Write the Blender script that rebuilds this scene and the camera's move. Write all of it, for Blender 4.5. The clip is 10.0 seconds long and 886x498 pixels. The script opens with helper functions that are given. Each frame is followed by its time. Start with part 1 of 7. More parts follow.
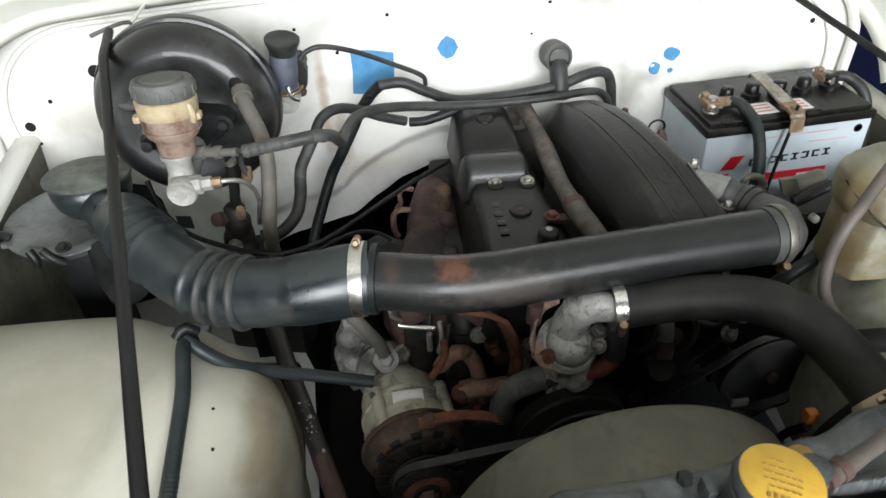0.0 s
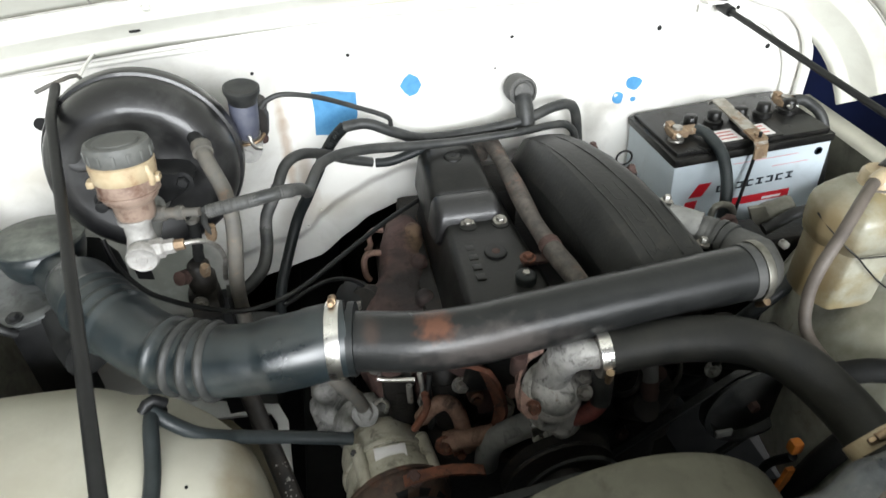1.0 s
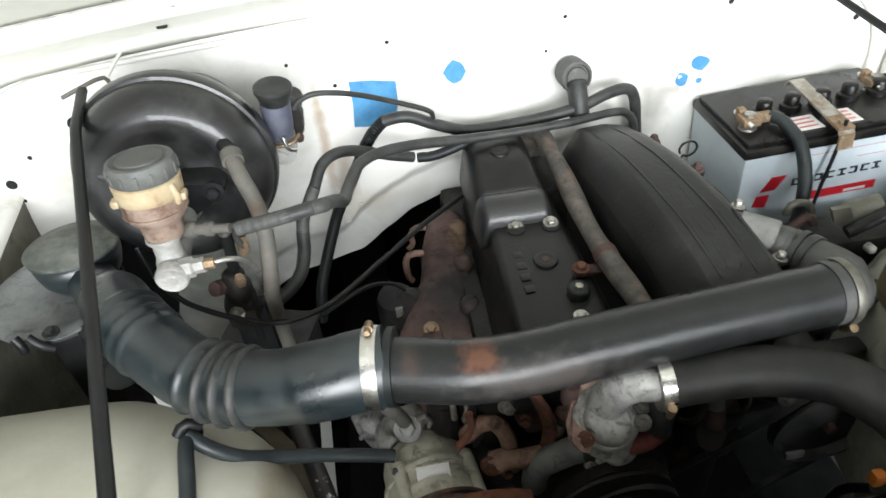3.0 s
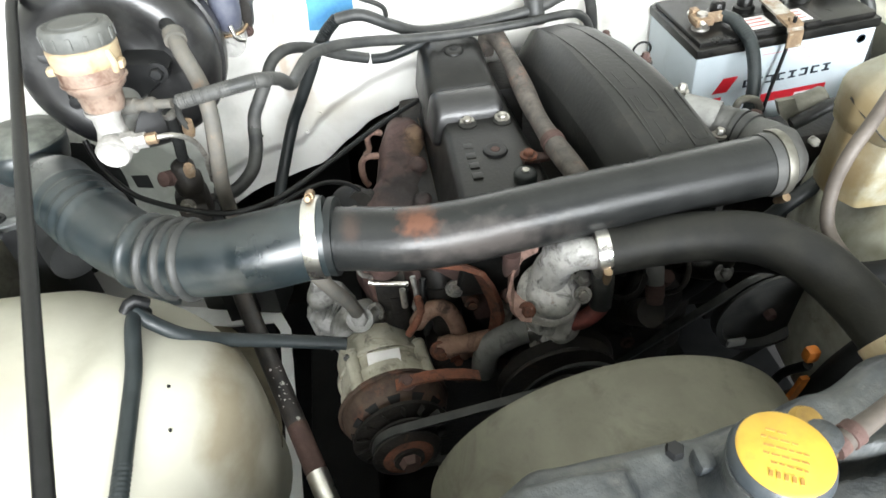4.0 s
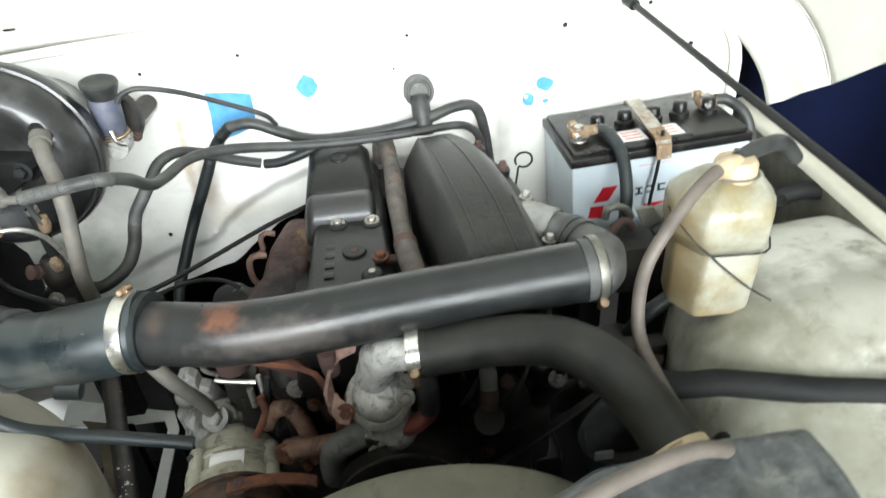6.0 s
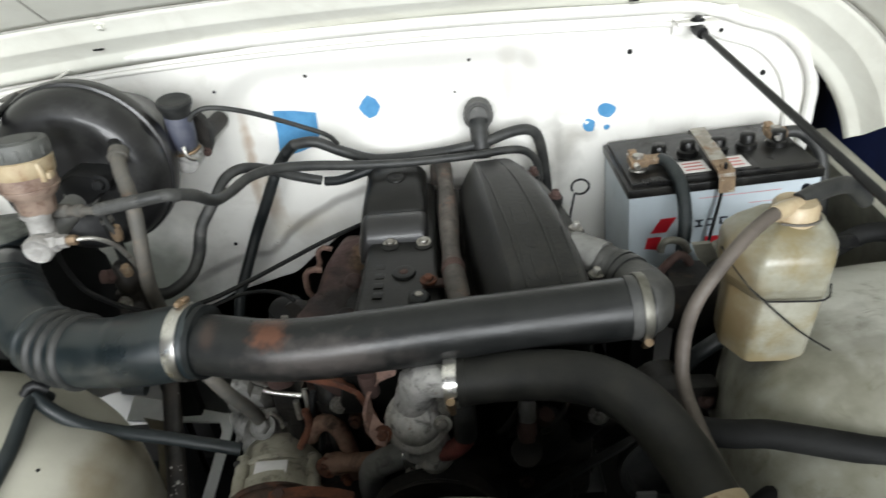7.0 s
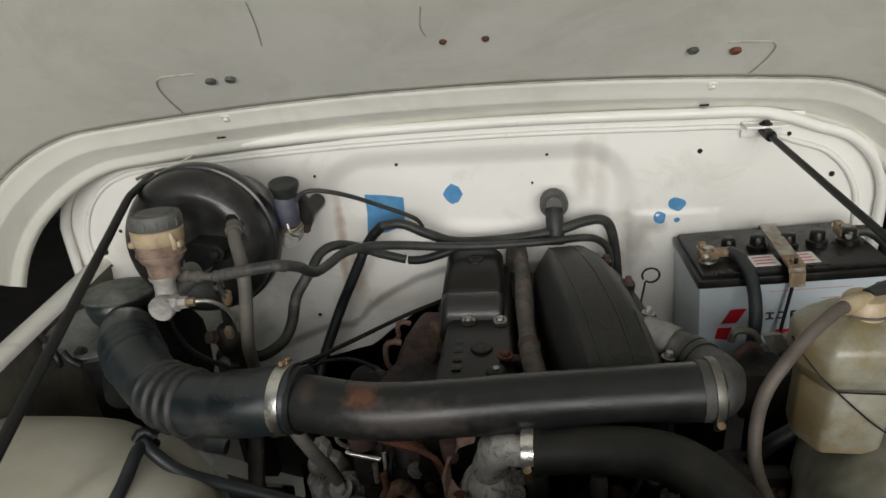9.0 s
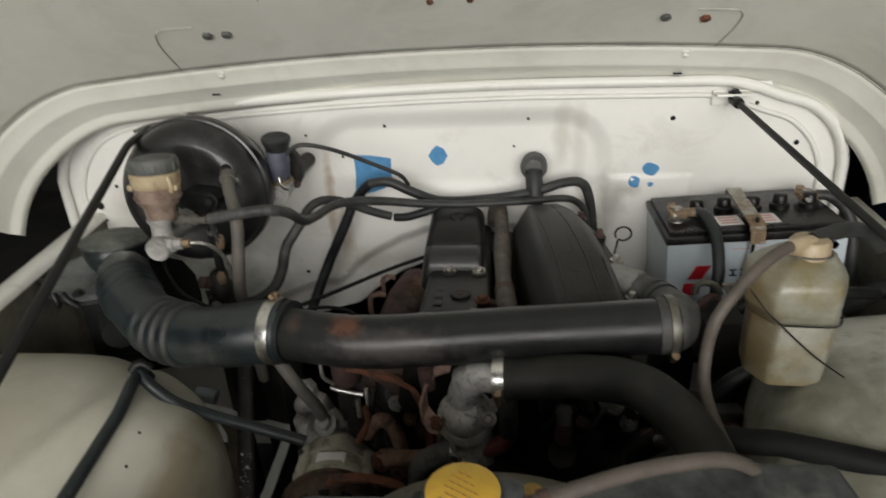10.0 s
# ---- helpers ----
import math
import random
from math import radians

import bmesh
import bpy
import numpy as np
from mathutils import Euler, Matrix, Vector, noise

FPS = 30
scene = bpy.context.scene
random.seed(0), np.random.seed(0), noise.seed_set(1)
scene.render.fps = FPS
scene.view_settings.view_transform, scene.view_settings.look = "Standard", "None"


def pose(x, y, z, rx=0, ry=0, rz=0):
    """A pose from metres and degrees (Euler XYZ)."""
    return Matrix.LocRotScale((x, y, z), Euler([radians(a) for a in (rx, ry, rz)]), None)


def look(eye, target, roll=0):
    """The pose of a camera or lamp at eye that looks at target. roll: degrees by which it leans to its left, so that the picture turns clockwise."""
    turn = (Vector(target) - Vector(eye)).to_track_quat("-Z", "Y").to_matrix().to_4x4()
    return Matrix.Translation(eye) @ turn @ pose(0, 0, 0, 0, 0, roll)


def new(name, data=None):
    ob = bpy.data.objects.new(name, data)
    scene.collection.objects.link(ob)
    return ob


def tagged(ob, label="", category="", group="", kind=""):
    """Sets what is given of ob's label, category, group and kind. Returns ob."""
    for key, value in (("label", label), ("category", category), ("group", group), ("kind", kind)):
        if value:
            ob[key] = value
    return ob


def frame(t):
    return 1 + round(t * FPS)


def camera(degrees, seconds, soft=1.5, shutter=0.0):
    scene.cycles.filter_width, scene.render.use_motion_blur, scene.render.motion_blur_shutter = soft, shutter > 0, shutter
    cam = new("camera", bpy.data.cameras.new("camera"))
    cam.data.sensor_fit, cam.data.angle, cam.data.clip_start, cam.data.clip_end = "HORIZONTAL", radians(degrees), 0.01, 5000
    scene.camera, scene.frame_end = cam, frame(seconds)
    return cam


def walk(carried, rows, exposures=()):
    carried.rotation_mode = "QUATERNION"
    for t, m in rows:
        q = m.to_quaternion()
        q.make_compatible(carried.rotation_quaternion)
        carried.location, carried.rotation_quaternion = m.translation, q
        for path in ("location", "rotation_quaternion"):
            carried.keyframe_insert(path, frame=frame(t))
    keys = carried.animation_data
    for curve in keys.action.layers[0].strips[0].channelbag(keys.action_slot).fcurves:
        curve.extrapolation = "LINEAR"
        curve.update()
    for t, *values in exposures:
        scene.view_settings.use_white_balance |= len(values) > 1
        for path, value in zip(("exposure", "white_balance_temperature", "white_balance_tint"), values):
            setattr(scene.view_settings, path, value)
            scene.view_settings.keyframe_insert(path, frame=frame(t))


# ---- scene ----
cam = camera(69.0, 10.0, shutter=0.5)
PATH = [
    (0, (0.0029, -0.0912, 1.4684), (0.1680, 1.4961, 0.2629), -1.47),
    (0.5, (-0.0151, -0.0914, 1.4648), (0.1897, 1.4736, 0.2364), -1.83),
    (1, (-0.0062, -0.0459, 1.4905), (0.2791, 1.5467, 0.3148), -1.81),
    (1.5, (0.0009, -0.0203, 1.4967), (0.2661, 1.5342, 0.2665), -2.26),
    (2, (-0.0056, 0.0364, 1.5050), (0.2102, 1.5716, 0.2414), -1.10),
    (2.2, (-0.0191, 0.0501, 1.5161), (0.1162, 1.5757, 0.2299), -3.41),
    (3.3, (0.0304, 0.0106, 1.4913), (0.1542, 1.5513, 0.2220), -5.58),
    (3.5, (0.0377, -0.0152, 1.4719), (0.1535, 1.5097, 0.1830), -5.24),
    (4, (0.0398, -0.0383, 1.4352), (0.1942, 1.4310, 0.0871), -4.62),
    (4.5, (0.0408, -0.0411, 1.4059), (0.2085, 1.4407, 0.0731), -3.26),
    (5, (0.0658, -0.0399, 1.4052), (0.3059, 1.4602, 0.1044), -4.54),
    (5.5, (0.1359, -0.0723, 1.3966), (0.3075, 1.4965, 0.1681), -7.44),
    (5.7, (0.1924, -0.0751, 1.4054), (0.3659, 1.5491, 0.2514), -5.77),
    (6.8, (0.2748, -0.0680, 1.4376), (0.2486, 1.6398, 0.3970), -4.56),
    (7, (0.2680, -0.0697, 1.4380), (0.1876, 1.6332, 0.3922), -5.22),
    (7.5, (0.2433, -0.0913, 1.4422), (0.0329, 1.6167, 0.4231), -5.22),
    (8, (0.2354, -0.1070, 1.4479), (-0.0042, 1.6223, 0.4721), -3.62),
    (8.5, (0.2371, -0.1187, 1.4559), (-0.0216, 1.6357, 0.5312), -4.26),
    (9, (0.2439, -0.1313, 1.4638), (-0.0040, 1.6845, 0.6629), -4.92),
    (9.5, (0.2557, -0.1807, 1.4547), (-0.0593, 1.6370, 0.6823), -5.67),
    (10, (0.2601, -0.1999, 1.4336), (0.0417, 1.6056, 0.6016), -3.37),
]
walk(cam, [(t, look(eye, target, roll)) for t, eye, target, roll in PATH],
     exposures=[(0.0, -0.2, 6500, 10), (0.5, 0.25, 6500, 10), (1.0, 0.1, 6500, 10), (1.5, -0.05, 6500, 10), (2.0, 0.14, 6500, 10), (2.2, 0.14, 6500, 10), (3.5, 0.2, 6500, 9), (4.0, 0.98, 6500, 9), (4.5, 0.68, 6500, 9), (5.5, 0.85, 6450, 6), (5.7, 0.85, 6450, 6), (6.8, -0.27, 6500, 9), (7.5, -0.44, 6600, 10), (8.0, -0.70, 6700, 10), (8.5, -0.82, 6850, 11), (9.0, -1.33, 7000, 12), (10.0, -1.28, 7050, 12)])

# ---- light ----
world = bpy.data.worlds.new("daylight")
scene.world = world
world.use_nodes = True
wn = world.node_tree
sky = wn.nodes.new("ShaderNodeTexSky")
sky.sky_type = "NISHITA"
sky.sun_disc = False
sky.sun_elevation, sky.sun_rotation = radians(50), radians(200)
wn.nodes["Background"].inputs["Strength"].default_value = 0.07
wn.links.new(sky.outputs["Color"], wn.nodes["Background"].inputs["Color"])

sun_data = bpy.data.lights.new("sun", "SUN")
sun_data.energy, sun_data.angle, sun_data.color = 2.5, radians(0.5), (1.0, 0.95, 0.88)
sun = new("sun", sun_data)
sun.matrix_basis = look((-3, -8, 10), (0, 0, 0))

# daylight that falls through the open garage door in front of the car
door_data = bpy.data.lights.new("door_daylight", "AREA")
door_data.shape, door_data.size, door_data.size_y = "RECTANGLE", 3.4, 1.7
door_data.energy, door_data.color = 380.0, (0.95, 0.98, 1.0)
door_light = new("door_daylight", door_data)
door_light.matrix_basis = look((0.35, -3.2, 2.05), (0.1, 1.0, 1.1))


# ---- materials ----
def material(name, c1, c2=None, rough=0.5, metal=0.0, scale=14.0, grain=220.0, bump=0.15, spots=None, spot_scale=9.0,
             spot_from=0.62, spot_to=0.72, spec=0.5, coat=0.0, trans=0.0, rough2=None, low=0.38, high=0.66):
    """A worn surface: two tones mixed by a broad noise, a fine grain in relief, and sparse spots of a third tone."""
    m = bpy.data.materials.new(name)
    m.use_nodes = True
    nt = m.node_tree
    b = nt.nodes["Principled BSDF"]
    tc = nt.nodes.new("ShaderNodeTexCoord")

    def noise_node(s, detail, rough_=0.6):
        n = nt.nodes.new("ShaderNodeTexNoise")
        n.inputs["Scale"].default_value, n.inputs["Detail"].default_value, n.inputs["Roughness"].default_value = s, detail, rough_
        nt.links.new(tc.outputs["Object"], n.inputs["Vector"])
        return n

    def ramp(src, a, z):
        r = nt.nodes.new("ShaderNodeMapRange")
        r.inputs["From Min"].default_value, r.inputs["From Max"].default_value = a, z
        nt.links.new(src, r.inputs["Value"])
        return r.outputs["Result"]

    def mix(f, a, z):
        x = nt.nodes.new("ShaderNodeMix")
        x.data_type = "RGBA"
        nt.links.new(f, x.inputs["Factor"])
        for v, slot in ((a, x.inputs["A"]), (z, x.inputs["B"])):
            if isinstance(v, tuple):
                slot.default_value = (*v, 1)
            else:
                nt.links.new(v, slot)
        return x.outputs["Result"]

    c2 = c2 or tuple(0.75 * v for v in c1)
    broad, fine = noise_node(scale, 6.0, 0.65), noise_node(grain, 3.0)
    tone = mix(ramp(broad.outputs["Fac"], low, high), c1, c2)
    if spots:
        tone = mix(ramp(noise_node(spot_scale, 8.0, 0.7).outputs["Fac"], spot_from, spot_to), tone, spots)
    nt.links.new(tone, b.inputs["Base Color"])
    r2 = rough2 if rough2 is not None else min(1.0, rough + 0.15)
    rr = nt.nodes.new("ShaderNodeMapRange")
    rr.inputs["From Min"].default_value, rr.inputs["From Max"].default_value = 0.3, 0.7
    rr.inputs["To Min"].default_value, rr.inputs["To Max"].default_value = rough, r2
    nt.links.new(broad.outputs["Fac"], rr.inputs["Value"])
    nt.links.new(rr.outputs["Result"], b.inputs["Roughness"])
    b.inputs["Metallic"].default_value = metal
    b.inputs["Specular IOR Level"].default_value = spec
    b.inputs["Coat Weight"].default_value = coat
    b.inputs["Transmission Weight"].default_value = trans
    if bump:
        k = nt.nodes.new("ShaderNodeBump")
        k.inputs["Strength"].default_value, k.inputs["Distance"].default_value = bump, 0.002
        nt.links.new(fine.outputs["Fac"], k.inputs["Height"])
        nt.links.new(k.outputs["Normal"], b.inputs["Normal"])
    return m


WHITE = material("white_body_paint", (0.80, 0.79, 0.75), (0.74, 0.73, 0.68), 0.35, scale=5, grain=120, bump=0.05, coat=0.25, spots=(0.52, 0.49, 0.42), spot_scale=16, spot_from=0.68, spot_to=0.82)
HOODPAINT = material("dull_white_underside_paint", (0.76, 0.76, 0.69), (0.68, 0.68, 0.61), 0.5, scale=4, grain=150, bump=0.08, spots=(0.30, 0.25, 0.19), spot_scale=60, spot_from=0.74, spot_to=0.78)
CREAM = material("dusty_cream_paint", (0.550, 0.537, 0.455), (0.465, 0.452, 0.375), 0.42, scale=6, grain=160, bump=0.08, spots=(0.30, 0.26, 0.17), spot_scale=22, spot_from=0.70, spot_to=0.80)
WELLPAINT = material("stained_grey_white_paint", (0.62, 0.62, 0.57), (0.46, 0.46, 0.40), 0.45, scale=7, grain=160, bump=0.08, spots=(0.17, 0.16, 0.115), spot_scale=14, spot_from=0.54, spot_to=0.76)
BLUEPAINT = material("blue_masking_paint", (0.07, 0.27, 0.50), (0.05, 0.21, 0.42), 0.5, scale=60)
RUBBER = material("black_rubber", (0.0065, 0.0085, 0.009), (0.016, 0.0185, 0.019), 0.40, scale=20, grain=400, bump=0.12, spec=0.35, rough2=0.62)
ELBOW = material("blue_black_rubber", (0.0055, 0.0100, 0.0118), (0.0135, 0.0205, 0.0230), 0.24, scale=16, grain=300, bump=0.08, spec=0.8, rough2=0.48, spots=(0.045, 0.046, 0.043), spot_scale=14, spot_from=0.52, spot_to=0.80)
HOSE = material("dusty_grey_rubber_hose", (0.017, 0.0185, 0.0185), (0.044, 0.0445, 0.042), 0.42, scale=30, grain=350, bump=0.2, spec=0.4)
COVER = material("dusty_black_cast_cover", (0.0068, 0.0069, 0.0066), (0.0135, 0.0136, 0.0126), 0.28, scale=12, grain=260, bump=0.18, rough2=0.5, spec=0.3, spots=(0.028, 0.026, 0.022), spot_scale=30, spot_from=0.58, spot_to=0.8)
DUCT = material("brushed_dusty_black_plastic", (0.010, 0.0104, 0.0100), (0.021, 0.0212, 0.0198), 0.36, scale=10, grain=180, bump=0.2, spec=0.28, spots=(0.04, 0.036, 0.030), spot_scale=24, spot_from=0.56, spot_to=0.8)
# pale spots of the gloss black steel paint in blotchy reflections
BOOSTER = material("gloss_black_steel", (0.006, 0.006, 0.0065), (0.013, 0.013, 0.0135), 0.24, scale=9, grain=200, bump=0.06, spots=(0.05, 0.05, 0.048), spot_scale=9, spot_from=0.56, spot_to=0.76, coat=0.25, rough2=0.5)
GREASE = material("greasy_dark_iron", (0.007, 0.0065, 0.006), (0.024, 0.021, 0.018), 0.45, scale=25, grain=160, bump=0.5, spec=0.3, spots=(0.055, 0.034, 0.022), spot_scale=35, spot_from=0.60, spot_to=0.72)
BLACK = material("black_painted_steel", (0.005, 0.0053, 0.0057), (0.012, 0.0124, 0.0128), 0.4, scale=30, grain=200, bump=0.1, spec=0.35)
CAST = material("oxidised_grey_casting", (0.56, 0.55, 0.53), (0.33, 0.325, 0.305), 0.5, 0.25, scale=38, grain=130, bump=0.9, spots=(0.20, 0.12, 0.07), spot_scale=45, spot_from=0.60, spot_to=0.72)
ALTCAST = material("dusty_beige_alternator_casting", (0.50, 0.48, 0.39), (0.36, 0.34, 0.27), 0.6, 0.2, scale=25, grain=180, bump=0.4, spots=(0.16, 0.13, 0.09), spot_scale=40, spot_from=0.6, spot_to=0.72)
DULLCAST = material("dull_pale_casting", (0.42, 0.41, 0.39), (0.27, 0.26, 0.245), 0.55, 0.25, scale=60, grain=180, bump=0.5, spots=(0.20, 0.15, 0.11), spot_scale=50, spot_from=0.60, spot_to=0.72)
ZINC = material("bright_zinc_band", (0.71, 0.70, 0.67), (0.58, 0.56, 0.52), 0.22, 1.0, scale=50, grain=300, bump=0.05)
STEEL = material("dull_steel", (0.45, 0.44, 0.41), (0.30, 0.28, 0.25), 0.4, 0.9, scale=60, grain=300, bump=0.15)
BRASS = material("yellow_zinc_and_brass", (0.34, 0.25, 0.16), (0.20, 0.14, 0.09), 0.38, 0.9, scale=120, grain=400, bump=0.25)
COPPER = material("corroded_copper_clamp", (0.34, 0.245, 0.155), (0.22, 0.155, 0.105), 0.55, 0.6, scale=90, grain=300, bump=0.4, spots=(0.55, 0.52, 0.42), spot_scale=80, spot_from=0.6, spot_to=0.7)
RUST = material("orange_rust", (0.17, 0.060, 0.031), (0.095, 0.042, 0.028), 0.85, scale=50, grain=260, bump=0.6, spots=(0.24, 0.15, 0.10), spot_scale=55, spot_from=0.60, spot_to=0.74)
BROWN = material("rusty_brown_iron", (0.080, 0.045, 0.038), (0.048, 0.029, 0.025), 0.75, 0.1, scale=22, grain=220, bump=0.5, spots=(0.14, 0.085, 0.06), spot_scale=30, spot_from=0.6, spot_to=0.74)
BREATHER = material("grimy_brown_pipe", (0.050, 0.044, 0.039), (0.115, 0.100, 0.086), 0.6, scale=55, grain=250, bump=0.3, spots=(0.15, 0.085, 0.062), spot_scale=32, spot_from=0.55, spot_to=0.68)
SHROUD = material("dusty_olive_plastic", (0.155, 0.15, 0.115), (0.115, 0.11, 0.083), 0.6, scale=10, grain=200, bump=0.12, spots=(0.075, 0.07, 0.052), spot_scale=18, spot_from=0.62, spot_to=0.74)
RADIATOR = material("dusty_black_radiator_paint", (0.019, 0.023, 0.027), (0.082, 0.087, 0.085), 0.27, scale=34, grain=200, bump=0.5, spots=(0.15, 0.148, 0.135), spot_scale=30, spot_from=0.56, spot_to=0.78, rough2=0.7)
TANKDUST = material("grey_blue_dusty_rim", (0.035, 0.043, 0.050), (0.075, 0.085, 0.092), 0.28, scale=30, grain=240, bump=0.15)
YELLOW = material("yellow_cap_enamel", (0.66, 0.41, 0.045), (0.54, 0.315, 0.035), 0.38, scale=30, grain=300, bump=0.03, spots=(0.52, 0.29, 0.04), spot_scale=70, spot_from=0.54, spot_to=0.72)
INK = material("faded_red_brown_ink", (0.42, 0.23, 0.045), rough=0.6, bump=0)
CASE = material("silver_white_battery_plastic", (0.48, 0.54, 0.58), (0.43, 0.49, 0.53), 0.35, scale=8, grain=300, bump=0.03)
LID = material("black_battery_plastic", (0.005, 0.005, 0.005), (0.012, 0.0118, 0.011), 0.24, scale=24, grain=300, bump=0.05, spec=0.32, rough2=0.42)
RED = material("red_print", (0.55, 0.012, 0.025), (0.48, 0.01, 0.02), 0.4, bump=0)
PRINT = material("dark_blue_black_print", (0.012, 0.018, 0.028), rough=0.4, bump=0)
STICKER = material("white_sticker", (0.72, 0.71, 0.69), (0.66, 0.63, 0.62), 0.45, scale=80, bump=0.02)
PINK = material("pink_print", (0.60, 0.22, 0.22), rough=0.5, bump=0)
AMBER = material("aged_amber_reservoir_plastic", (0.30, 0.225, 0.180), (0.20, 0.140, 0.110), 0.3, scale=34, grain=200, bump=0.08, spots=(0.10, 0.048, 0.032), spot_scale=34, spot_from=0.5, spot_to=0.66)
CREAMPLASTIC = material("yellowed_cream_plastic", (0.46, 0.38, 0.25), (0.36, 0.27, 0.165), 0.35, scale=40, bump=0.08, spots=(0.25, 0.15, 0.085), spot_scale=40, spot_from=0.58, spot_to=0.70)
CAPGREY = material("dusty_grey_black_cap", (0.060, 0.063, 0.060), (0.12, 0.122, 0.114), 0.5, scale=24, grain=200, bump=0.1)
BLUEPLASTIC = material("faded_blue_plastic", (0.050, 0.056, 0.088), (0.095, 0.100, 0.125), 0.4, scale=40, bump=0.05)
BOTTLE = material("yellowed_translucent_bottle", (0.295, 0.288, 0.230), (0.195, 0.185, 0.135), 0.3, scale=13, grain=120, bump=0.12, spots=(0.20, 0.165, 0.085), spot_scale=14, spot_from=0.50, spot_to=0.66, low=0.42, high=0.60)
TUBE = material("brown_grey_rubber_tube", (0.105, 0.088, 0.074), (0.068, 0.056, 0.047), 0.55, scale=30, grain=250, bump=0.15)
REDHOSE = material("faded_red_hose", (0.20, 0.045, 0.035), (0.12, 0.035, 0.03), 0.6, scale=40, bump=0.2)
ORANGE = material("orange_plastic", (0.55, 0.17, 0.02), (0.36, 0.11, 0.02), 0.5, scale=40, bump=0.1)
CONCRETE = material("grey_concrete", (0.20, 0.19, 0.18), (0.14, 0.135, 0.13), 0.8, scale=3, grain=60, bump=0.3)
PLASTER = material("grimy_dark_wall", (0.03, 0.029, 0.028), (0.018, 0.0175, 0.017), 0.85, scale=2, grain=40, bump=0.3)
TARP = material("navy_blue_tarpaulin", (0.012, 0.02, 0.075), (0.009, 0.014, 0.05), 0.5, scale=5, grain=80, bump=0.3)
HOLE = material("unlit_hole", (0.01, 0.01, 0.01), rough=0.9, bump=0)


def stained(m, blots):
    """Lays stains and painted shade of their own shape on a material: centre, size, colour, softness, noise scale,
    strength.
    """
    nt = m.node_tree
    b = nt.nodes["Principled BSDF"]
    tone = b.inputs["Base Color"].links[0].from_socket
    tc = next(n for n in nt.nodes if n.type == "TEX_COORD")
    for centre, size, colour, edge_, scale, strength in blots:
        mp = nt.nodes.new("ShaderNodeMapping")
        mp.vector_type = "TEXTURE"
        mp.inputs["Location"].default_value, mp.inputs["Scale"].default_value = centre, size
        nz = nt.nodes.new("ShaderNodeTexNoise")
        nz.inputs["Scale"].default_value, nz.inputs["Detail"].default_value = scale, 7.0
        nt.links.new(tc.outputs["Object"], nz.inputs["Vector"])
        nt.links.new(tc.outputs["Object"], mp.inputs["Vector"])
        ln = nt.nodes.new("ShaderNodeVectorMath")
        ln.operation = "LENGTH"
        nt.links.new(mp.outputs["Vector"], ln.inputs[0])
        add = nt.nodes.new("ShaderNodeMath")
        add.operation = "MULTIPLY_ADD"
        nt.links.new(nz.outputs["Fac"], add.inputs[0])
        add.inputs[1].default_value = 2.0
        nt.links.new(ln.outputs["Value"], add.inputs[2])
        rng = nt.nodes.new("ShaderNodeMapRange")
        rng.inputs["From Min"].default_value, rng.inputs["From Max"].default_value = 2.0 + edge_, 2.0 - edge_
        rng.inputs["To Max"].default_value = strength
        nt.links.new(add.outputs["Value"], rng.inputs["Value"])
        mx = nt.nodes.new("ShaderNodeMix")
        mx.data_type = "RGBA"
        nt.links.new(rng.outputs["Result"], mx.inputs["Factor"])
        nt.links.new(tone, mx.inputs["A"])
        mx.inputs["B"].default_value = (*colour, 1)
        tone = mx.outputs["Result"]
    nt.links.new(tone, b.inputs["Base Color"])
    return m


def grimy(m, colour, scale, low, high, strength, rough=0.9):
    """Lays patchy dirt over a material: it dulls the gloss where it lies."""
    nt = m.node_tree
    b = nt.nodes["Principled BSDF"]
    tc = next(n for n in nt.nodes if n.type == "TEX_COORD")
    nz = nt.nodes.new("ShaderNodeTexNoise")
    nz.inputs["Scale"].default_value, nz.inputs["Detail"].default_value, nz.inputs["Roughness"].default_value = scale, 9.0, 0.68
    nz.inputs["Distortion"].default_value = 0.6
    nt.links.new(tc.outputs["Object"], nz.inputs["Vector"])
    rng = nt.nodes.new("ShaderNodeMapRange")
    rng.inputs["From Min"].default_value, rng.inputs["From Max"].default_value, rng.inputs["To Max"].default_value = low, high, strength
    nt.links.new(nz.outputs["Fac"], rng.inputs["Value"])
    for slot, data in (("Base Color", "RGBA"), ("Roughness", "FLOAT")):
        mx = nt.nodes.new("ShaderNodeMix")
        mx.data_type = data
        nt.links.new(rng.outputs["Result"], mx.inputs["Factor"])
        k = 6 if data == "RGBA" else 2
        nt.links.new(b.inputs[slot].links[0].from_socket, mx.inputs[k])
        mx.inputs[k + 1].default_value = (*colour, 1) if data == "RGBA" else rough
        nt.links.new(mx.outputs[2 if data == "RGBA" else 0], b.inputs[slot])
    return m


PIPE = stained(material("scuffed_black_pipe_paint", (0.0080, 0.0090, 0.0092), (0.0175, 0.0182, 0.0178), 0.25, scale=14, grain=240, bump=0.16, rough2=0.46, spec=0.36,
                        spots=(0.06, 0.048, 0.042), spot_scale=34, spot_from=0.66, spot_to=0.76),
               [((0.125, 0.402, 1.032), (0.060, 0.04, 0.015), (0.080, 0.070, 0.065), 0.55, 70, 0.75),
                ((0.068, 0.415, 1.054), (0.015, 0.03, 0.008), (0.12, 0.050, 0.029), 0.55, 110, 0.8),
                ((0.004, 0.42, 1.050), (0.007, 0.03, 0.010), (0.06, 0.038, 0.03), 0.6, 80, 0.5)])
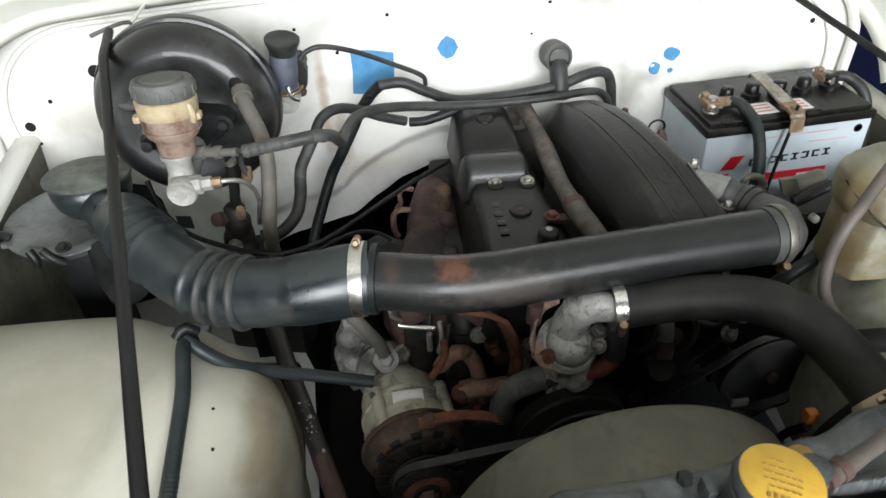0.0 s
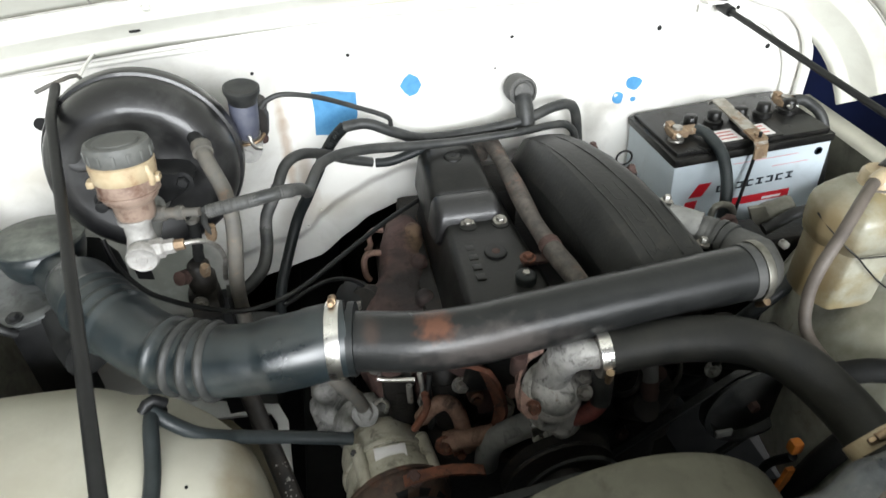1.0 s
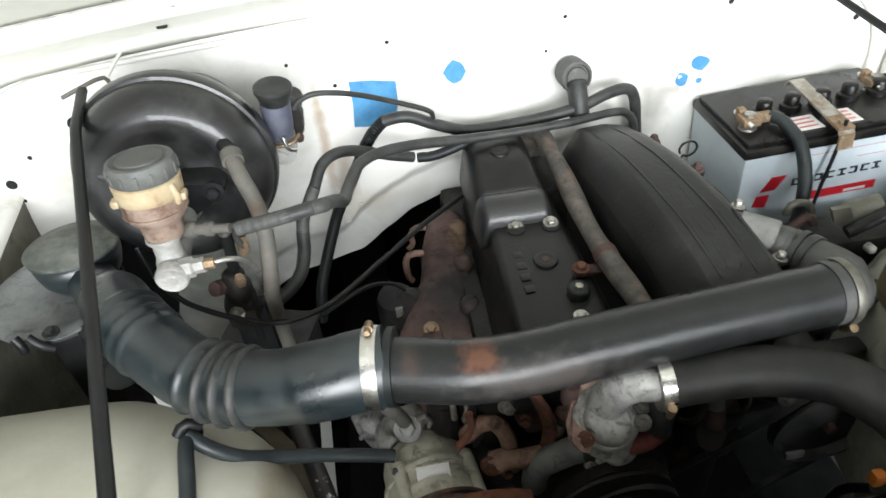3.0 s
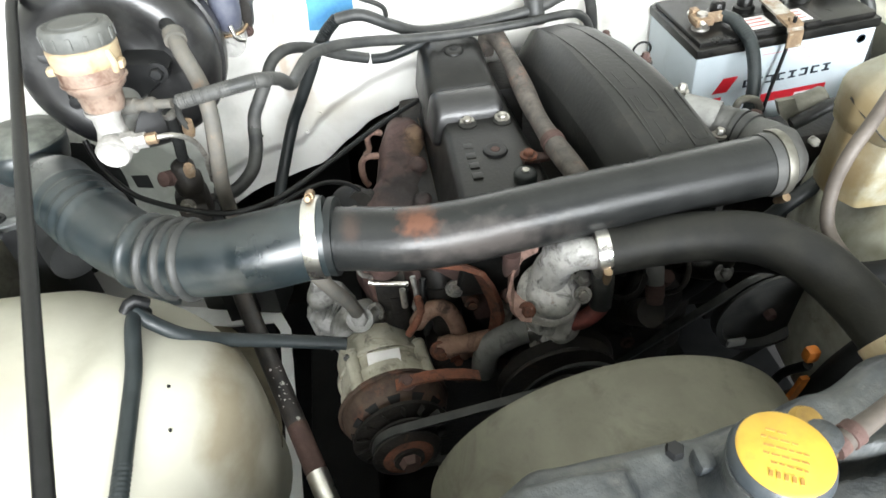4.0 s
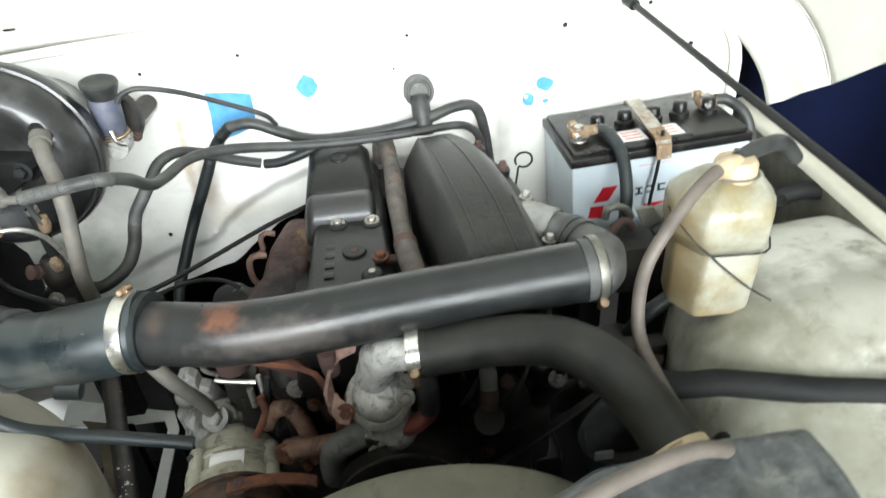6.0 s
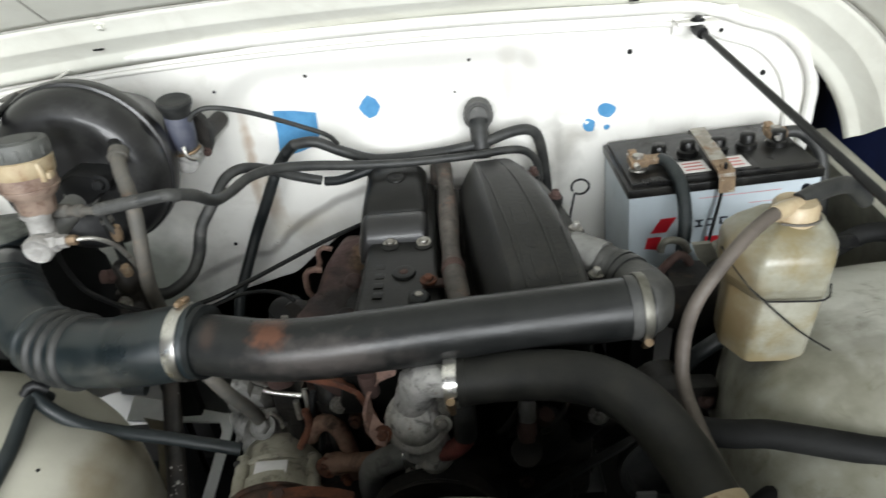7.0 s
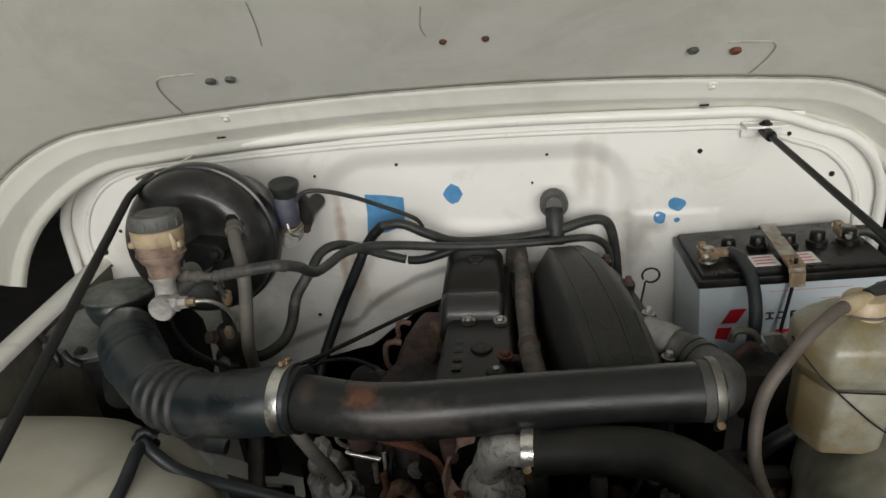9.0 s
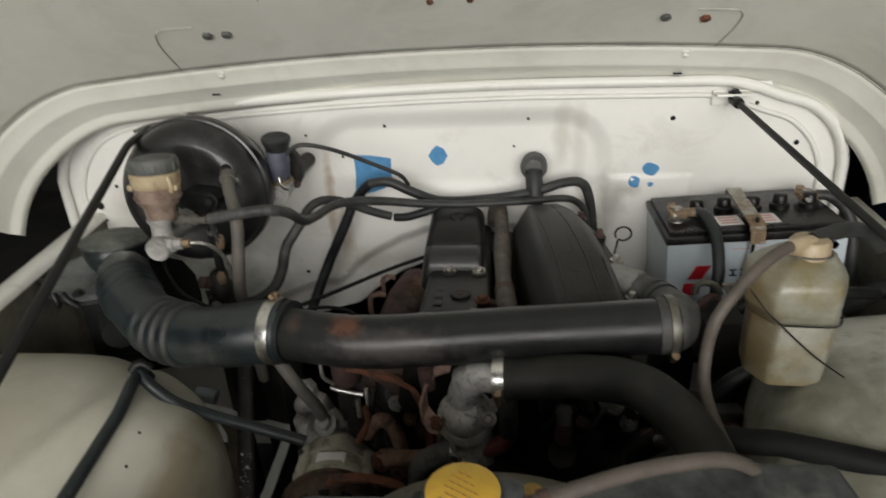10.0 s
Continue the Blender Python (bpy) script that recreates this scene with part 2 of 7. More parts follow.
FIREPAINT = stained(material("white_firewall_paint", (0.80, 0.79, 0.75), (0.75, 0.74, 0.70), 0.32, scale=5, grain=120, bump=0.05, spots=(0.55, 0.51, 0.43), spot_scale=18, spot_from=0.70, spot_to=0.84),
                    [((0.425, 0.90, 1.005), (0.026, 0.2, 0.040), (0.34, 0.33, 0.30), 0.7, 30, 0.75),
                     ((0.455, 0.90, 1.035), (0.020, 0.2, 0.012), (0.42, 0.40, 0.36), 0.6, 40, 0.7),
                     ((-0.083, 0.90, 1.015), (0.007, 0.2, 0.070), (0.36, 0.24, 0.14), 0.6, 40, 0.7),
                     ((-0.060, 0.90, 0.955), (0.012, 0.2, 0.045), (0.40, 0.30, 0.20), 0.6, 40, 0.6),
                     ((0.345, 0.90, 1.13), (0.012, 0.2, 0.045), (0.52, 0.49, 0.43), 0.7, 30, 0.6),
                     ((0.375, 0.90, 1.12), (0.010, 0.2, 0.060), (0.55, 0.52, 0.47), 0.7, 30, 0.5),
                     ((-0.02, 0.90, 0.90), (0.06, 0.2, 0.020), (0.45, 0.41, 0.33), 0.8, 25, 0.6),
                     ((-0.45, 0.90, 1.02), (0.06, 0.2, 0.030), (0.40, 0.37, 0.30), 0.8, 25, 0.6),
                     # green-grey grime, darkened further to paint in the shade below the servo
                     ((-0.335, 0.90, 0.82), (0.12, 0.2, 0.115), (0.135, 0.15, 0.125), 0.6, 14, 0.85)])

COPPERPIPE = material("orange_brown_corroded_pipe", (0.31, 0.195, 0.14), (0.19, 0.105, 0.07), 0.65, 0.15, scale=40, grain=250, bump=0.5, spots=(0.27, 0.19, 0.13), spot_scale=60, spot_from=0.58, spot_to=0.72)
GREYHOSE = material("stained_grey_rubber", (0.085, 0.083, 0.075), (0.13, 0.115, 0.095), 0.6, scale=40, grain=250, bump=0.3, spots=(0.20, 0.13, 0.09), spot_scale=40, spot_from=0.60, spot_to=0.72)
CASTDULL = material("dull_grey_sheet_steel", (0.22, 0.22, 0.21), (0.15, 0.15, 0.145), 0.5, scale=20, bump=0.15)
OCHRE = material("dirty_ochre_paint", (0.36, 0.22, 0.04), (0.22, 0.13, 0.04), 0.6, scale=80, bump=0.2)
MANIFOLD = stained(material("mauve_brown_cast_iron", (0.115, 0.066, 0.058), (0.075, 0.044, 0.040), 0.6, 0.1, scale=24, grain=200, bump=0.5, spots=(0.17, 0.105, 0.065), spot_scale=26, spot_from=0.60, spot_to=0.74),
                   [((0.070, 0.675, 0.90), (0.045, 0.055, 0.06), (0.022, 0.018, 0.019), 0.5, 30, 0.95), ((0.098, 0.775, 0.91), (0.014, 0.03, 0.03), (0.20, 0.13, 0.075), 0.5, 50, 0.8)])
LIDDUST = material("olive_dusted_lid", (0.050, 0.056, 0.050), (0.155, 0.163, 0.142), 0.6, scale=22, grain=180, bump=0.25, spots=(0.055, 0.058, 0.05), spot_scale=24, spot_from=0.5, spot_to=0.68)
CHALK = material("chalky_aluminium", (0.62, 0.60, 0.57), (0.42, 0.40, 0.37), 0.6, 0.2, scale=70, grain=200, bump=0.6, spots=(0.24, 0.17, 0.13), spot_scale=70, spot_from=0.60, spot_to=0.72)
TAN = material("dull_tan_steel", (0.30, 0.19, 0.15), (0.20, 0.12, 0.10), 0.55, 0.3, scale=80, bump=0.3)
# first two blots: brown stain, deepened as painted shade on the left face
BOTTLE = stained(BOTTLE, [((0.520, 0.460, 1.065), (0.020, 0.040, 0.055), (0.17, 0.125, 0.06), 0.6, 34, 0.75), ((0.526, 0.462, 1.000), (0.022, 0.04, 0.060), (0.14, 0.098, 0.045), 0.6, 34, 0.8), ((0.560, 0.430, 0.965), (0.04, 0.03, 0.006), (0.26, 0.20, 0.10), 0.8, 60, 0.7)])
ALTRUST = material("rust_stained_beige_casting", (0.080, 0.052, 0.036), (0.036, 0.022, 0.016), 0.65, 0.15, scale=32, grain=180, bump=0.5, spots=(0.15, 0.058, 0.032), spot_scale=30, spot_from=0.52, spot_to=0.68)
DUSTHOSE = material("pale_dusty_rubber", (0.036, 0.037, 0.036), (0.085, 0.084, 0.079), 0.55, scale=26, grain=300, bump=0.2, spots=(0.20, 0.195, 0.18), spot_scale=26, spot_from=0.60, spot_to=0.76)
PLATE = material("pale_grey_primer", (0.80, 0.81, 0.81), (0.70, 0.71, 0.71), 0.5, scale=20, bump=0.1)
SHAFTPAINT = material("flecked_black_shaft_paint", (0.012, 0.012, 0.012), (0.040, 0.032, 0.028), 0.4, scale=26, grain=250, bump=0.3, spots=(0.42, 0.41, 0.38), spot_scale=60, spot_from=0.63, spot_to=0.66)
UNDERSEAL = material("dark_stained_underseal", (0.150, 0.145, 0.112), (0.075, 0.072, 0.056), 0.7, scale=8, grain=120, bump=0.3)
CLAMPDULL = material("dull_yellowed_zinc", (0.20, 0.195, 0.17), (0.13, 0.125, 0.105), 0.42, 0.8, scale=50, grain=300, bump=0.1)
LOOM = material("teal_grey_dusty_rubber", (0.011, 0.016, 0.0175), (0.027, 0.034, 0.036), 0.42, scale=24, grain=300, bump=0.15)
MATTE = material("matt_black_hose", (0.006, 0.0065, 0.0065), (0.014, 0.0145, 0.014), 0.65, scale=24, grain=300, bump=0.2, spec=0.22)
TOPHOSE = material("olive_dusted_black_hose", (0.0085, 0.0088, 0.008), (0.024, 0.0235, 0.0195), 0.5, scale=12, grain=300, bump=0.15, spec=0.35, low=0.42, high=0.62)
DISHSTEEL = material("pale_dull_sheet_steel", (0.19, 0.20, 0.20), (0.11, 0.115, 0.115), 0.36, 0.4, scale=18, bump=0.15, spots=(0.10, 0.10, 0.095), spot_scale=20, spot_from=0.6, spot_to=0.72)
SLEEVE = material("chalky_pale_rubber", (0.20, 0.20, 0.19), (0.13, 0.13, 0.122), 0.6, scale=30, grain=260, bump=0.25, spots=(0.07, 0.07, 0.066), spot_scale=26, spot_from=0.58, spot_to=0.74)
FLANGEPAINT = material("dirty_olive_paint", (0.13, 0.112, 0.068), (0.075, 0.064, 0.040), 0.6, scale=20, grain=160, bump=0.2)
PUMPCAST = material("grimy_grey_casting", (0.32, 0.315, 0.30), (0.16, 0.158, 0.148), 0.6, 0.2, scale=45, grain=140, bump=0.8, spots=(0.05, 0.045, 0.04), spot_scale=50, spot_from=0.55, spot_to=0.7)
STRAPSTEEL = material("weathered_strap_steel", (0.42, 0.40, 0.36), (0.26, 0.24, 0.20), 0.5, 0.5, scale=50, grain=300, bump=0.3, spots=(0.24, 0.15, 0.085), spot_scale=40, spot_from=0.52, spot_to=0.66)
FLOORGREY = material("oil_stained_floor", (0.06, 0.058, 0.055), (0.035, 0.034, 0.033), 0.7, scale=3, grain=60, bump=0.3)
GLOSS = material("gloss_black_cover_paint", (0.012, 0.012, 0.013), (0.018, 0.018, 0.018), 0.34, scale=30, grain=200, bump=0.2, coat=0.15, spec=0.6, rough2=0.5)
SEAM = material("dirty_pressed_seam", (0.30, 0.29, 0.26), (0.48, 0.47, 0.43), 0.6, scale=40, bump=0.1)

SOOT = (0.020, 0.016, 0.013)
for m, scale, low, high, strength in ((CAST, 55, 0.52, 0.66, 0.75), (CHALK, 70, 0.54, 0.66, 0.7), (COPPERPIPE, 48, 0.50, 0.64, 0.75), (RUST, 60, 0.50, 0.64, 0.7), (ALTCAST, 42, 0.54, 0.68, 0.65), (TAN, 80, 0.52, 0.64, 0.6),
                                      (REDHOSE, 45, 0.50, 0.66, 0.7), (BREATHER, 40, 0.52, 0.66, 0.6), (MANIFOLD, 36, 0.50, 0.64, 0.6), (SLEEVE, 50, 0.54, 0.68, 0.6), (STEEL, 90, 0.54, 0.66, 0.6), (DISHSTEEL, 30, 0.54, 0.68, 0.6)):
    grimy(m, SOOT, scale, low, high, strength)
grimy(HOODPAINT, (0.40, 0.37, 0.31), 5.5, 0.50, 0.72, 0.35, 0.6)
grimy(HOODPAINT, (0.10, 0.075, 0.055), 75, 0.735, 0.765, 0.8)
grimy(FIREPAINT, (0.44, 0.42, 0.36), 9, 0.56, 0.76, 0.40, 0.6)
grimy(WHITE, (0.42, 0.39, 0.32), 14, 0.58, 0.74, 0.45, 0.6)
grimy(CREAM, (0.36, 0.34, 0.27), 8, 0.50, 0.72, 0.35, 0.6)
grimy(SHROUD, (0.060, 0.056, 0.040), 16, 0.52, 0.68, 0.55)
grimy(BOTTLE, (0.16, 0.125, 0.062), 26, 0.55, 0.72, 0.55, 0.5)
grimy(CASE, (0.30, 0.33, 0.34), 16, 0.56, 0.74, 0.5, 0.55)
grimy(LID, (0.055, 0.050, 0.042), 30, 0.52, 0.72, 0.45)
grimy(ELBOW, (0.042, 0.043, 0.040), 22, 0.54, 0.74, 0.45, 0.7)
grimy(HOSE, (0.085, 0.083, 0.076), 26, 0.55, 0.72, 0.45, 0.8)
grimy(RUBBER, (0.050, 0.049, 0.045), 26, 0.56, 0.72, 0.45, 0.8)
grimy(BOOSTER, (0.062, 0.064, 0.064), 10, 0.52, 0.74, 0.50, 0.6)
grimy(RADIATOR, (0.20, 0.195, 0.175), 22, 0.56, 0.70, 0.5)
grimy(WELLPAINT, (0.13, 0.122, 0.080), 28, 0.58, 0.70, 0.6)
grimy(UNDERSEAL, (0.040, 0.038, 0.030), 12, 0.50, 0.66, 0.7)

# ---- building helpers ----
BASE = {}


def thing(name, at, label, category, group="", kind=""):
    """An empty at the base of a thing, which parents its parts."""
    ob = new(name)
    ob.empty_display_size = 0.02
    ob.location = at
    BASE[ob] = Vector(at)
    return tagged(ob, label, category, group, kind)


def part(name, bm, mat, parent=None, label="", smooth=50):
    """One mesh object, drawn in world places, under a thing or a part."""
    bmesh.ops.recalc_face_normals(bm, faces=bm.faces[:])
    for f in bm.faces:
        f.smooth = smooth > 0
    if 0 < smooth < 180:
        for e in bm.edges:
            e.smooth = not (len(e.link_faces) == 2 and e.calc_face_angle(0) > radians(smooth))
    me = bpy.data.meshes.new(name)
    bm.to_mesh(me)
    bm.free()
    me.materials.append(mat)
    ob = new(name, me)
    if parent is not None:
        ob.parent = parent
        base = BASE[parent]
        ob.matrix_parent_inverse = Matrix.Translation(-base)
        BASE[ob] = Vector((0, 0, 0))
    if label:
        ob["label"] = label
    return ob


def setting(name, bm, mat, label, category, smooth=50):
    ob = part(name, bm, mat, None, "", smooth)
    BASE[ob] = Vector((0, 0, 0))
    return tagged(ob, label, category, "", "structure")


def spline(pts, step=0.006):
    """Points at even steps along a smooth curve through pts."""
    p = [Vector(q) for q in pts]
    p = [2 * p[0] - p[1]] + p + [2 * p[-1] - p[-2]]
    fine = []
    for i in range(1, len(p) - 2):
        a, b, c, d = p[i - 1:i + 3]
        n = max(2, int((c - b).length / (step * 0.5)))
        for k in range(n):
            t = k / n
            fine.append(0.5 * ((2 * b) + (c - a) * t + (2 * a - 5 * b + 4 * c - d) * t * t + (3 * b - a - 3 * c + d) * t ** 3))
    fine.append(p[-2].copy())
    out, run = [fine[0]], 0.0
    for a, b in zip(fine, fine[1:]):
        run += (b - a).length
        if run >= step:
            out.append(b)
            run = 0.0
    if (out[-1] - fine[-1]).length > step * 0.3:
        out.append(fine[-1])
    return out


def sweep(bm, pts, radius, n=12, step=0.006, caps=True):
    """A round bar or hose along a smooth curve; radius may follow the way run along it, in metres."""
    c = spline(pts, step)
    size = radius if callable(radius) else (lambda s, total: radius)
    total = sum((b - a).length for a, b in zip(c, c[1:]))
    up, run, rings = None, 0.0, []
    for i, p in enumerate(c):
        d = (c[min(i + 1, len(c) - 1)] - c[max(i - 1, 0)]).normalized()
        if up is None:
            up = d.orthogonal().normalized()
        up = (up - d * up.dot(d)).normalized()
        side = d.cross(up)
        if i:
            run += (p - c[i - 1]).length
        r = size(run, total)
        rings.append([bm.verts.new(p + r * (math.cos(2 * math.pi * k / n) * up + math.sin(2 * math.pi * k / n) * side)) for k in range(n)])
    for a, b in zip(rings, rings[1:]):
        for k in range(n):
            bm.faces.new((a[k], a[(k + 1) % n], b[(k + 1) % n], b[k]))
    if caps:
        bm.faces.new(rings[0][::-1])
        bm.faces.new(rings[-1])
    return bm


def rod(pts, radius, n=12, step=0.006):
    return sweep(bmesh.new(), pts, radius, n, step)


def ribbed(base, depth, pitch, a=0.0, z=9.0):
    """A radius for corrugated hose: ribs between the ways a and z."""
    return lambda s, total: base + (depth * math.sin(2 * math.pi * s / pitch) if a <= s <= z else 0.0)


def axis_to(at, toward):
    """A matrix whose z runs from at towards a point."""
    d = (Vector(toward) - Vector(at)).normalized()
    return Matrix.Translation(at) @ d.to_track_quat("Z", "Y").to_matrix().to_4x4()


def lathe(bm, profile, m, n=28):
    """A turned body: pairs of radius and height along the z of m."""
    rings = []
    for r, h in profile:
        if r < 1e-5:
            rings.append([bm.verts.new(m @ Vector((0, 0, h)))])
        else:
            rings.append([bm.verts.new(m @ Vector((r * math.cos(2 * math.pi * k / n), r * math.sin(2 * math.pi * k / n), h))) for k in range(n)])
    for a, b in zip(rings, rings[1:]):
        for k in range(n):
            q = [a[k % len(a)], a[(k + 1) % len(a)], b[(k + 1) % len(b)], b[k % len(b)]]
            q = list(dict.fromkeys(q))
            if len(q) > 2:
                bm.faces.new(q)
    for ring in (rings[0], rings[-1]):
        if len(ring) > 2:
            bm.faces.new(ring)
    return bm


def turned(profile, at, toward, n=28):
    return lathe(bmesh.new(), profile, axis_to(at, toward), n)


def box(bm, lo, hi, bevel=0.003, m=None, seg=2):
    """A box between two corners with rounded edges, added to bm."""
    q = bmesh.new()
    bmesh.ops.create_cube(q, size=1)
    lo, hi = Vector(lo), Vector(hi)
    for v in q.verts:
        v.co = Vector((lo[i] + (v.co[i] + 0.5) * (hi[i] - lo[i]) for i in range(3)))
    if bevel:
        bmesh.ops.bevel(q, geom=q.edges[:], offset=bevel, segments=seg, affect="EDGES", profile=0.6)
    if m is not None:
        q.transform(m)
    me = bpy.data.meshes.new("tmp")
    q.to_mesh(me)
    q.free()
    bm.from_mesh(me)
    bpy.data.meshes.remove(me)
    return bm


def block(lo, hi, bevel=0.003, m=None, seg=2):
    return box(bmesh.new(), lo, hi, bevel, m, seg)


def loft(sections, caps=True):
    """A skin over rings of equal counts of points."""
    bm = bmesh.new()
    rings = [[bm.verts.new(p) for p in ring] for ring in sections]
    n = len(rings[0])
    for a, b in zip(rings, rings[1:]):
        for k in range(n):
            bm.faces.new((a[k], a[(k + 1) % n], b[(k + 1) % n], b[k]))
    if caps:
        bm.faces.new(rings[0][::-1])
        bm.faces.new(rings[-1])
    return bm


def round_rect(cx, cz, w, h, r, n=6):
    """A closed ring of a rounded rectangle, as pairs."""
    out = []
    for sx, sz, a0 in ((1, 1, 0), (-1, 1, 90), (-1, -1, 180), (1, -1, 270)):
        for k in range(n + 1):
            a = radians(a0 + 90 * k / n)
            out.append((cx + sx * (w / 2 - r) + r * math.cos(a), cz + sz * (h / 2 - r) + r * math.sin(a)))
    return out


def sheet(fn, us, vs, thick=0.0, keep=None, way=(0, 0, 1)):
    """A sheet over a grid of parameters; with thickness it gets a back and rims."""
    bm = bmesh.new()
    rows = [[bm.verts.new(fn(u, v)) for v in vs] for u in us]
    for i in range(len(us) - 1):
        for j in range(len(vs) - 1):
            if keep is None or keep(0.5 * (us[i] + us[i + 1]), 0.5 * (vs[j] + vs[j + 1])):
                bm.faces.new((rows[i][j], rows[i + 1][j], rows[i + 1][j + 1], rows[i][j + 1]))
    loose = [v for v in bm.verts if not v.link_faces]
    bmesh.ops.delete(bm, geom=loose, context="VERTS")
    if thick:
        off = Vector(way) * thick
        ext = bmesh.ops.extrude_face_region(bm, geom=bm.faces[:])
        for g in ext["geom"]:
            if isinstance(g, bmesh.types.BMVert):
                g.co += off
    return bm


def strip(pts, wide, way, width, thick):
    """A flat bar along points: its width runs along way, its thickness across."""
    way = Vector(way).normalized()
    p = [Vector(q) for q in pts]
    rings = []
    for i, q in enumerate(p):
        d = (p[min(i + 1, len(p) - 1)] - p[max(i - 1, 0)]).normalized()
        n = d.cross(way).normalized()
        w = width * (wide[i] if wide else 1.0) / 2
        rings.append([q + way * w * a + n * thick / 2 * b for a, b in ((-1, -1), (1, -1), (1, 1), (-1, 1))])
    return loft(rings)


def steps(a, b, n):
    return [a + (b - a) * i / n for i in range(n + 1)]


def soft(x, a, b):
    t = min(1.0, max(0.0, (x - a) / (b - a)))
    return t * t * (3 - 2 * t)


def hexbolt(parent, at, toward, r=0.006, h=0.005, mat=None, washer=True, name="bolt", label=""):
    """A hexagon head on a washer."""
    bm = bmesh.new()
    m = axis_to(at, toward)
    if washer:
        lathe(bm, [(0, -0.002), (r * 1.6, -0.002), (r * 1.6, 0.0012), (0, 0.0012)], m, 18)
    lathe(bm, [(r, 0.001), (r, h * 0.8), (r * 0.8, h), (0, h)], m, 6)
    return part(name, bm, mat or STEEL, parent, label, 30)


def clamp(at, toward, r, width, screw_way, label, mat=None):
    """A worm-drive hose clamp: band, screw housing and screw."""
    c = thing("hose_clamp", at, label, "hose clamp", "hose clamps")
    m = axis_to(at, toward)
    w = width / 2
    part("band", lathe(bmesh.new(), [(r, -w), (r + 0.0012, -w), (r + 0.0016, -w * 0.6), (r + 0.0016, w * 0.6), (r + 0.0012, w), (r, w), (r, -w)], m, 40), mat or ZINC, c)
    d = Vector(screw_way).normalized()
    ax = (m.to_3x3() @ Vector((0, 0, 1))).normalized()
    d = (d - ax * d.dot(ax)).normalized()
    t = ax.cross(d)
    p = Vector(at) + d * (r + 0.004)
    part("screw_housing", rod([p - t * 0.007, p + t * 0.005], 0.0045, 10, 0.004), BRASS, c)
    part("screw", turned([(0.0036, -0.003), (0.0036, 0.003), (0.0028, 0.004), (0, 0.004)], p + t * 0.009, p + t * 0.02, 6), BRASS, c, "", 30)
    return c
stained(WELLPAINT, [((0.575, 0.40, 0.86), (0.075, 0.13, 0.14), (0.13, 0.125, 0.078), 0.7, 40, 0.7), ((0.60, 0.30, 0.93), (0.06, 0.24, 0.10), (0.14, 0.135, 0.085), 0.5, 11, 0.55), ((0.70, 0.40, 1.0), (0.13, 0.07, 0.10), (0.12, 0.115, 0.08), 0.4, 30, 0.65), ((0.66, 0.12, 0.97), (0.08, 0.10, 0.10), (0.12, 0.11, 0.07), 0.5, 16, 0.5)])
stained(CREAM, [((-0.185, 0.26, 0.89), (0.035, 0.16, 0.08), (0.41, 0.40, 0.335), 0.8, 14, 0.38), ((-0.158, 0.40, 0.84), (0.02, 0.10, 0.08), (0.25, 0.20, 0.12), 0.5, 22, 0.7), ((-0.36, 0.33, 0.96), (0.06, 0.08, 0.06), (0.42, 0.385, 0.30), 0.6, 26, 0.6)])

# ---- the garage and the ground ----
ground = setting("ground", sheet(lambda u, v: Vector((u, v, -0.02)), steps(-400, 400, 8), steps(-400, 400, 8)), CONCRETE, "pale concrete yard that runs on outside the garage", "ground", 0)
setting("floor", block((-3.2, -3.4, -0.12), (3.4, 4.2, 0.0), 0), FLOORGREY, "stained grey concrete garage floor", "floor", 0)
setting("wall_back", block((-3.4, 4.0, 0.0), (3.6, 4.2, 2.9), 0), PLASTER, "dark grimy back wall of the garage", "wall", 0)
setting("wall_left", block((-3.4, -3.4, 0.0), (-3.2, 4.0, 2.9), 0), PLASTER, "dark grimy side wall of the garage", "wall", 0)
setting("wall_right", block((3.4, -3.4, 0.0), (3.6, 4.0, 2.9), 0), PLASTER, "dark grimy side wall of the garage", "wall", 0)
setting("ceiling", block((-3.4, -3.4, 2.9), (3.6, 4.2, 3.05), 0), PLASTER, "dark garage ceiling", "ceiling", 0)


# a blue tarpaulin over a stack beside the car
def tarp_at(u, v):
    r = ((abs(u) / 0.75) ** 6 + (abs(v) / 0.8) ** 6) ** (1 / 6)
    h = 1.02 * (1 - soft(r, 0.80, 1.0)) + 0.02 * math.sin(9 * u + 3 * v) * (1 - r * 0.5)
    return Vector((2.35 + u * (1 + 0.05 * math.sin(7 * v)), 1.9 + v, max(0.004, h)))


setting("tarpaulin_cover", sheet(tarp_at, steps(-0.75, 0.75, 40), steps(-0.8, 0.8, 40), 0.004), TARP, "navy blue tarpaulin draped over a stack beside the car", "tarpaulin")

# ---- the car body round the engine ----
CX = 0.145


def fw_top(x):
    """The upper edge of the firewall, with its rounded corners."""
    top = 1.228 - 0.03 * ((x - 0.25) / 0.7) ** 2
    for edge, r in ((-0.602, 0.15), (0.812, 0.13)):
        d = abs(x - edge)
        if d < r:
            top = min(top, 1.195 - r + math.sqrt(max(0.0, r * r - (r - d) ** 2)))
    return top


def arch(x, lift=0.0):
    """The lower edge of the firewall over the gearbox opening."""
    k = [(-0.63, 0.50), (-0.40, 0.56), (-0.24, 0.735), (-0.157, 0.770), (-0.059, 0.797), (-0.002, 0.841), (0.041, 0.872), (0.108, 0.897),
         (0.25, 0.90), (0.36, 0.86), (0.44, 0.75), (0.60, 0.52), (0.83, 0.50)]
    for (a, za), (b, zb) in zip(k, k[1:]):
        if a <= x <= b:
            return za + (zb - za) * soft(x, a, b) * 0.35 + (zb - za) * 0.65 * (x - a) / (b - a) + lift
    return k[-1][1] + lift


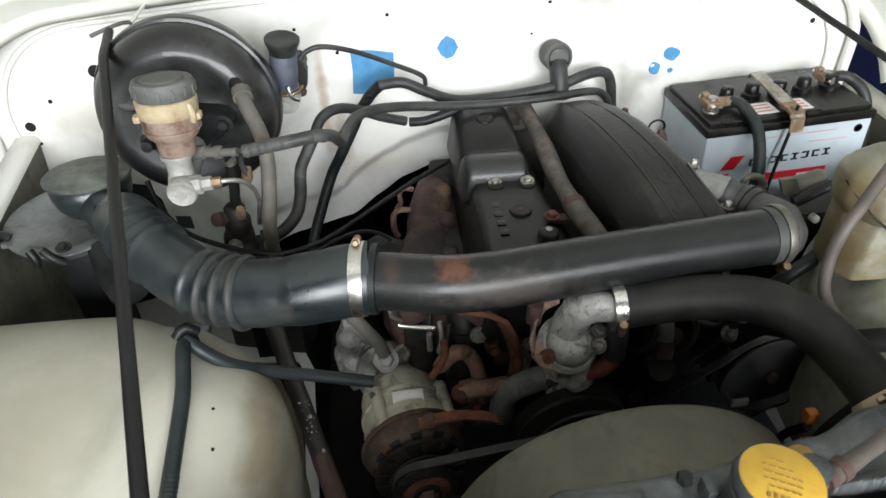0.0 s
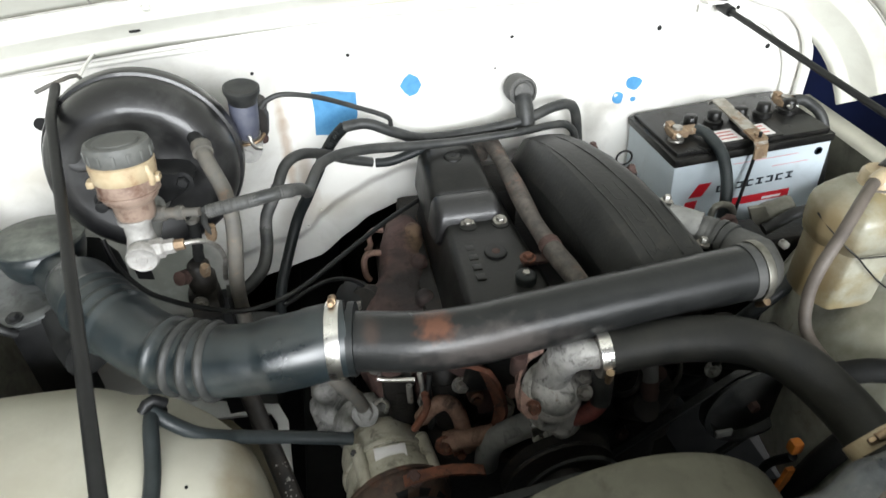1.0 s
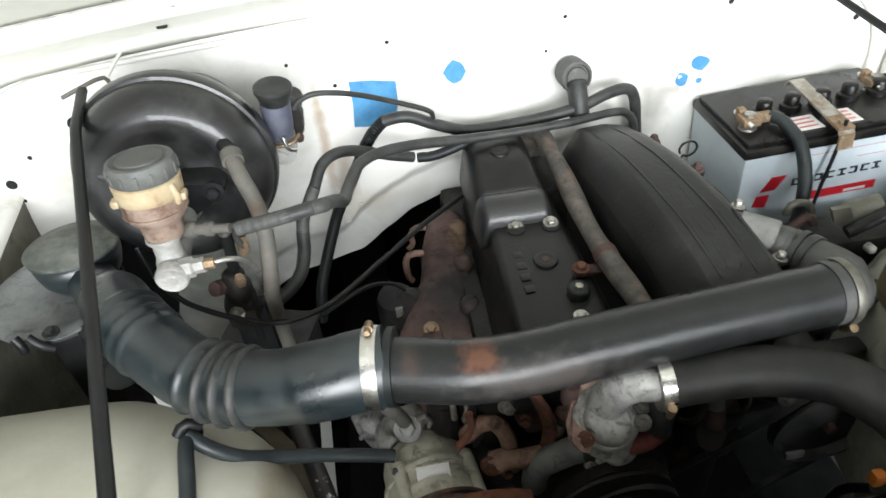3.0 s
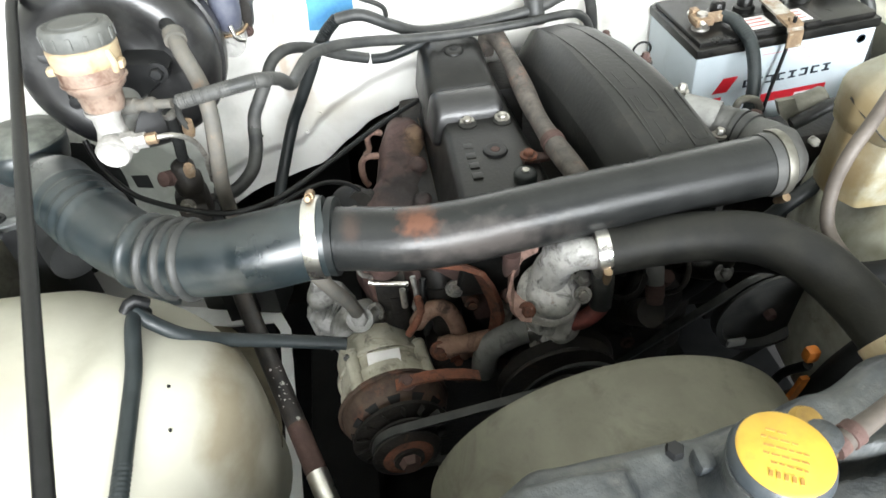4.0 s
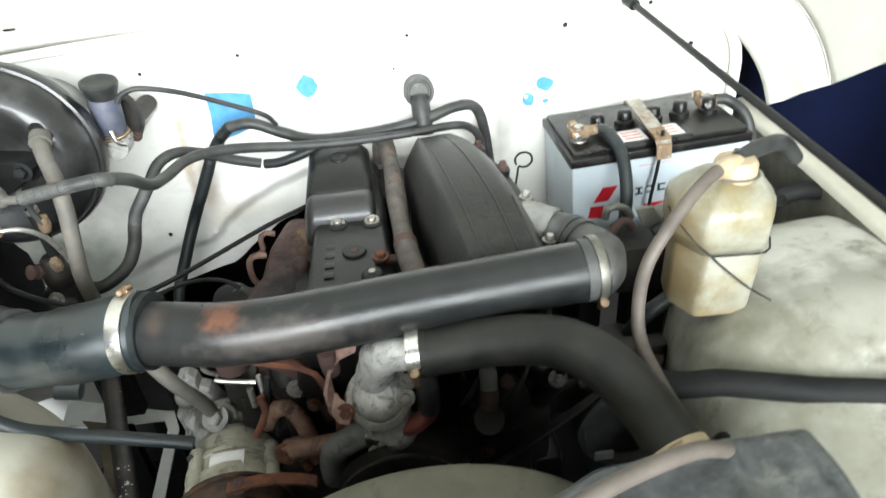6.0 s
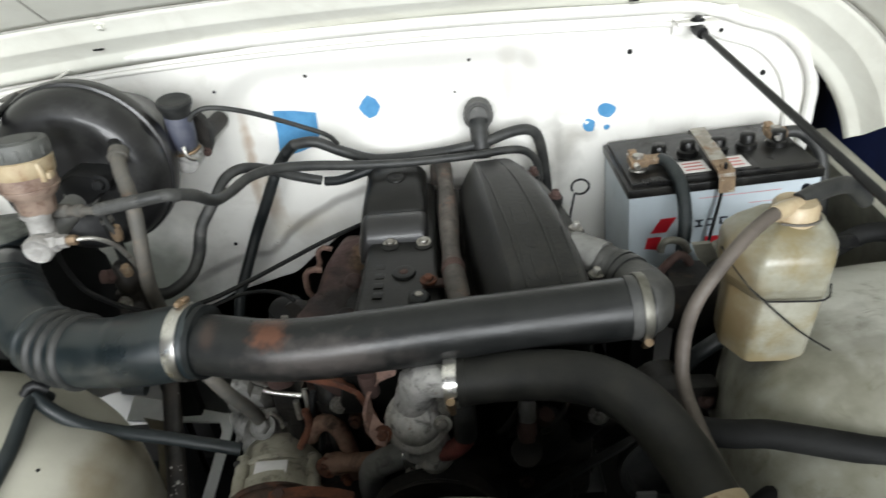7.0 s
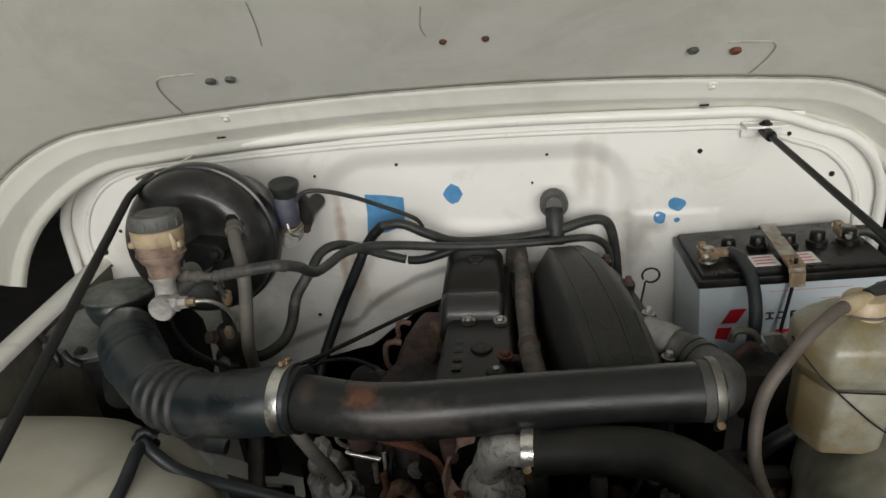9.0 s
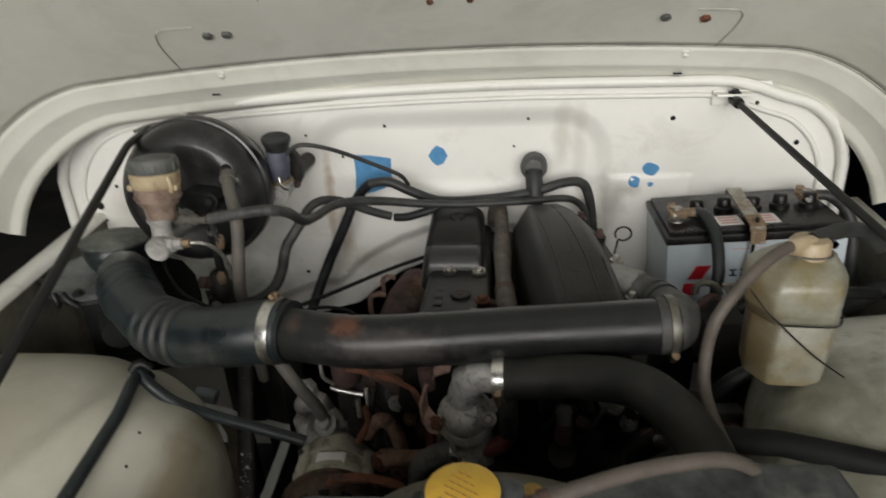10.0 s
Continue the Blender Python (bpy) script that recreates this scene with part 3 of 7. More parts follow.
def rib_line(x):
    """The height of the pressed step that runs over the gearbox opening."""
    k = [(-0.25, 0.80), (-0.127, 0.846), (-0.088, 0.849), (-0.066, 0.866), (-0.046, 0.888), (-0.015, 0.911), (0.014, 0.927), (0.052, 0.946), (0.107, 0.963), (0.30, 0.965)]
    for (a, za), (b, zb) in zip(k, k[1:]):
        if x <= b:
            return za + (zb - za) * (0.5 * max(0.0, x - a) / (b - a) + 0.5 * soft(x, a, b))
    return k[-1][1]


def firewall_at(u, t):
    z = arch(u) + (fw_top(u) - arch(u)) * t
    e = math.hypot(max(0.0, -0.02 - u, u - 0.34), max(0.0, z - 1.09))
    d = -0.015 * (1 - soft(e, 0.060, 0.10)) * soft(z, 0.985, 1.06)
    rib = rib_line(u)
    d -= 0.017 * (1 - soft(z, rib - 0.016, rib + 0.012)) * (1 - soft(u, 0.3, 0.4)) * soft(u, -0.27, -0.19)
    d += 0.004 * soft(u, 0.42, 0.43) * (1 - soft(u, 0.565, 0.575)) * (1 - soft(z, 1.055, 1.064))
    d += 0.0015 * math.sin(7 * u + 2) * math.sin(9 * z)
    return Vector((u, 0.913 - d, z))


fw_cols = [-0.602 + 0.10 * (1 - math.cos(math.pi / 2 * i / 26)) for i in range(27)] + steps(-0.498, 0.710, 250) + [0.712 + 0.10 * math.sin(math.pi / 2 * i / 24) for i in range(25)]
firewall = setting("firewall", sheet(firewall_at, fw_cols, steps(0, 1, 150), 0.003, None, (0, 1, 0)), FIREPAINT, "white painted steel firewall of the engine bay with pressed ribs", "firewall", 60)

part("arch_flange", rod([(x, firewall_at(x, 0.0).y + 0.004, arch(x) - 0.001) for x in steps(-0.24, 0.36, 40)], 0.0035, 8, 0.01), FIREPAINT, firewall)
edge = [(x, fw_top(x)) for x in [-0.601, -0.598, -0.586, -0.563, -0.53, -0.49, -0.45, -0.35, -0.2, 0.0, 0.25, 0.5, 0.62, 0.70, 0.745, 0.78, 0.80, 0.808, 0.811]]
part("rim", rod([(-0.602, 0.903, 0.60)] + [(-0.602, 0.903, 0.95)] + [(x, 0.903, z) for x, z in edge] + [(0.812, 0.903, 0.95), (0.812, 0.903, 0.60)], 0.009, 10, 0.012), WHITE, firewall)
inner = [(CX - 0.05 + (x - CX + 0.05) * 0.955, z - 0.024) for x, z in edge]
part("pressed_bead", rod([(-0.566, 0.910, 0.98)] + [(x, 0.910, z) for x, z in inner] + [(0.78, 0.910, 0.98)], 0.0045, 8, 0.012), WHITE, firewall)


for bx, bz in ((-0.044, 0.902), (-0.071, 0.871)):
    hexbolt(firewall, (bx, 0.914, bz), (bx, 0.0, bz), 0.0030, 0.004, FIREPAINT)


def on_firewall(ring, lift, mat, name, label):
    """A thin coat of paint, a dark hole or a sheet of painted shade lying on the firewall."""
    bm = bmesh.new()
    front = [bm.verts.new((x, firewall_at(x, (z - arch(x)) / (fw_top(x) - arch(x))).y - lift, z)) for x, z in ring]
    back = [bm.verts.new((v.co.x, v.co.y + lift + 0.002, v.co.z)) for v in front]
    bm.faces.new(front)
    for k in range(len(front)):
        bm.faces.new((front[k], back[k], back[(k + 1) % len(back)], front[(k + 1) % len(front)]))
    return part(name, bm, mat, firewall, label, 0)


def blot(x, z, r, wob=0.12, n=22, seed=1):
    rnd = random.Random(seed)
    ph = [rnd.uniform(0, 6.3) for _ in range(3)]
    return [(x + r * (1 + wob * math.sin(2 * a + ph[0]) + wob * 0.6 * math.sin(3 * a + ph[1])) * math.cos(a),
             z + r * (1 + wob * math.sin(2 * a + ph[2])) * math.sin(a)) for a in [2 * math.pi * k / n for k in range(n)]]


on_firewall([(-0.032, 1.106), (0.0, 1.104), (0.037, 1.098), (0.036, 1.06), (0.030, 1.045), (0.016, 1.040), (0.004, 1.036), (-0.010, 1.033), (-0.034, 1.035), (-0.031, 1.07)], 0.0012, BLUEPAINT, "paint_patch", "square patch of blue paint")
on_firewall([(0.123, 1.120), (0.136, 1.113), (0.142, 1.100), (0.134, 1.086), (0.122, 1.082), (0.113, 1.090), (0.107, 1.101), (0.114, 1.112)], 0.0012, BLUEPAINT, "paint_patch", "small diamond of blue paint")
on_firewall(blot(0.499, 1.072, 0.0125, 0.14, 24, 4), 0.0012, BLUEPAINT, "paint_patch", "round dab of blue paint")
on_firewall(blot(0.472, 1.050, 0.0105, 0.10, 24, 6), 0.0012, BLUEPAINT, "paint_patch", "round dab of blue paint")
on_firewall(blot(0.500, 1.045, 0.0045, 0.1, 16, 8), 0.0012, BLUEPAINT, "paint_patch", "tiny dab of blue paint")
for hx, hz, hr in ((0.031, 1.158, 0.0030), (-0.112, 1.148, 0.0026), (0.287, 1.165, 0.0028), (0.262, 1.115, 0.0022), (0.529, 1.161, 0.0042), (0.735, 1.113, 0.0045),
                   (0.662, 1.182, 0.0035), (-0.052, 1.103, 0.0030), (-0.545, 1.02, 0.008), (-0.50, 1.06, 0.0035), (-0.54, 0.99, 0.003), (-0.145, 0.875, 0.0035)):
    on_firewall([(hx + hr * math.cos(a), hz + hr * math.sin(a)) for a in [k * math.pi / 6 for k in range(12)]], 0.0008, HOLE, "bolt_hole", "")

# gearbox tunnel behind the opening
tunnel = [(-0.30, 0.45), (-0.28, 0.70), (-0.12, 0.80), (0.05, 0.93), (0.30, 0.93), (0.45, 0.80), (0.56, 0.45)]
bm = bmesh.new()
rows = [[bm.verts.new((x, y, z)) for x, z in tunnel] for y in (0.938, 1.9)]
for k in range(len(tunnel) - 1):
    bm.faces.new((rows[0][k], rows[0][k + 1], rows[1][k + 1], rows[1][k]))
bm.faces.new(rows[1])
bm.faces.new((rows[0][0], rows[1][0], rows[1][-1], rows[0][-1]))
setting("gearbox_tunnel", bm, GREASE, "dark greasy gearbox tunnel behind the engine", "tunnel")
setting("cowl", block((-0.62, 0.93, 1.10), (0.81, 1.45, 1.205), 0.02), WHITE, "white painted cowl panel behind the firewall", "cowl")
bm = block((-0.66, 1.0, 0.35), (-0.33, 1.45, 1.09), 0.01)
box(bm, (0.60, 1.0, 0.35), (0.85, 1.45, 1.09), 0.01)
setting("cab_front", bm, WHITE, "white painted cab front below the cowl", "body panel")


# inner side walls with the rails on which the bonnet closes
def side(name, x_rear, x_front, sgn, rail_paint, label):
    def rail_x(y):
        return x_front + (x_rear - x_front) * y / 0.95

    def skin(prof):
        def at(y, k):
            a, z = prof[int(k)]
            return Vector((rail_x(y) + sgn * a, y, z - 0.01 * (1 - y) * 0.5))

        return sheet(at, steps(-0.25, 0.93, 40), range(len(prof)), 0.0025, None, (sgn, 0, 0))

    wall = setting(name, skin([(-0.0085, 0.9935), (-0.004, 0.95), (-0.002, 0.90), (0.0, 0.50)]), UNDERSEAL, label, "body panel", 45)
    part("top_rail", skin([(0.034, 0.86), (0.031, 0.975), (0.026, 1.000), (0.018, 1.0075), (-0.004, 1.006), (-0.0095, 1.001), (-0.0105, 0.994)]), rail_paint, wall, "painted folded rail")
    return wall


side("inner_wing_left", -0.555, -0.425, -1, WHITE, "dark undersealed inner wing with a white top rail")
side("inner_wing_right", 0.842, 0.765, 1, CREAM, "dark undersealed inner wing with a cream top rail")


def wheel_arch(name, centre, reach, sgn, top, low, mat, label, crease):
    """The rounded hump over a front wheel."""
    (cx, cy), (rx, ry, flat) = centre, reach

    def r_at(x, y):
        xe = x + (0.095 * (1 - soft(y, 0.10, 0.40)) if crease else 0.0)
        return (max(0.0, sgn * (cx + sgn * flat - xe) * -1) / rx) ** 3 + (max(0.0, y - 0.1) / ry) ** 4

    def edge_far(a):
        lo, hi = 0.0, 2.0
        for _ in range(40):
            mid = 0.5 * (lo + hi)
            if r_at(cx + sgn * mid * math.cos(a), cy + mid * math.sin(a)) < 1:
                lo = mid
            else:
                hi = mid
        return lo

    def at(a, t):
        far = edge_far(a) * (1 - (1 - min(t, 1.0)) ** 2.2)
        x, y = cx + sgn * far * math.cos(a), cy + far * math.sin(a)
        r = min(1.0, r_at(x, y))
        z = low + (top - low) * (1 - r) ** 0.15
        if crease:
            z -= (0.012 + 0.14 * max(0.0, 0.40 - max(y, 0.12))) * soft(x, -0.305, -0.225)
            z -= 0.014 * math.exp(-((x - crease) / 0.024) ** 2)
            z += 0.003 * math.exp(-((x - crease - 0.045 * sgn) / 0.03) ** 2)
        if not crease:
            z -= 0.036 * (1 - soft(y, 0.30, 0.43))
        z += 0.002 * math.sin(23 * x + 4) * math.sin(17 * y)
        if crease:
            x -= 0.045 * max(0.0, (x - cx) / reach[0]) ** 2 * (1 - soft(y, 0.20, 0.48))
        return Vector((x, y, z if t <= 1.0 else low - 0.03))

    return setting(name, sheet(at, steps(0.0, math.pi / 2, 60), steps(0, 1, 60) + [1.01], 0.0025, None, (0, 0, -1)), mat, label, "wheel arch", 60)


arch_left = wheel_arch("wheel_arch_left", (-0.57, -0.10), (0.345, 0.50, 0.12), 1, 0.965, 0.67, CREAM, "dusty cream steel hump over the front wheel", -0.292)
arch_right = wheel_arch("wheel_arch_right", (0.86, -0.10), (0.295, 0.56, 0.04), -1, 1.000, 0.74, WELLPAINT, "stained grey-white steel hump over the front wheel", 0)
for hx, hy in ((-0.201, 0.387), (-0.198, 0.345), (-0.184, 0.298)):
    ox = hx + 0.045 * ((hx + 0.60) / 0.345) ** 2 * (1 - soft(hy, 0.20, 0.48))
    oe = ox + 0.095 * (1 - soft(hy, 0.10, 0.40))
    z = 0.67 + 0.295 * (max(0.0, 1 - (max(0.0, oe + 0.45) / 0.345) ** 3 - (max(0.0, hy - 0.1) / 0.50) ** 4)) ** 0.15
    z -= (0.012 + 0.14 * max(0.0, 0.40 - max(hy, 0.12))) * soft(ox, -0.305, -0.225)
    part("bolt_hole", turned([(0.0018, -0.012), (0.0018, 0.0012), (0, 0.0012)], (hx, hy, z), (hx + 0.3, hy, z + 1), 12), HOLE, arch_left)

part("seam_flange", loft([[Vector((x + dx, y, z + dz)) for dx, dz in ((0, 0), (-0.034, 0.012), (-0.034, 0.009), (0, -0.003))] for x, y, z in ((-0.215, 0.640, 0.722), (-0.179, 0.599, 0.720), (-0.155, 0.545, 0.718), (-0.142, 0.500, 0.718), (-0.135, 0.455, 0.718), (-0.134, 0.425, 0.718))]), FLANGEPAINT, arch_left, "dirty olive seam flange")
setting("frame_rail_left", block((-0.13, -0.2, 0.42), (-0.03, 2.2, 0.55), 0.008), MATTE, "black steel chassis rail", "chassis rail")
setting("frame_rail_right", block((0.40, -0.2, 0.42), (0.50, 2.2, 0.55), 0.008), MATTE, "black steel chassis rail", "chassis rail")
setting("cross_member", block((-0.15, 0.30, 0.36), (0.52, 0.60, 0.45), 0.01), MATTE, "black steel engine cross member", "chassis member")
setting("front_panel", block((-0.46, -0.06, 0.40), (0.80, -0.035, 0.98), 0.006), CREAM, "cream painted panel in front of the radiator", "body panel")
# added black sheet, stands in for the shade below the engine
setting("floor_shade", block((-0.60, -0.2, 0.20), (0.85, 1.0, 0.23), 0.0), MATTE, "black sheet added under the engine to keep the bay dark", "splash guard")

# ---- the bonnet, propped open ----
TH = radians(33.8)
HTURN = Matrix.Rotation(0.0481, 3, "Z") @ Matrix.Rotation(-0.0053, 3, "Y")
HX = HTURN @ Vector((1, 0, 0))
HW, HV = HTURN @ Vector((0, -math.cos(TH), math.sin(TH))), HTURN @ Vector((0, -math.sin(TH), -math.cos(TH)))
HO = Vector((0.1153, 0.8612, 1.2947))


def hood_path():
    """The arched cross-section of the bonnet, with inward normals."""
    half, r, deep = 0.750, 0.199, 0.215
    p = [(-half, deep - (deep - r) * k / 6) for k in range(6)]
    p += [(-half + r - r * math.cos(a), r - r * math.sin(a)) for a in [math.pi / 2 * k / 14 for k in range(14)]]
    p += [(-half + r + (2 * half - 2 * r) * k / 40, 0.0) for k in range(41)]
    p += [(half - r + r * math.sin(a), r - r * math.cos(a)) for a in [math.pi / 2 * k / 14 for k in range(1, 15)]]
    p += [(half, r + (deep - r) * k / 6) for k in range(1, 7)]
    out = []
    for i, (x, v) in enumerate(p):
        a, b = p[max(i - 1, 0)], p[min(i + 1, len(p) - 1)]
        d = Vector((b[0] - a[0], b[1] - a[1])).normalized()
        out.append((x, v + 0.0434 * min(1.0, abs(x) / 0.69) ** 2, Vector((-d.y, d.x))))
    return out


HP = hood_path()


def hood_at(i, inset, w):
    x, v, n = HP[i]
    return HO + HX * (x + inset * n.x) + HV * (v + inset * n.y) + HW * w


def hood_at_x(x, w, inset):
    """A point of the underside at any place across the bonnet."""
    for i in range(len(HP) - 1):
        a, b = HP[i][0], HP[i + 1][0]
        if a <= x <= b and b > a:
            return hood_at(i, inset, w).lerp(hood_at(i + 1, inset, w), (x - a) / (b - a))


hood = thing("bonnet", (0.155, 0.93, 1.22), "dull white steel bonnet propped open, underside showing", "bonnet")
skin = part("skin", sheet(lambda i, w: hood_at(i, 0.0, w), range(len(HP)), [0.0, 0.02] + steps(0.06, 1.15, 20)), HOODPAINT, hood)
skin.modifiers.new("thickness", "SOLIDIFY").thickness = 0.003
prof = [(-0.001, 0.004), (0.005, 0.002), (0.007, -0.003), (0.016, -0.0235), (0.0185, -0.0265), (0.0195, -0.030), (0.0180, -0.076), (0.0205, -0.081), (0.028, -0.088), (0.0318, -0.0998)]
rim = part("rear_flange", sheet(lambda i, k: hood_at(i, *prof[k]), range(len(HP)), range(len(prof))), HOODPAINT, hood)
rim.modifiers.new("thickness", "SOLIDIFY").thickness = 0.002


def hood_point(x, w, inset=0.0):
    i = min(range(len(HP)), key=lambda k: abs(HP[k][0] - x) + (0.5 if HP[k][1] > 0.18 else 0))
    return hood_at(i, inset, w)


for bx, bw in ((-0.316, 0.108), (-0.278, 0.106), (0.364, 0.093), (0.401, 0.091)):
    p = hood_point(bx, bw)
    hexbolt(hood, p, p + HV, 0.008, 0.008, RUST if bx > 0.38 else CAPGREY, True, "bolt")
for bx in (0.022, 0.078):
    p = hood_point(bx, 0.150)
    hexbolt(hood, p, p + HV, 0.005, 0.007, RUST, True, "bolt")
for bx in (-0.343, 0.410):
    p = hood_point(bx, -0.008, 0.0095)
    hexbolt(hood, p, p + HV, 0.005, 0.006, HOODPAINT, True, "bolt")
for bx in (-0.345, 0.412):
    p = hood_point(bx, -0.052, 0.0222)
    part("slot", turned([(0.0, -0.001), (0.007, -0.001), (0.007, 0.0015), (0, 0.0015)], p, p + HV - HW * 0.5, 14), HOLE, hood)
# outlines of the hinge plates and scratches on the underside, and the dark joint of the flange
for way in ([(-0.315, 0.133), (-0.355, 0.136), (-0.368, 0.131), (-0.376, 0.118), (-0.384, 0.085), (-0.389, 0.010)], [(0.397, 0.113), (0.445, 0.114), (0.456, 0.110), (0.462, 0.095), (0.462, 0.06), (0.455, 0.008)],
            [(0.009, 0.235), (0.003, 0.190), (0.007, 0.165)], [(-0.183, 0.282), (-0.190, 0.235), (-0.201, 0.184)]):
    part("pressed_seam", rod([hood_at_x(x, w, 0.0036) for x, w in way], 0.0013 if len(way) > 3 else 0.0009, 6, 0.008), SEAM, hood)
part("joint_line", rod([hood_at(i, 0.0045, 0.0070) for i in range(2, len(HP) - 2)], 0.0016, 6, 0.012), SEAM, hood, "dark joint along the flange")

# ---- stays from the firewall to the front ----
def stay(a, b, bracket, label, bend=None):
    s = thing("support_rod", a, label, "support rod", "support rods")
    a, b = Vector(a), Vector(b)
    d = (b - a).normalized()
    if bend:
        k = Vector(bend)
        part("rod", rod([a, a.lerp(k, 0.5), a.lerp(k, 0.88), k.lerp(b, 0.025), k.lerp(b, 0.2), k.lerp(b, 0.6), b], 0.0057, 10, 0.006), BLACK, s)
        part("hook", rod([a + Vector((-0.022, -0.008, -0.003)), a + Vector((0, -0.002, 0.004)), a + Vector((0.016, 0.020, 0.004)), a + Vector((0.021, 0.026, 0.0)), a + Vector((0.022, 0.027, -0.006))], 0.0026, 8), GREYHOSE, s, "thin dusty wire hook")
        part("bracket", rod([a + Vector((0.021, 0.026, 0.0)), a + Vector((0.022, 0.06, 0.003)), Vector((a.x + 0.022, 0.906, a.z + 0.004))], 0.0022, 8), WHITE, s, "white painted wire bracket")
        return s
    part("rod", rod([a, a.lerp(b, 0.5), b], 0.0047, 10, 0.006), BLACK, s)
    part("eye", rod([a - d * 0.004, a + d * 0.025], 0.0085, 10, 0.01), BLACK, s)
    bm = block((a.x - bracket, 0.880, a.z + 0.006), (a.x + bracket, 0.908, a.z + 0.010), 0.001)
    box(bm, (a.x - bracket, 0.904, a.z - 0.012), (a.x + bracket, 0.909, a.z + 0.012), 0.001)
    part("bracket", bm, WHITE, s, "white painted bracket")
    hexbolt(s, (a.x, a.y, a.z + 0.011), (a.x, a.y, 2), 0.006, 0.006, BLACK)
    return s


stay((-0.332, 0.789, 1.200), (-0.118, 0.0, 1.095), 0.022, "black steel stay rod with a bent top end", (-0.309, 0.684, 1.200))
stay((0.617, 0.890, 1.194), (0.640, 0.0, 1.118), 0.030, "black steel stay rod bolted to the firewall")

# ---- brakes and clutch on the firewall ----
booster = thing("brake_booster", (-0.24, 0.90, 1.10), "gloss black brake servo drum bolted to the firewall", "brake booster")
BC, BF = Vector((-0.2435, 0.905, 1.104)), Vector((-0.230, 0.0, 1.140))
part("rear_shell", turned([(0, 0.0), (0.050, 0.0), (0.058, 0.010), (0.082, 0.075), (0.104, 0.130), (0.112, 0.152), (0, 0.152)], BC, BF, 72), BOOSTER, booster)
part("crimped_rim", turned([(0.110, 0.150), (0.1165, 0.152), (0.1178, 0.157), (0.1178, 0.169), (0.1165, 0.174), (0.110, 0.176)], BC, BF, 72), BOOSTER, booster)
part("front_shell", turned([(0.1125, 0.170), (0.1130, 0.178), (0.1115, 0.190), (0.1070, 0.202), (0.100, 0.2115), (0.091, 0.2175), (0.081, 0.2195), (0.071, 0.2180), (0.061, 0.2150), (0.052, 0.2140), (0.040, 0.2165), (0.030, 0.2185), (0, 0.2185)], BC, BF, 72), BOOSTER, booster)
part("dimple", turned([(0.020, -0.004), (0.018, 0.0015), (0.013, 0.0030), (0.008, 0.0010), (0, 0.0008)], (-0.300, 0.6915, 1.150), (-0.310, 0.0, 1.35), 28), BOOSTER, booster)
part("check_valve", rod([(-0.160, 0.716, 1.140), (-0.161, 0.700, 1.146), (-0.160, 0.672, 1.151)], 0.0085, 12), HOSE, booster, "grey rubber check valve elbow")
for sx, sz in ((-0.192, 1.108), (-0.288, 1.09)):
    part("stud", turned([(0.012, 0), (0.012, 0.008), (0.007, 0.010), (0.007, 0.024), (0, 0.025)], (sx, 0.694, sz), (sx, 0, sz), 16), BLACK, booster)
on_firewall(blot(-0.417, 1.103, 0.011, 0.05, 20, 3), 0.0012, HOLE, "cable_hole", "open round hole with bare edge")

on_firewall([(-0.371, 0.832), (-0.345, 0.829), (-0.344, 0.802), (-0.369, 0.808)], 0.0012, HOLE, "cut_out", "square dark cut-out")
# black sheet added where the lower firewall lies in deep shade
on_firewall([(-0.590, 0.905), (-0.470, 0.915), (-0.405, 0.900), (-0.384, 0.868), (-0.381, 0.830), (-0.385, 0.760), (-0.42, 0.66), (-0.59, 0.62)], 0.004, MATTE, "shade_sheet", "flat black sheet in place of shade")
master = thing("brake_master_cylinder", (-0.228, 0.69, 1.08), "grey cast brake master cylinder with an amber fluid reservoir", "brake cylinder")
part("body", turned([(0.019, 0), (0.019, 0.02), (0.0145, 0.024), (0.0145, 0.10), (0.0150, 0.102), (0.0150, 0.122), (0.0145, 0.124)], (-0.228, 0.690, 1.096), (-0.2235, 0.55, 1.0865), 28), CASTDULL, master)
part("end_plug", turned([(0.0160, 0.0), (0.0168, 0.003), (0.0168, 0.010), (0.0150, 0.0125), (0.0135, 0.0112), (0.006, 0.0112), (0.005, 0.0124), (0, 0.0124)], (-0.2235, 0.566, 1.0875), (-0.2225, 0.50, 1.083), 32), DULLCAST, master, "chalky white end plug")
part("neck", turned([(0.017, 0), (0.014, 0.01), (0.014, 0.025), (0.018, 0.030), (0.018, 0.034)], (-0.226, 0.582, 1.090), (-0.225, 0.586, 1.15), 24), DULLCAST, master)
RA, RB = Vector((-0.224, 0.587, 1.118)), Vector((-0.222, 0.600, 1.25))
reservoir = part("reservoir", turned([(0.014, 0.0), (0.0185, 0.003), (0.0203, 0.010), (0.0212, 0.021), (0.0240, 0.024), (0.0276, 0.028), (0.0296, 0.035), (0.0303, 0.044), (0.0303, 0.050)], RA, RB, 40), AMBER, master, "brown-stained reservoir")
part("band", turned([(0.0298, 0.0), (0.0312, 0.0015), (0.0322, 0.010), (0.0326, 0.019), (0.0303, 0.021)], (-0.2229, 0.5918, 1.1665), RB, 40), CREAMPLASTIC, reservoir, "cream upper half")
part("mould_seam", turned([(0.0300, -0.001), (0.0314, -0.0008), (0.0314, 0.0008), (0.0300, 0.001)], (-0.2233, 0.5903, 1.153), RB, 40), AMBER, reservoir)
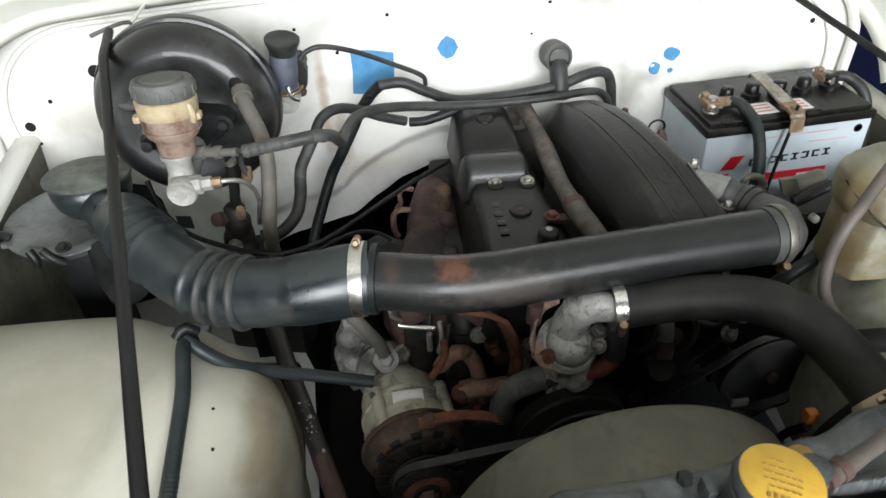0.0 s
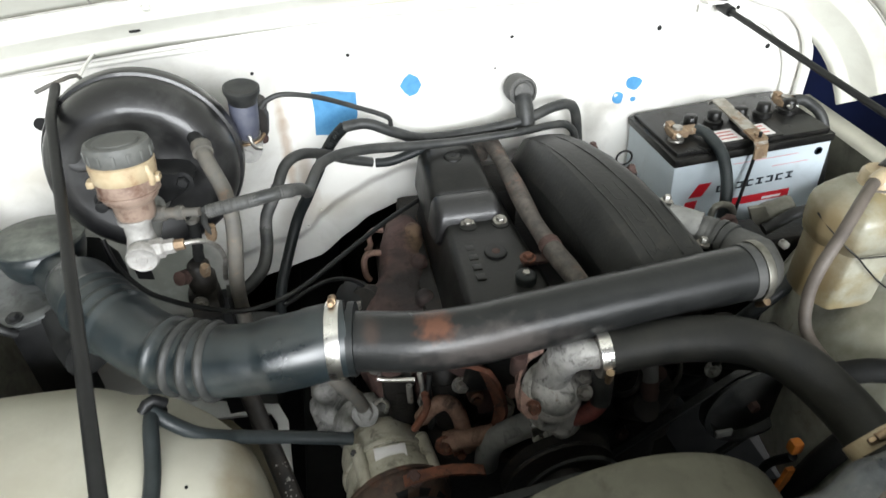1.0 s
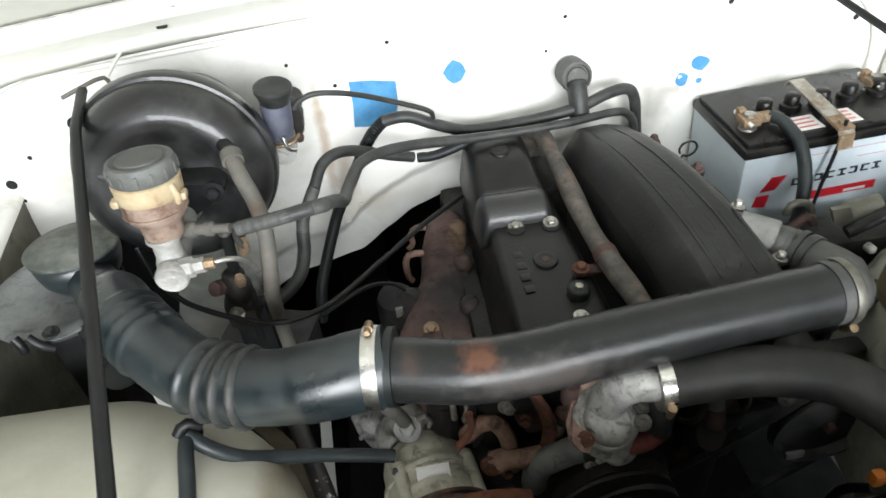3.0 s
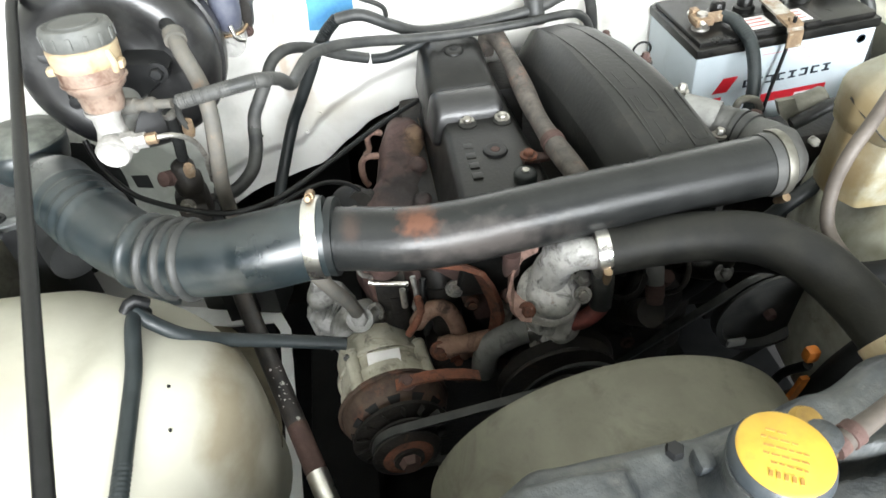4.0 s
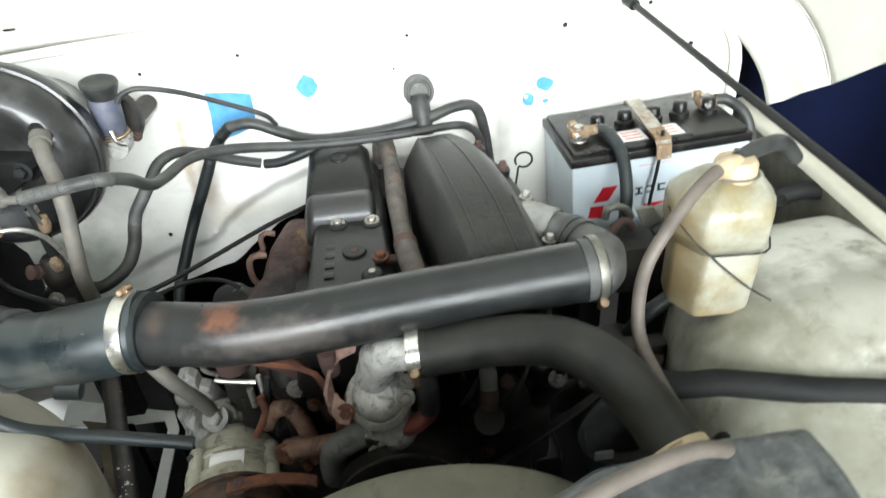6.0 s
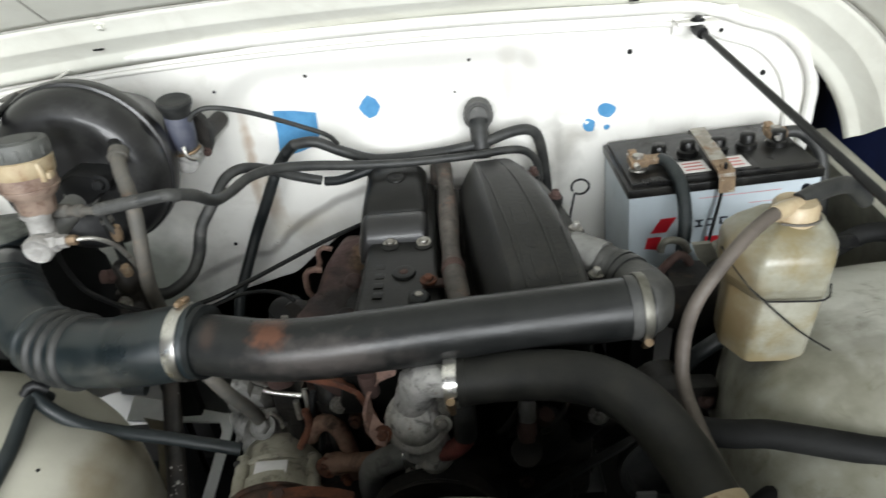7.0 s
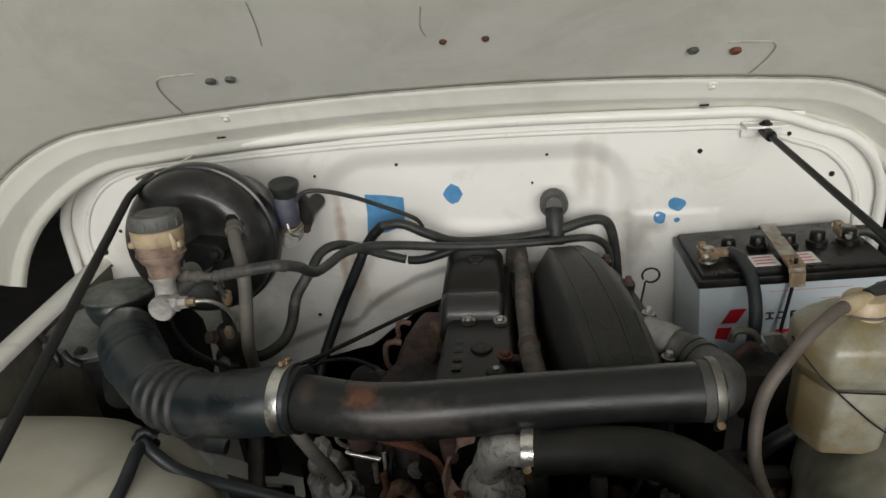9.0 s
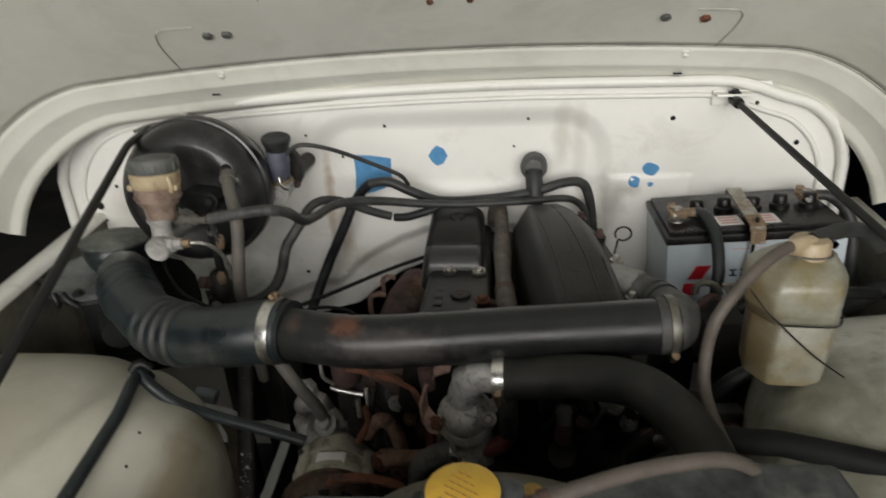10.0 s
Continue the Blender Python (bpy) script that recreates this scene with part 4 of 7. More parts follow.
cap_ = part("cap", turned([(0.0308, 0.0), (0.0322, 0.002), (0.0324, 0.015), (0.0308, 0.0190), (0.0276, 0.0200), (0.0256, 0.0182), (0.0225, 0.0182), (0.021, 0.0205), (0, 0.0210)], (-0.2224, 0.594, 1.187), (-0.2210, 0.603, 1.28), 40), CAPGREY, reservoir, "dusty grey-black screw cap")
for k in range(14):
    a = 2 * math.pi * k / 14
    m = axis_to((-0.2224, 0.594, 1.187), (-0.2210, 0.603, 1.28)) @ Matrix.Rotation(a, 4, "Z")
    part("grip", block((0.0312, -0.0020, 0.003), (0.0334, 0.0020, 0.0140), 0.0008, m), CAPGREY, cap_)
for k in (-1, 1):
    part("lug", block((-0.2229 + k * 0.032 - 0.004, 0.578, 1.164), (-0.2229 + k * 0.032 + 0.004, 0.590, 1.172), 0.0025), CREAMPLASTIC, reservoir)
part("lug", rod([(-0.197, 0.578, 1.184), (-0.194, 0.577, 1.172), (-0.196, 0.579, 1.163)], 0.0035, 10, 0.003), CREAMPLASTIC, reservoir)
part("outlet", turned([(0.011, 0), (0.011, 0.02), (0.008, 0.022), (0.008, 0.032), (0, 0.032)], (-0.222, 0.566, 1.090), (-0.150, 0.566, 1.096), 6), DULLCAST, master, "", 30)
part("fitting", turned([(0.006, 0), (0.006, 0.012), (0, 0.012)], (-0.192, 0.566, 1.0925), (-0.150, 0.567, 1.094), 6), COPPER, master, "", 30)
part("brake_line", rod([(-0.186, 0.567, 1.0925), (-0.165, 0.575, 1.088), (-0.153, 0.590, 1.068), (-0.152, 0.606, 1.040), (-0.160, 0.630, 1.010), (-0.17, 0.66, 0.97)], 0.0030, 8, 0.004), STEEL, master, "bare steel brake line")
part("outlet", turned([(0.0085, 0), (0.0085, 0.024), (0.0060, 0.026), (0.0060, 0.036), (0.0080, 0.037), (0.0080, 0.044), (0.0050, 0.046), (0.0050, 0.064), (0, 0.064)], (-0.222, 0.606, 1.112), (-0.155, 0.588, 1.117), 20), GREYHOSE, master)
part("flange", loft([[Vector((-0.214 + q * dx, y, 1.113 + q * dz)) for dx, dz in ((-0.024, -0.016), (0.0, -0.024), (0.022, -0.012), (0.036, -0.002), (0.040, 0.008), (0.034, 0.016), (0.018, 0.020), (-0.004, 0.024), (-0.024, 0.014))] for y, q in ((0.700, 1.0), (0.664, 1.0), (0.658, 0.88))]), BLACK, master, "black two-bolt flange", 40)
hexbolt(master, (-0.186, 0.659, 1.119), (-0.186, 0, 1.16), 0.0075, 0.008, BLACK)
part("switch_lead", rod([(-0.156, 0.590, 1.118), (-0.160, 0.600, 1.105), (-0.163, 0.606, 1.090), (-0.160, 0.61, 1.075)], 0.0035, 8), HOSE, master)
part("switch", turned([(0.006, 0), (0.007, 0.012), (0.005, 0.02), (0, 0.02)], (-0.160, 0.612, 1.082), (-0.166, 0.62, 1.03), 10), COPPER, master, "corroded brown switch")

valve = thing("brake_valve_block", (-0.18, 0.66, 0.93), "greasy dark brake valve block on a bracket", "valve block")
bm = block((-0.222, 0.645, 0.915), (-0.182, 0.680, 0.962), 0.010)
lathe(bm, [(0.016, 0), (0.018, 0.012), (0.018, 0.024), (0.014, 0.028), (0.014, 0.042), (0.010, 0.046), (0, 0.046)], axis_to((-0.199, 0.660, 0.958), (-0.196, 0.655, 1.1)), 20)
part("body", bm, GREASE, valve)
part("union", turned([(0.010, 0), (0.010, 0.006), (0.008, 0.007), (0.008, 0.012), (0.0095, 0.0125), (0.0095, 0.015), (0.004, 0.016), (0, 0.016)], (-0.214, 0.655, 0.985), (-0.235, 0.62, 1.005), 14), BROWN, valve, "rusty brown pipe union")
part("union", turned([(0.007, 0), (0.007, 0.014), (0.005, 0.018), (0, 0.018)], (-0.190, 0.650, 0.990), (-0.180, 0.63, 1.04), 6), COPPER, valve, "corroded union", 30)
part("bracket", loft([[Vector((x, y, z)) for x, y in ((-0.222, 0.672), (-0.178, 0.672), (-0.178, 0.690), (-0.222, 0.690))] for z in (0.70, 0.93)]), BLACK, valve)
hexbolt(valve, (-0.205, 0.643, 0.948), (-0.205, 0, 1.10), 0.006, 0.006)

clutch = thing("clutch_master_cylinder", (-0.10, 0.905, 1.10), "small clutch cylinder with a faded blue fluid reservoir", "clutch cylinder")
CT, CB = Vector((-0.1130, 0.769, 1.183)), Vector((-0.1205, 0.780, 1.112))
up = CT + (CT - CB)
part("reservoir", turned([(0.0150, 0.0), (0.0170, 0.004), (0.0182, 0.020), (0.0182, 0.052), (0.0160, 0.056)], CB, up, 28), BLUEPLASTIC, clutch, "faded blue reservoir")
part("cap", turned([(0.0165, 0.0), (0.0178, 0.001), (0.0210, 0.012), (0.0230, 0.016), (0.0230, 0.021), (0.0205, 0.0225), (0.0175, 0.020), (0, 0.0205)], CB.lerp(CT, 0.72), up, 28), HOSE, clutch, "flared black rubber cap")
part("clip", turned([(0.0155, -0.004), (0.0180, -0.004), (0.0188, 0.004), (0.0170, 0.004), (0.0155, -0.004)], CB, up, 28), STEEL, clutch, "steel wire clip")
part("clip_screw", rod([CB + Vector((0.006, -0.022, 0.010)), CB + Vector((0.010, -0.024, -0.006)), CB + Vector((0.018, -0.018, -0.012))], 0.0028, 8), ZINC, clutch)
part("clip_screw", rod([CB + Vector((-0.004, -0.020, -0.004)), CB + Vector((0.016, -0.020, -0.001)), CB + Vector((0.024, -0.008, 0.004))], 0.0024, 8), BRASS, clutch)
part("cylinder", rod([(-0.122, 0.766, 1.096), (-0.1205, 0.790, 1.098), (-0.116, 0.86, 1.102), (-0.113, 0.908, 1.104)], lambda q, t: 0.0185 if q < 0.030 else 0.0150, 20, 0.004), CAST, clutch, "dirty grey cylinder")
part("neck", turned([(0.0165, 0), (0.0150, 0.006), (0.0150, 0.014)], CB + Vector((-0.001, 0.002, -0.014)), up, 20), CAST, clutch)
part("flange", loft([[Vector((-0.106 + dx * q, y, 1.123 + dz * q)) for dx, dz in ((-0.020, 0.006), (-0.012, 0.024), (0.000, 0.030), (0.009, 0.020), (0.016, 0.002), (0.013, -0.020), (0.005, -0.034), (-0.008, -0.030), (-0.016, -0.012))] for y, q in ((0.820, 1.0), (0.806, 1.0), (0.802, 0.92))]), GREASE, clutch, "stained dark mounting plate", 40)
part("barrel", rod([(-0.112, 0.812, 1.112), (-0.112, 0.86, 1.108), (-0.112, 0.908, 1.105)], 0.0140, 16), GREASE, clutch, "greasy dark barrel")
hexbolt(clutch, (-0.102, 0.802, 1.095), (-0.102, 0, 1.095), 0.0045, 0.005, BROWN)

plug = thing("rubber_grommet", (0.298, 0.905, 1.075), "dusty grey rubber grommet with a cable stub through the firewall", "grommet")
part("ring", turned([(0.016, -0.03), (0.023, -0.03), (0.0235, 0.006), (0.022, 0.010), (0.019, 0.011), (0.0175, 0.007), (0.015, 0.0065), (0.0135, 0.010), (0.0, 0.0105)], (0.296, 0.888, 1.089), (0.290, 0.70, 1.125), 36), DUSTHOSE, plug)
part("stub", rod([(0.296, 0.882, 1.082), (0.296, 0.872, 1.068), (0.297, 0.864, 1.050), (0.297, 0.858, 1.03)], 0.0145, 20), HOSE, plug)


# ---- cables and hoses along the firewall ----
def cable(name, pts, r, mat, label, category="cable", n=10, step=0.005, extra=()):
    c = thing(name, pts[0], label, category)
    part("sheath" if category == "cable" else "tube", rod(pts, r, n, step), mat, c)
    for nm, p, rr, mt, lb in extra:
        part(nm, rod(p, rr, n, 0.0012 if callable(rr) else step), mt, c, lb)
    return c


cable("wiring_harness", [(0.405, 0.885, 0.93), (0.398, 0.890, 1.00), (0.388, 0.885, 1.045), (0.372, 0.880, 1.062), (0.340, 0.872, 1.062), (0.29, 0.862, 1.050), (0.21, 0.866, 1.038), (0.132, 0.868, 1.036),
                         (0.085, 0.855, 1.058), (0.045, 0.852, 1.078), (0.010, 0.855, 1.075)], 0.0085, HOSE, "taped grey-black wiring harness clipped across the firewall", "cable",
      extra=[("corrugated_sleeve", [(0.012, 0.856, 1.0755), (-0.006, 0.853, 1.060), (-0.024, 0.850, 1.035), (-0.034, 0.850, 1.015)], ribbed(0.0088, 0.0008, 0.0036), RUBBER, "black corrugated sleeve"),
             ("branch", [(-0.034, 0.850, 1.015), (-0.060, 0.852, 0.965), (-0.081, 0.855, 0.925), (-0.105, 0.835, 0.870), (-0.124, 0.815, 0.820), (-0.135, 0.80, 0.76)], 0.0092, RUBBER, ""),
             ("thin_branch", [(0.080, 0.845, 1.076), (0.072, 0.816, 1.102), (0.030, 0.800, 1.128), (-0.020, 0.775, 1.158), (-0.061, 0.756, 1.174), (-0.083, 0.752, 1.170), (-0.092, 0.752, 1.160)], 0.0035, HOSE, "thin wire to the reservoir")])
cable("brake_vacuum_hose", [(0.388, 0.868, 0.98), (0.384, 0.866, 1.010), (0.372, 0.860, 1.030), (0.345, 0.848, 1.044), (0.27, 0.835, 1.044), (0.18, 0.832, 1.042), (0.11, 0.822, 1.048), (0.045, 0.800, 1.062), (0.0, 0.775, 1.072),
                            (-0.028, 0.745, 1.076), (-0.042, 0.695, 1.078), (-0.046, 0.650, 1.090), (-0.052, 0.610, 1.118), (-0.070, 0.580, 1.134), (-0.105, 0.573, 1.132), (-0.150, 0.575, 1.124)], lambda s, t: 0.0062 + 0.0011 * soft(s, 0.22, 0.36), HOSE,
      "long grey rubber hose looped across the firewall", "hose", 12,
      extra=[("corrugated_sleeve", [(-0.060, 0.591, 1.128), (-0.070, 0.580, 1.134), (-0.105, 0.573, 1.132), (-0.150, 0.575, 1.124)], ribbed(0.0076, 0.00045, 0.0029), DUSTHOSE, "finely ribbed end sleeve")])
cable("cable_conduit", [(0.046, 0.842, 1.018), (0.010, 0.832, 1.033), (-0.025, 0.815, 1.055), (-0.055, 0.800, 1.066), (-0.078, 0.785, 1.060), (-0.092, 0.762, 1.040)], 0.0078, HOSE, "black cable conduit curling down from the harness", "cable",
      extra=[("corrugated_sleeve", [(-0.092, 0.762, 1.040), (-0.103, 0.748, 1.024), (-0.112, 0.737, 1.010), (-0.115, 0.726, 0.996)], 0.0086, DUSTHOSE, "grey dusty sleeve"),
             ("lower_tube", [(-0.115, 0.728, 0.998), (-0.117, 0.709, 0.976), (-0.126, 0.685, 0.958), (-0.149, 0.658, 0.950), (-0.172, 0.655, 0.952)], 0.0088, HOSE, "")])
cable("cable_conduit", [(0.052, 0.842, 1.016), (0.075, 0.838, 1.018), (0.105, 0.838, 1.026), (0.135, 0.845, 1.034)], 0.0075, RUBBER, "short black cable conduit with an open end")
cable("servo_vacuum_pipe", [(-0.160, 0.676, 1.151), (-0.152, 0.655, 1.140), (-0.138, 0.630, 1.115), (-0.135, 0.618, 1.080), (-0.142, 0.615, 1.03), (-0.150, 0.620, 0.98), (-0.155, 0.64, 0.90), (-0.16, 0.66, 0.80)], 0.0092, GREYHOSE, "grey rubber vacuum hose from the brake servo", "hose", 12,
      extra=[("collar", [(-0.1605, 0.680, 1.152), (-0.1575, 0.668, 1.148)], 0.0122, GREYHOSE, "dusty clamp collar"),
             ("stub", [(-0.1600, 0.678, 1.1515), (-0.172, 0.700, 1.160), (-0.186, 0.728, 1.163), (-0.196, 0.760, 1.160), (-0.200, 0.80, 1.157)], 0.0085, BLACK, "black steel pipe stub")])
cable("brake_hose", [(-0.184, 0.640, 1.081), (-0.186, 0.645, 1.059), (-0.191, 0.655, 1.028), (-0.196, 0.665, 0.993), (-0.196, 0.680, 0.840), (-0.196, 0.70, 0.74)], 0.0068, MATTE, "black rubber brake hose beside the servo hose", "hose", 12,
      extra=[("ferrule", [(-0.184, 0.640, 1.081), (-0.184, 0.641, 1.075)], 0.0078, STEEL, "dull steel ferrule")])
cable("control_cable", [(0.125, 0.835, 0.952), (0.106, 0.822, 0.949), (0.05, 0.775, 0.948), (-0.02, 0.705, 0.946), (-0.070, 0.652, 0.947), (-0.105, 0.623, 0.950), (-0.150, 0.612, 0.951), (-0.198, 0.627, 0.952), (-0.245, 0.650, 0.956), (-0.277, 0.671, 0.962), (-0.307, 0.697, 0.985), (-0.318, 0.712, 1.02)], 0.0036, BLACK, "thin black control cable", "cable", 8)
cable("earth_lead", [(-0.10, 0.63, 0.935), (-0.06, 0.66, 0.935), (-0.03, 0.69, 0.92), (0.0, 0.70, 0.90), (0.03, 0.69, 0.86)], 0.003, BLACK, "thin black wire to the engine", "cable", 8)

# ---- air intake ----
cleaner = thing("air_cleaner", (-0.38, 0.66, 0.96), "black air cleaner canister on a steel bracket", "air cleaner")
AC, AU = Vector((-0.394, 0.712, 0.985)), Vector((-0.380, 0.79, 1.90))
DC, DU = Vector((-0.425, 0.690, 0.982)), Vector((-0.40, 0.62, 1.9))
part("dish", turned([(0, -0.026), (0.050, -0.024), (0.070, -0.014), (0.076, -0.003), (0.081, 0.0), (0.081, 0.003), (0.072, 0.004), (0.060, 0.002), (0.056, -0.002), (0, -0.002)], DC, DU, 48), DISHSTEEL, cleaner, "dull grey steel dish")
part("canister", turned([(0, -0.006), (0.024, -0.005), (0.039, 0.001), (0.047, 0.012), (0.0515, 0.028), (0.0525, 0.038), (0.0510, 0.040), (0.0510, 0.043), (0.0535, 0.044), (0.0535, 0.047), (0.046, 0.048)], AC, AU, 48), ELBOW, cleaner)
part("lid", turned([(0.053, 0.0465), (0.0555, 0.047), (0.0560, 0.051), (0.052, 0.054), (0.040, 0.056), (0.037, 0.059), (0.024, 0.061), (0.010, 0.062), (0, 0.062)], AC, AU, 48), LIDDUST, cleaner, "dusty olive-grey lid")
part("outlet", rod([(-0.385, 0.700, 1.004), (-0.362, 0.668, 1.004), (-0.338, 0.636, 1.011)], 0.0285, 28), ELBOW, cleaner)
part("drain_boot", rod([(-0.372, 0.640, 0.968), (-0.352, 0.610, 0.945), (-0.330, 0.585, 0.940)], lambda q, t: 0.020 + 0.010 * q / t, 20), MATTE, cleaner, "black rubber drain boot")
part("wing_clip", rod([(-0.428, 0.606, 0.992), (-0.418, 0.602, 0.982), (-0.408, 0.606, 0.970)], 0.0055, 8), BLACK, cleaner)
part("wing_clip", rod([(-0.446, 0.610, 0.990), (-0.440, 0.606, 0.978), (-0.444, 0.61, 0.968)], 0.0055, 8), BLACK, cleaner)
part("wing_clip", rod([(-0.486, 0.650, 0.985), (-0.496, 0.652, 0.990), (-0.502, 0.66, 0.980)], 0.006, 8), BLACK, cleaner)
hexbolt(cleaner, (-0.405, 0.612, 0.990), (-0.405, 0.58, 2), 0.006, 0.006, BLACK)
part("leg", block((-0.45, 0.66, 0.56), (-0.40, 0.72, 0.96), 0.004), BLACK, cleaner)
part("bracket", block((-0.545, 0.66, 0.962), (-0.45, 0.72, 0.970), 0.002), CASTDULL, cleaner, "pale steel bracket")

trunk = thing("rubber_intake_elbow", (-0.20, 0.48, 0.97), "blue-black rubber intake elbow with moulded ribs", "air hose")
TP = [(-0.348, 0.650, 1.008), (-0.334, 0.632, 1.013), (-0.316, 0.606, 1.022), (-0.292, 0.570, 1.024), (-0.262, 0.535, 1.020), (-0.225, 0.503, 1.010), (-0.180, 0.477, 1.006), (-0.130, 0.461, 1.010), (-0.080, 0.455, 1.017), (-0.032, 0.456, 1.022), (-0.018, 0.456, 1.023)]


def trunk_radius(s, total):
    r = 0.0290 + 0.0085 * soft(s, 0.010, 0.055)
    for c in (0.098, 0.113, 0.128, 0.143, 0.214, 0.233, 0.252):
        r += 0.0036 * math.exp(-((s - c) / 0.0036) ** 2)
    return r + 0.002 * soft(s, 0.32, 0.335)


part("hose", sweep(bmesh.new(), TP, trunk_radius, 44, 0.0025), ELBOW, trunk)
for s in (0.215, 0.234, 0.252):
    c = spline(TP, 0.002)
    k = int(s / 0.0021)
    part("rib", sweep(bmesh.new(), c[k - 2:k + 4], lambda s, t: 0.0385 + 0.0042 * math.sin(math.pi * min(1.0, s / t)), 44, 0.0012), HOSE, trunk, "dusty grey moulded rib")
part("end_cuff", rod([(-0.060, 0.4555, 1.0195), (-0.040, 0.456, 1.0215), (-0.018, 0.456, 1.023)], 0.0398, 40, 0.004), ELBOW, trunk)
pipe = thing("intake_pipe", (0.2, 0.44, 0.99), "scuffed black steel intake pipe with rust and bare patches", "intake pipe")
part("tube", sweep(bmesh.new(), [(-0.040, 0.456, 1.022), (0.0, 0.446, 1.023), (0.058, 0.432, 1.024), (0.11, 0.430, 1.0245), (0.166, 0.434, 1.026), (0.26, 0.440, 1.030), (0.36, 0.445, 1.034), (0.442, 0.449, 1.0372)],
                   lambda s, t: 0.0315 + 0.0012 * math.exp(-((s - 0.100) / 0.002) ** 2) + 0.001 * math.exp(-((s - 0.206) / 0.002) ** 2), 44, 0.004), PIPE, pipe)
clamp((-0.032, 0.4555, 1.0225), (0.0, 0.452, 1.023), 0.0400, 0.014, (0.0, 0.35, 1), "bright zinc hose clamp on the intake pipe")
clamp((0.4345, 0.4487, 1.037), (0.50, 0.452, 1.039), 0.0334, 0.009, (0.10, -0.75, -0.65), "dull zinc hose clamp on the intake pipe", CLAMPDULL)
part("lip", turned([(0.0325, -0.005), (0.039, -0.004), (0.039, 0.003), (0.0325, 0.004)], (-0.014, 0.4535, 1.0225), (0.02, 0.448, 1.023), 40), RUBBER, pipe, "black rubber lip")

elbow = thing("intake_rubber_elbow", (0.46, 0.50, 1.0), "dusty grey rubber elbow to the intake manifold", "air hose")
ELB = [(0.420, 0.448, 1.0366), (0.432, 0.449, 1.0372), (0.4405, 0.457, 1.0375), (0.4425, 0.474, 1.0375), (0.437, 0.496, 1.037), (0.425, 0.517, 1.036), (0.407, 0.537, 1.036), (0.385, 0.556, 1.038)]
part("hose", rod(ELB, lambda q, t: 0.0325 - 0.0030 * soft(q, 0.018, 0.024) - 0.0065 * soft(q, 0.030, 0.075) + 0.0014 * math.exp(-((q - 0.034) / 0.003) ** 2) + 0.0016 * math.exp(-((q - 0.090) / 0.003) ** 2) + 0.0016 * math.exp(-((q - 0.099) / 0.003) ** 2), 36, 0.003), DUSTHOSE, elbow)
for k, q in enumerate((0.46, 0.53)):
    c = spline(ELB, 0.003)
    i = int(q * len(c))
    part("rib", rod(c[i - 1:i + 2], 0.0262, 30, 0.003), HOSE, elbow)
part("sleeve", rod([(0.415, 0.5325, 1.036), (0.398, 0.547, 1.037), (0.384, 0.557, 1.038)], 0.0252, 30, 0.004), SLEEVE, elbow, "pale grey dusty sleeve")
part("sleeve", rod([(0.3835, 0.5573, 1.038), (0.366, 0.568, 1.040)], 0.0225, 30, 0.004), SLEEVE, elbow, "pale grey dusty sleeve")

# ---- the engine ----
engine = thing("engine_block", (0.2, 0.6, 0.42), "greasy dark iron engine block deep in the bay", "engine")
bm = block((0.04, 0.51, 0.45), (0.40, 0.95, 0.80), 0.02)
box(bm, (0.085, 0.50, 0.78), (0.30, 0.93, 0.90), 0.012)
part("block", bm, GREASE, engine)
part("front_cover", block((0.06, 0.455, 0.46), (0.38, 0.52, 0.79), 0.02), GREASE, engine)
part("sump", block((0.08, 0.46, 0.24), (0.36, 0.90, 0.46), 0.03), BLACK, engine)
for k in range(5):
    hexbolt(engine, (0.10 + 0.055 * k, 0.455, 0.76 + 0.015 * math.sin(2.1 * k)), (0.10 + 0.055 * k, 0, 0.80), 0.006, 0.006, BROWN)
part("mount", block((0.385, 0.55, 0.50), (0.45, 0.68, 0.62), 0.015), RUBBER, engine)
part("mount", block((-0.06, 0.55, 0.50), (0.05, 0.68, 0.62), 0.015), RUBBER, engine)

cover = thing("valve_cover", (0.17, 0.65, 0.90), "black cast valve cover with a raised filler hump", "engine cover")


def cover_ring(y, xl, xr, z, low, r, lean=0.022):
    mid = (xl + xr) / 2
    return [Vector((x + (lean * (zz - low) / (z - low) * (mid - x) / (mid - xl) if x < mid else 0.0), y, zz)) for x, zz in round_rect(mid, (z + low) / 2, xr - xl, z - low, r, 5)]


part("lower_cover", loft([cover_ring(0.470, 0.106, 0.234, 0.968, 0.89, 0.010), cover_ring(0.475, 0.102, 0.238, 0.978, 0.885, 0.012), cover_ring(0.55, 0.104, 0.236, 0.982, 0.885, 0.012),
                          cover_ring(0.69, 0.108, 0.228, 0.986, 0.885, 0.012), cover_ring(0.865, 0.112, 0.220, 0.990, 0.885, 0.012), cover_ring(0.872, 0.116, 0.216, 0.98, 0.89, 0.010)]), COVER, cover, "", 60)
part("filler_hump", loft([cover_ring(0.730, 0.109, 0.212, 1.009, 0.95, 0.014, 0.012), cover_ring(0.736, 0.108, 0.212, 1.0170, 0.95, 0.018, 0.012),
                          cover_ring(0.80, 0.108, 0.211, 1.028, 0.95, 0.020, 0.012), cover_ring(0.840, 0.108, 0.210, 1.034, 0.95, 0.020, 0.012), cover_ring(0.855, 0.110, 0.208, 1.027, 0.95, 0.018, 0.012), cover_ring(0.862, 0.113, 0.204, 1.012, 0.95, 0.014, 0.012)]), COVER, cover, "", 60)
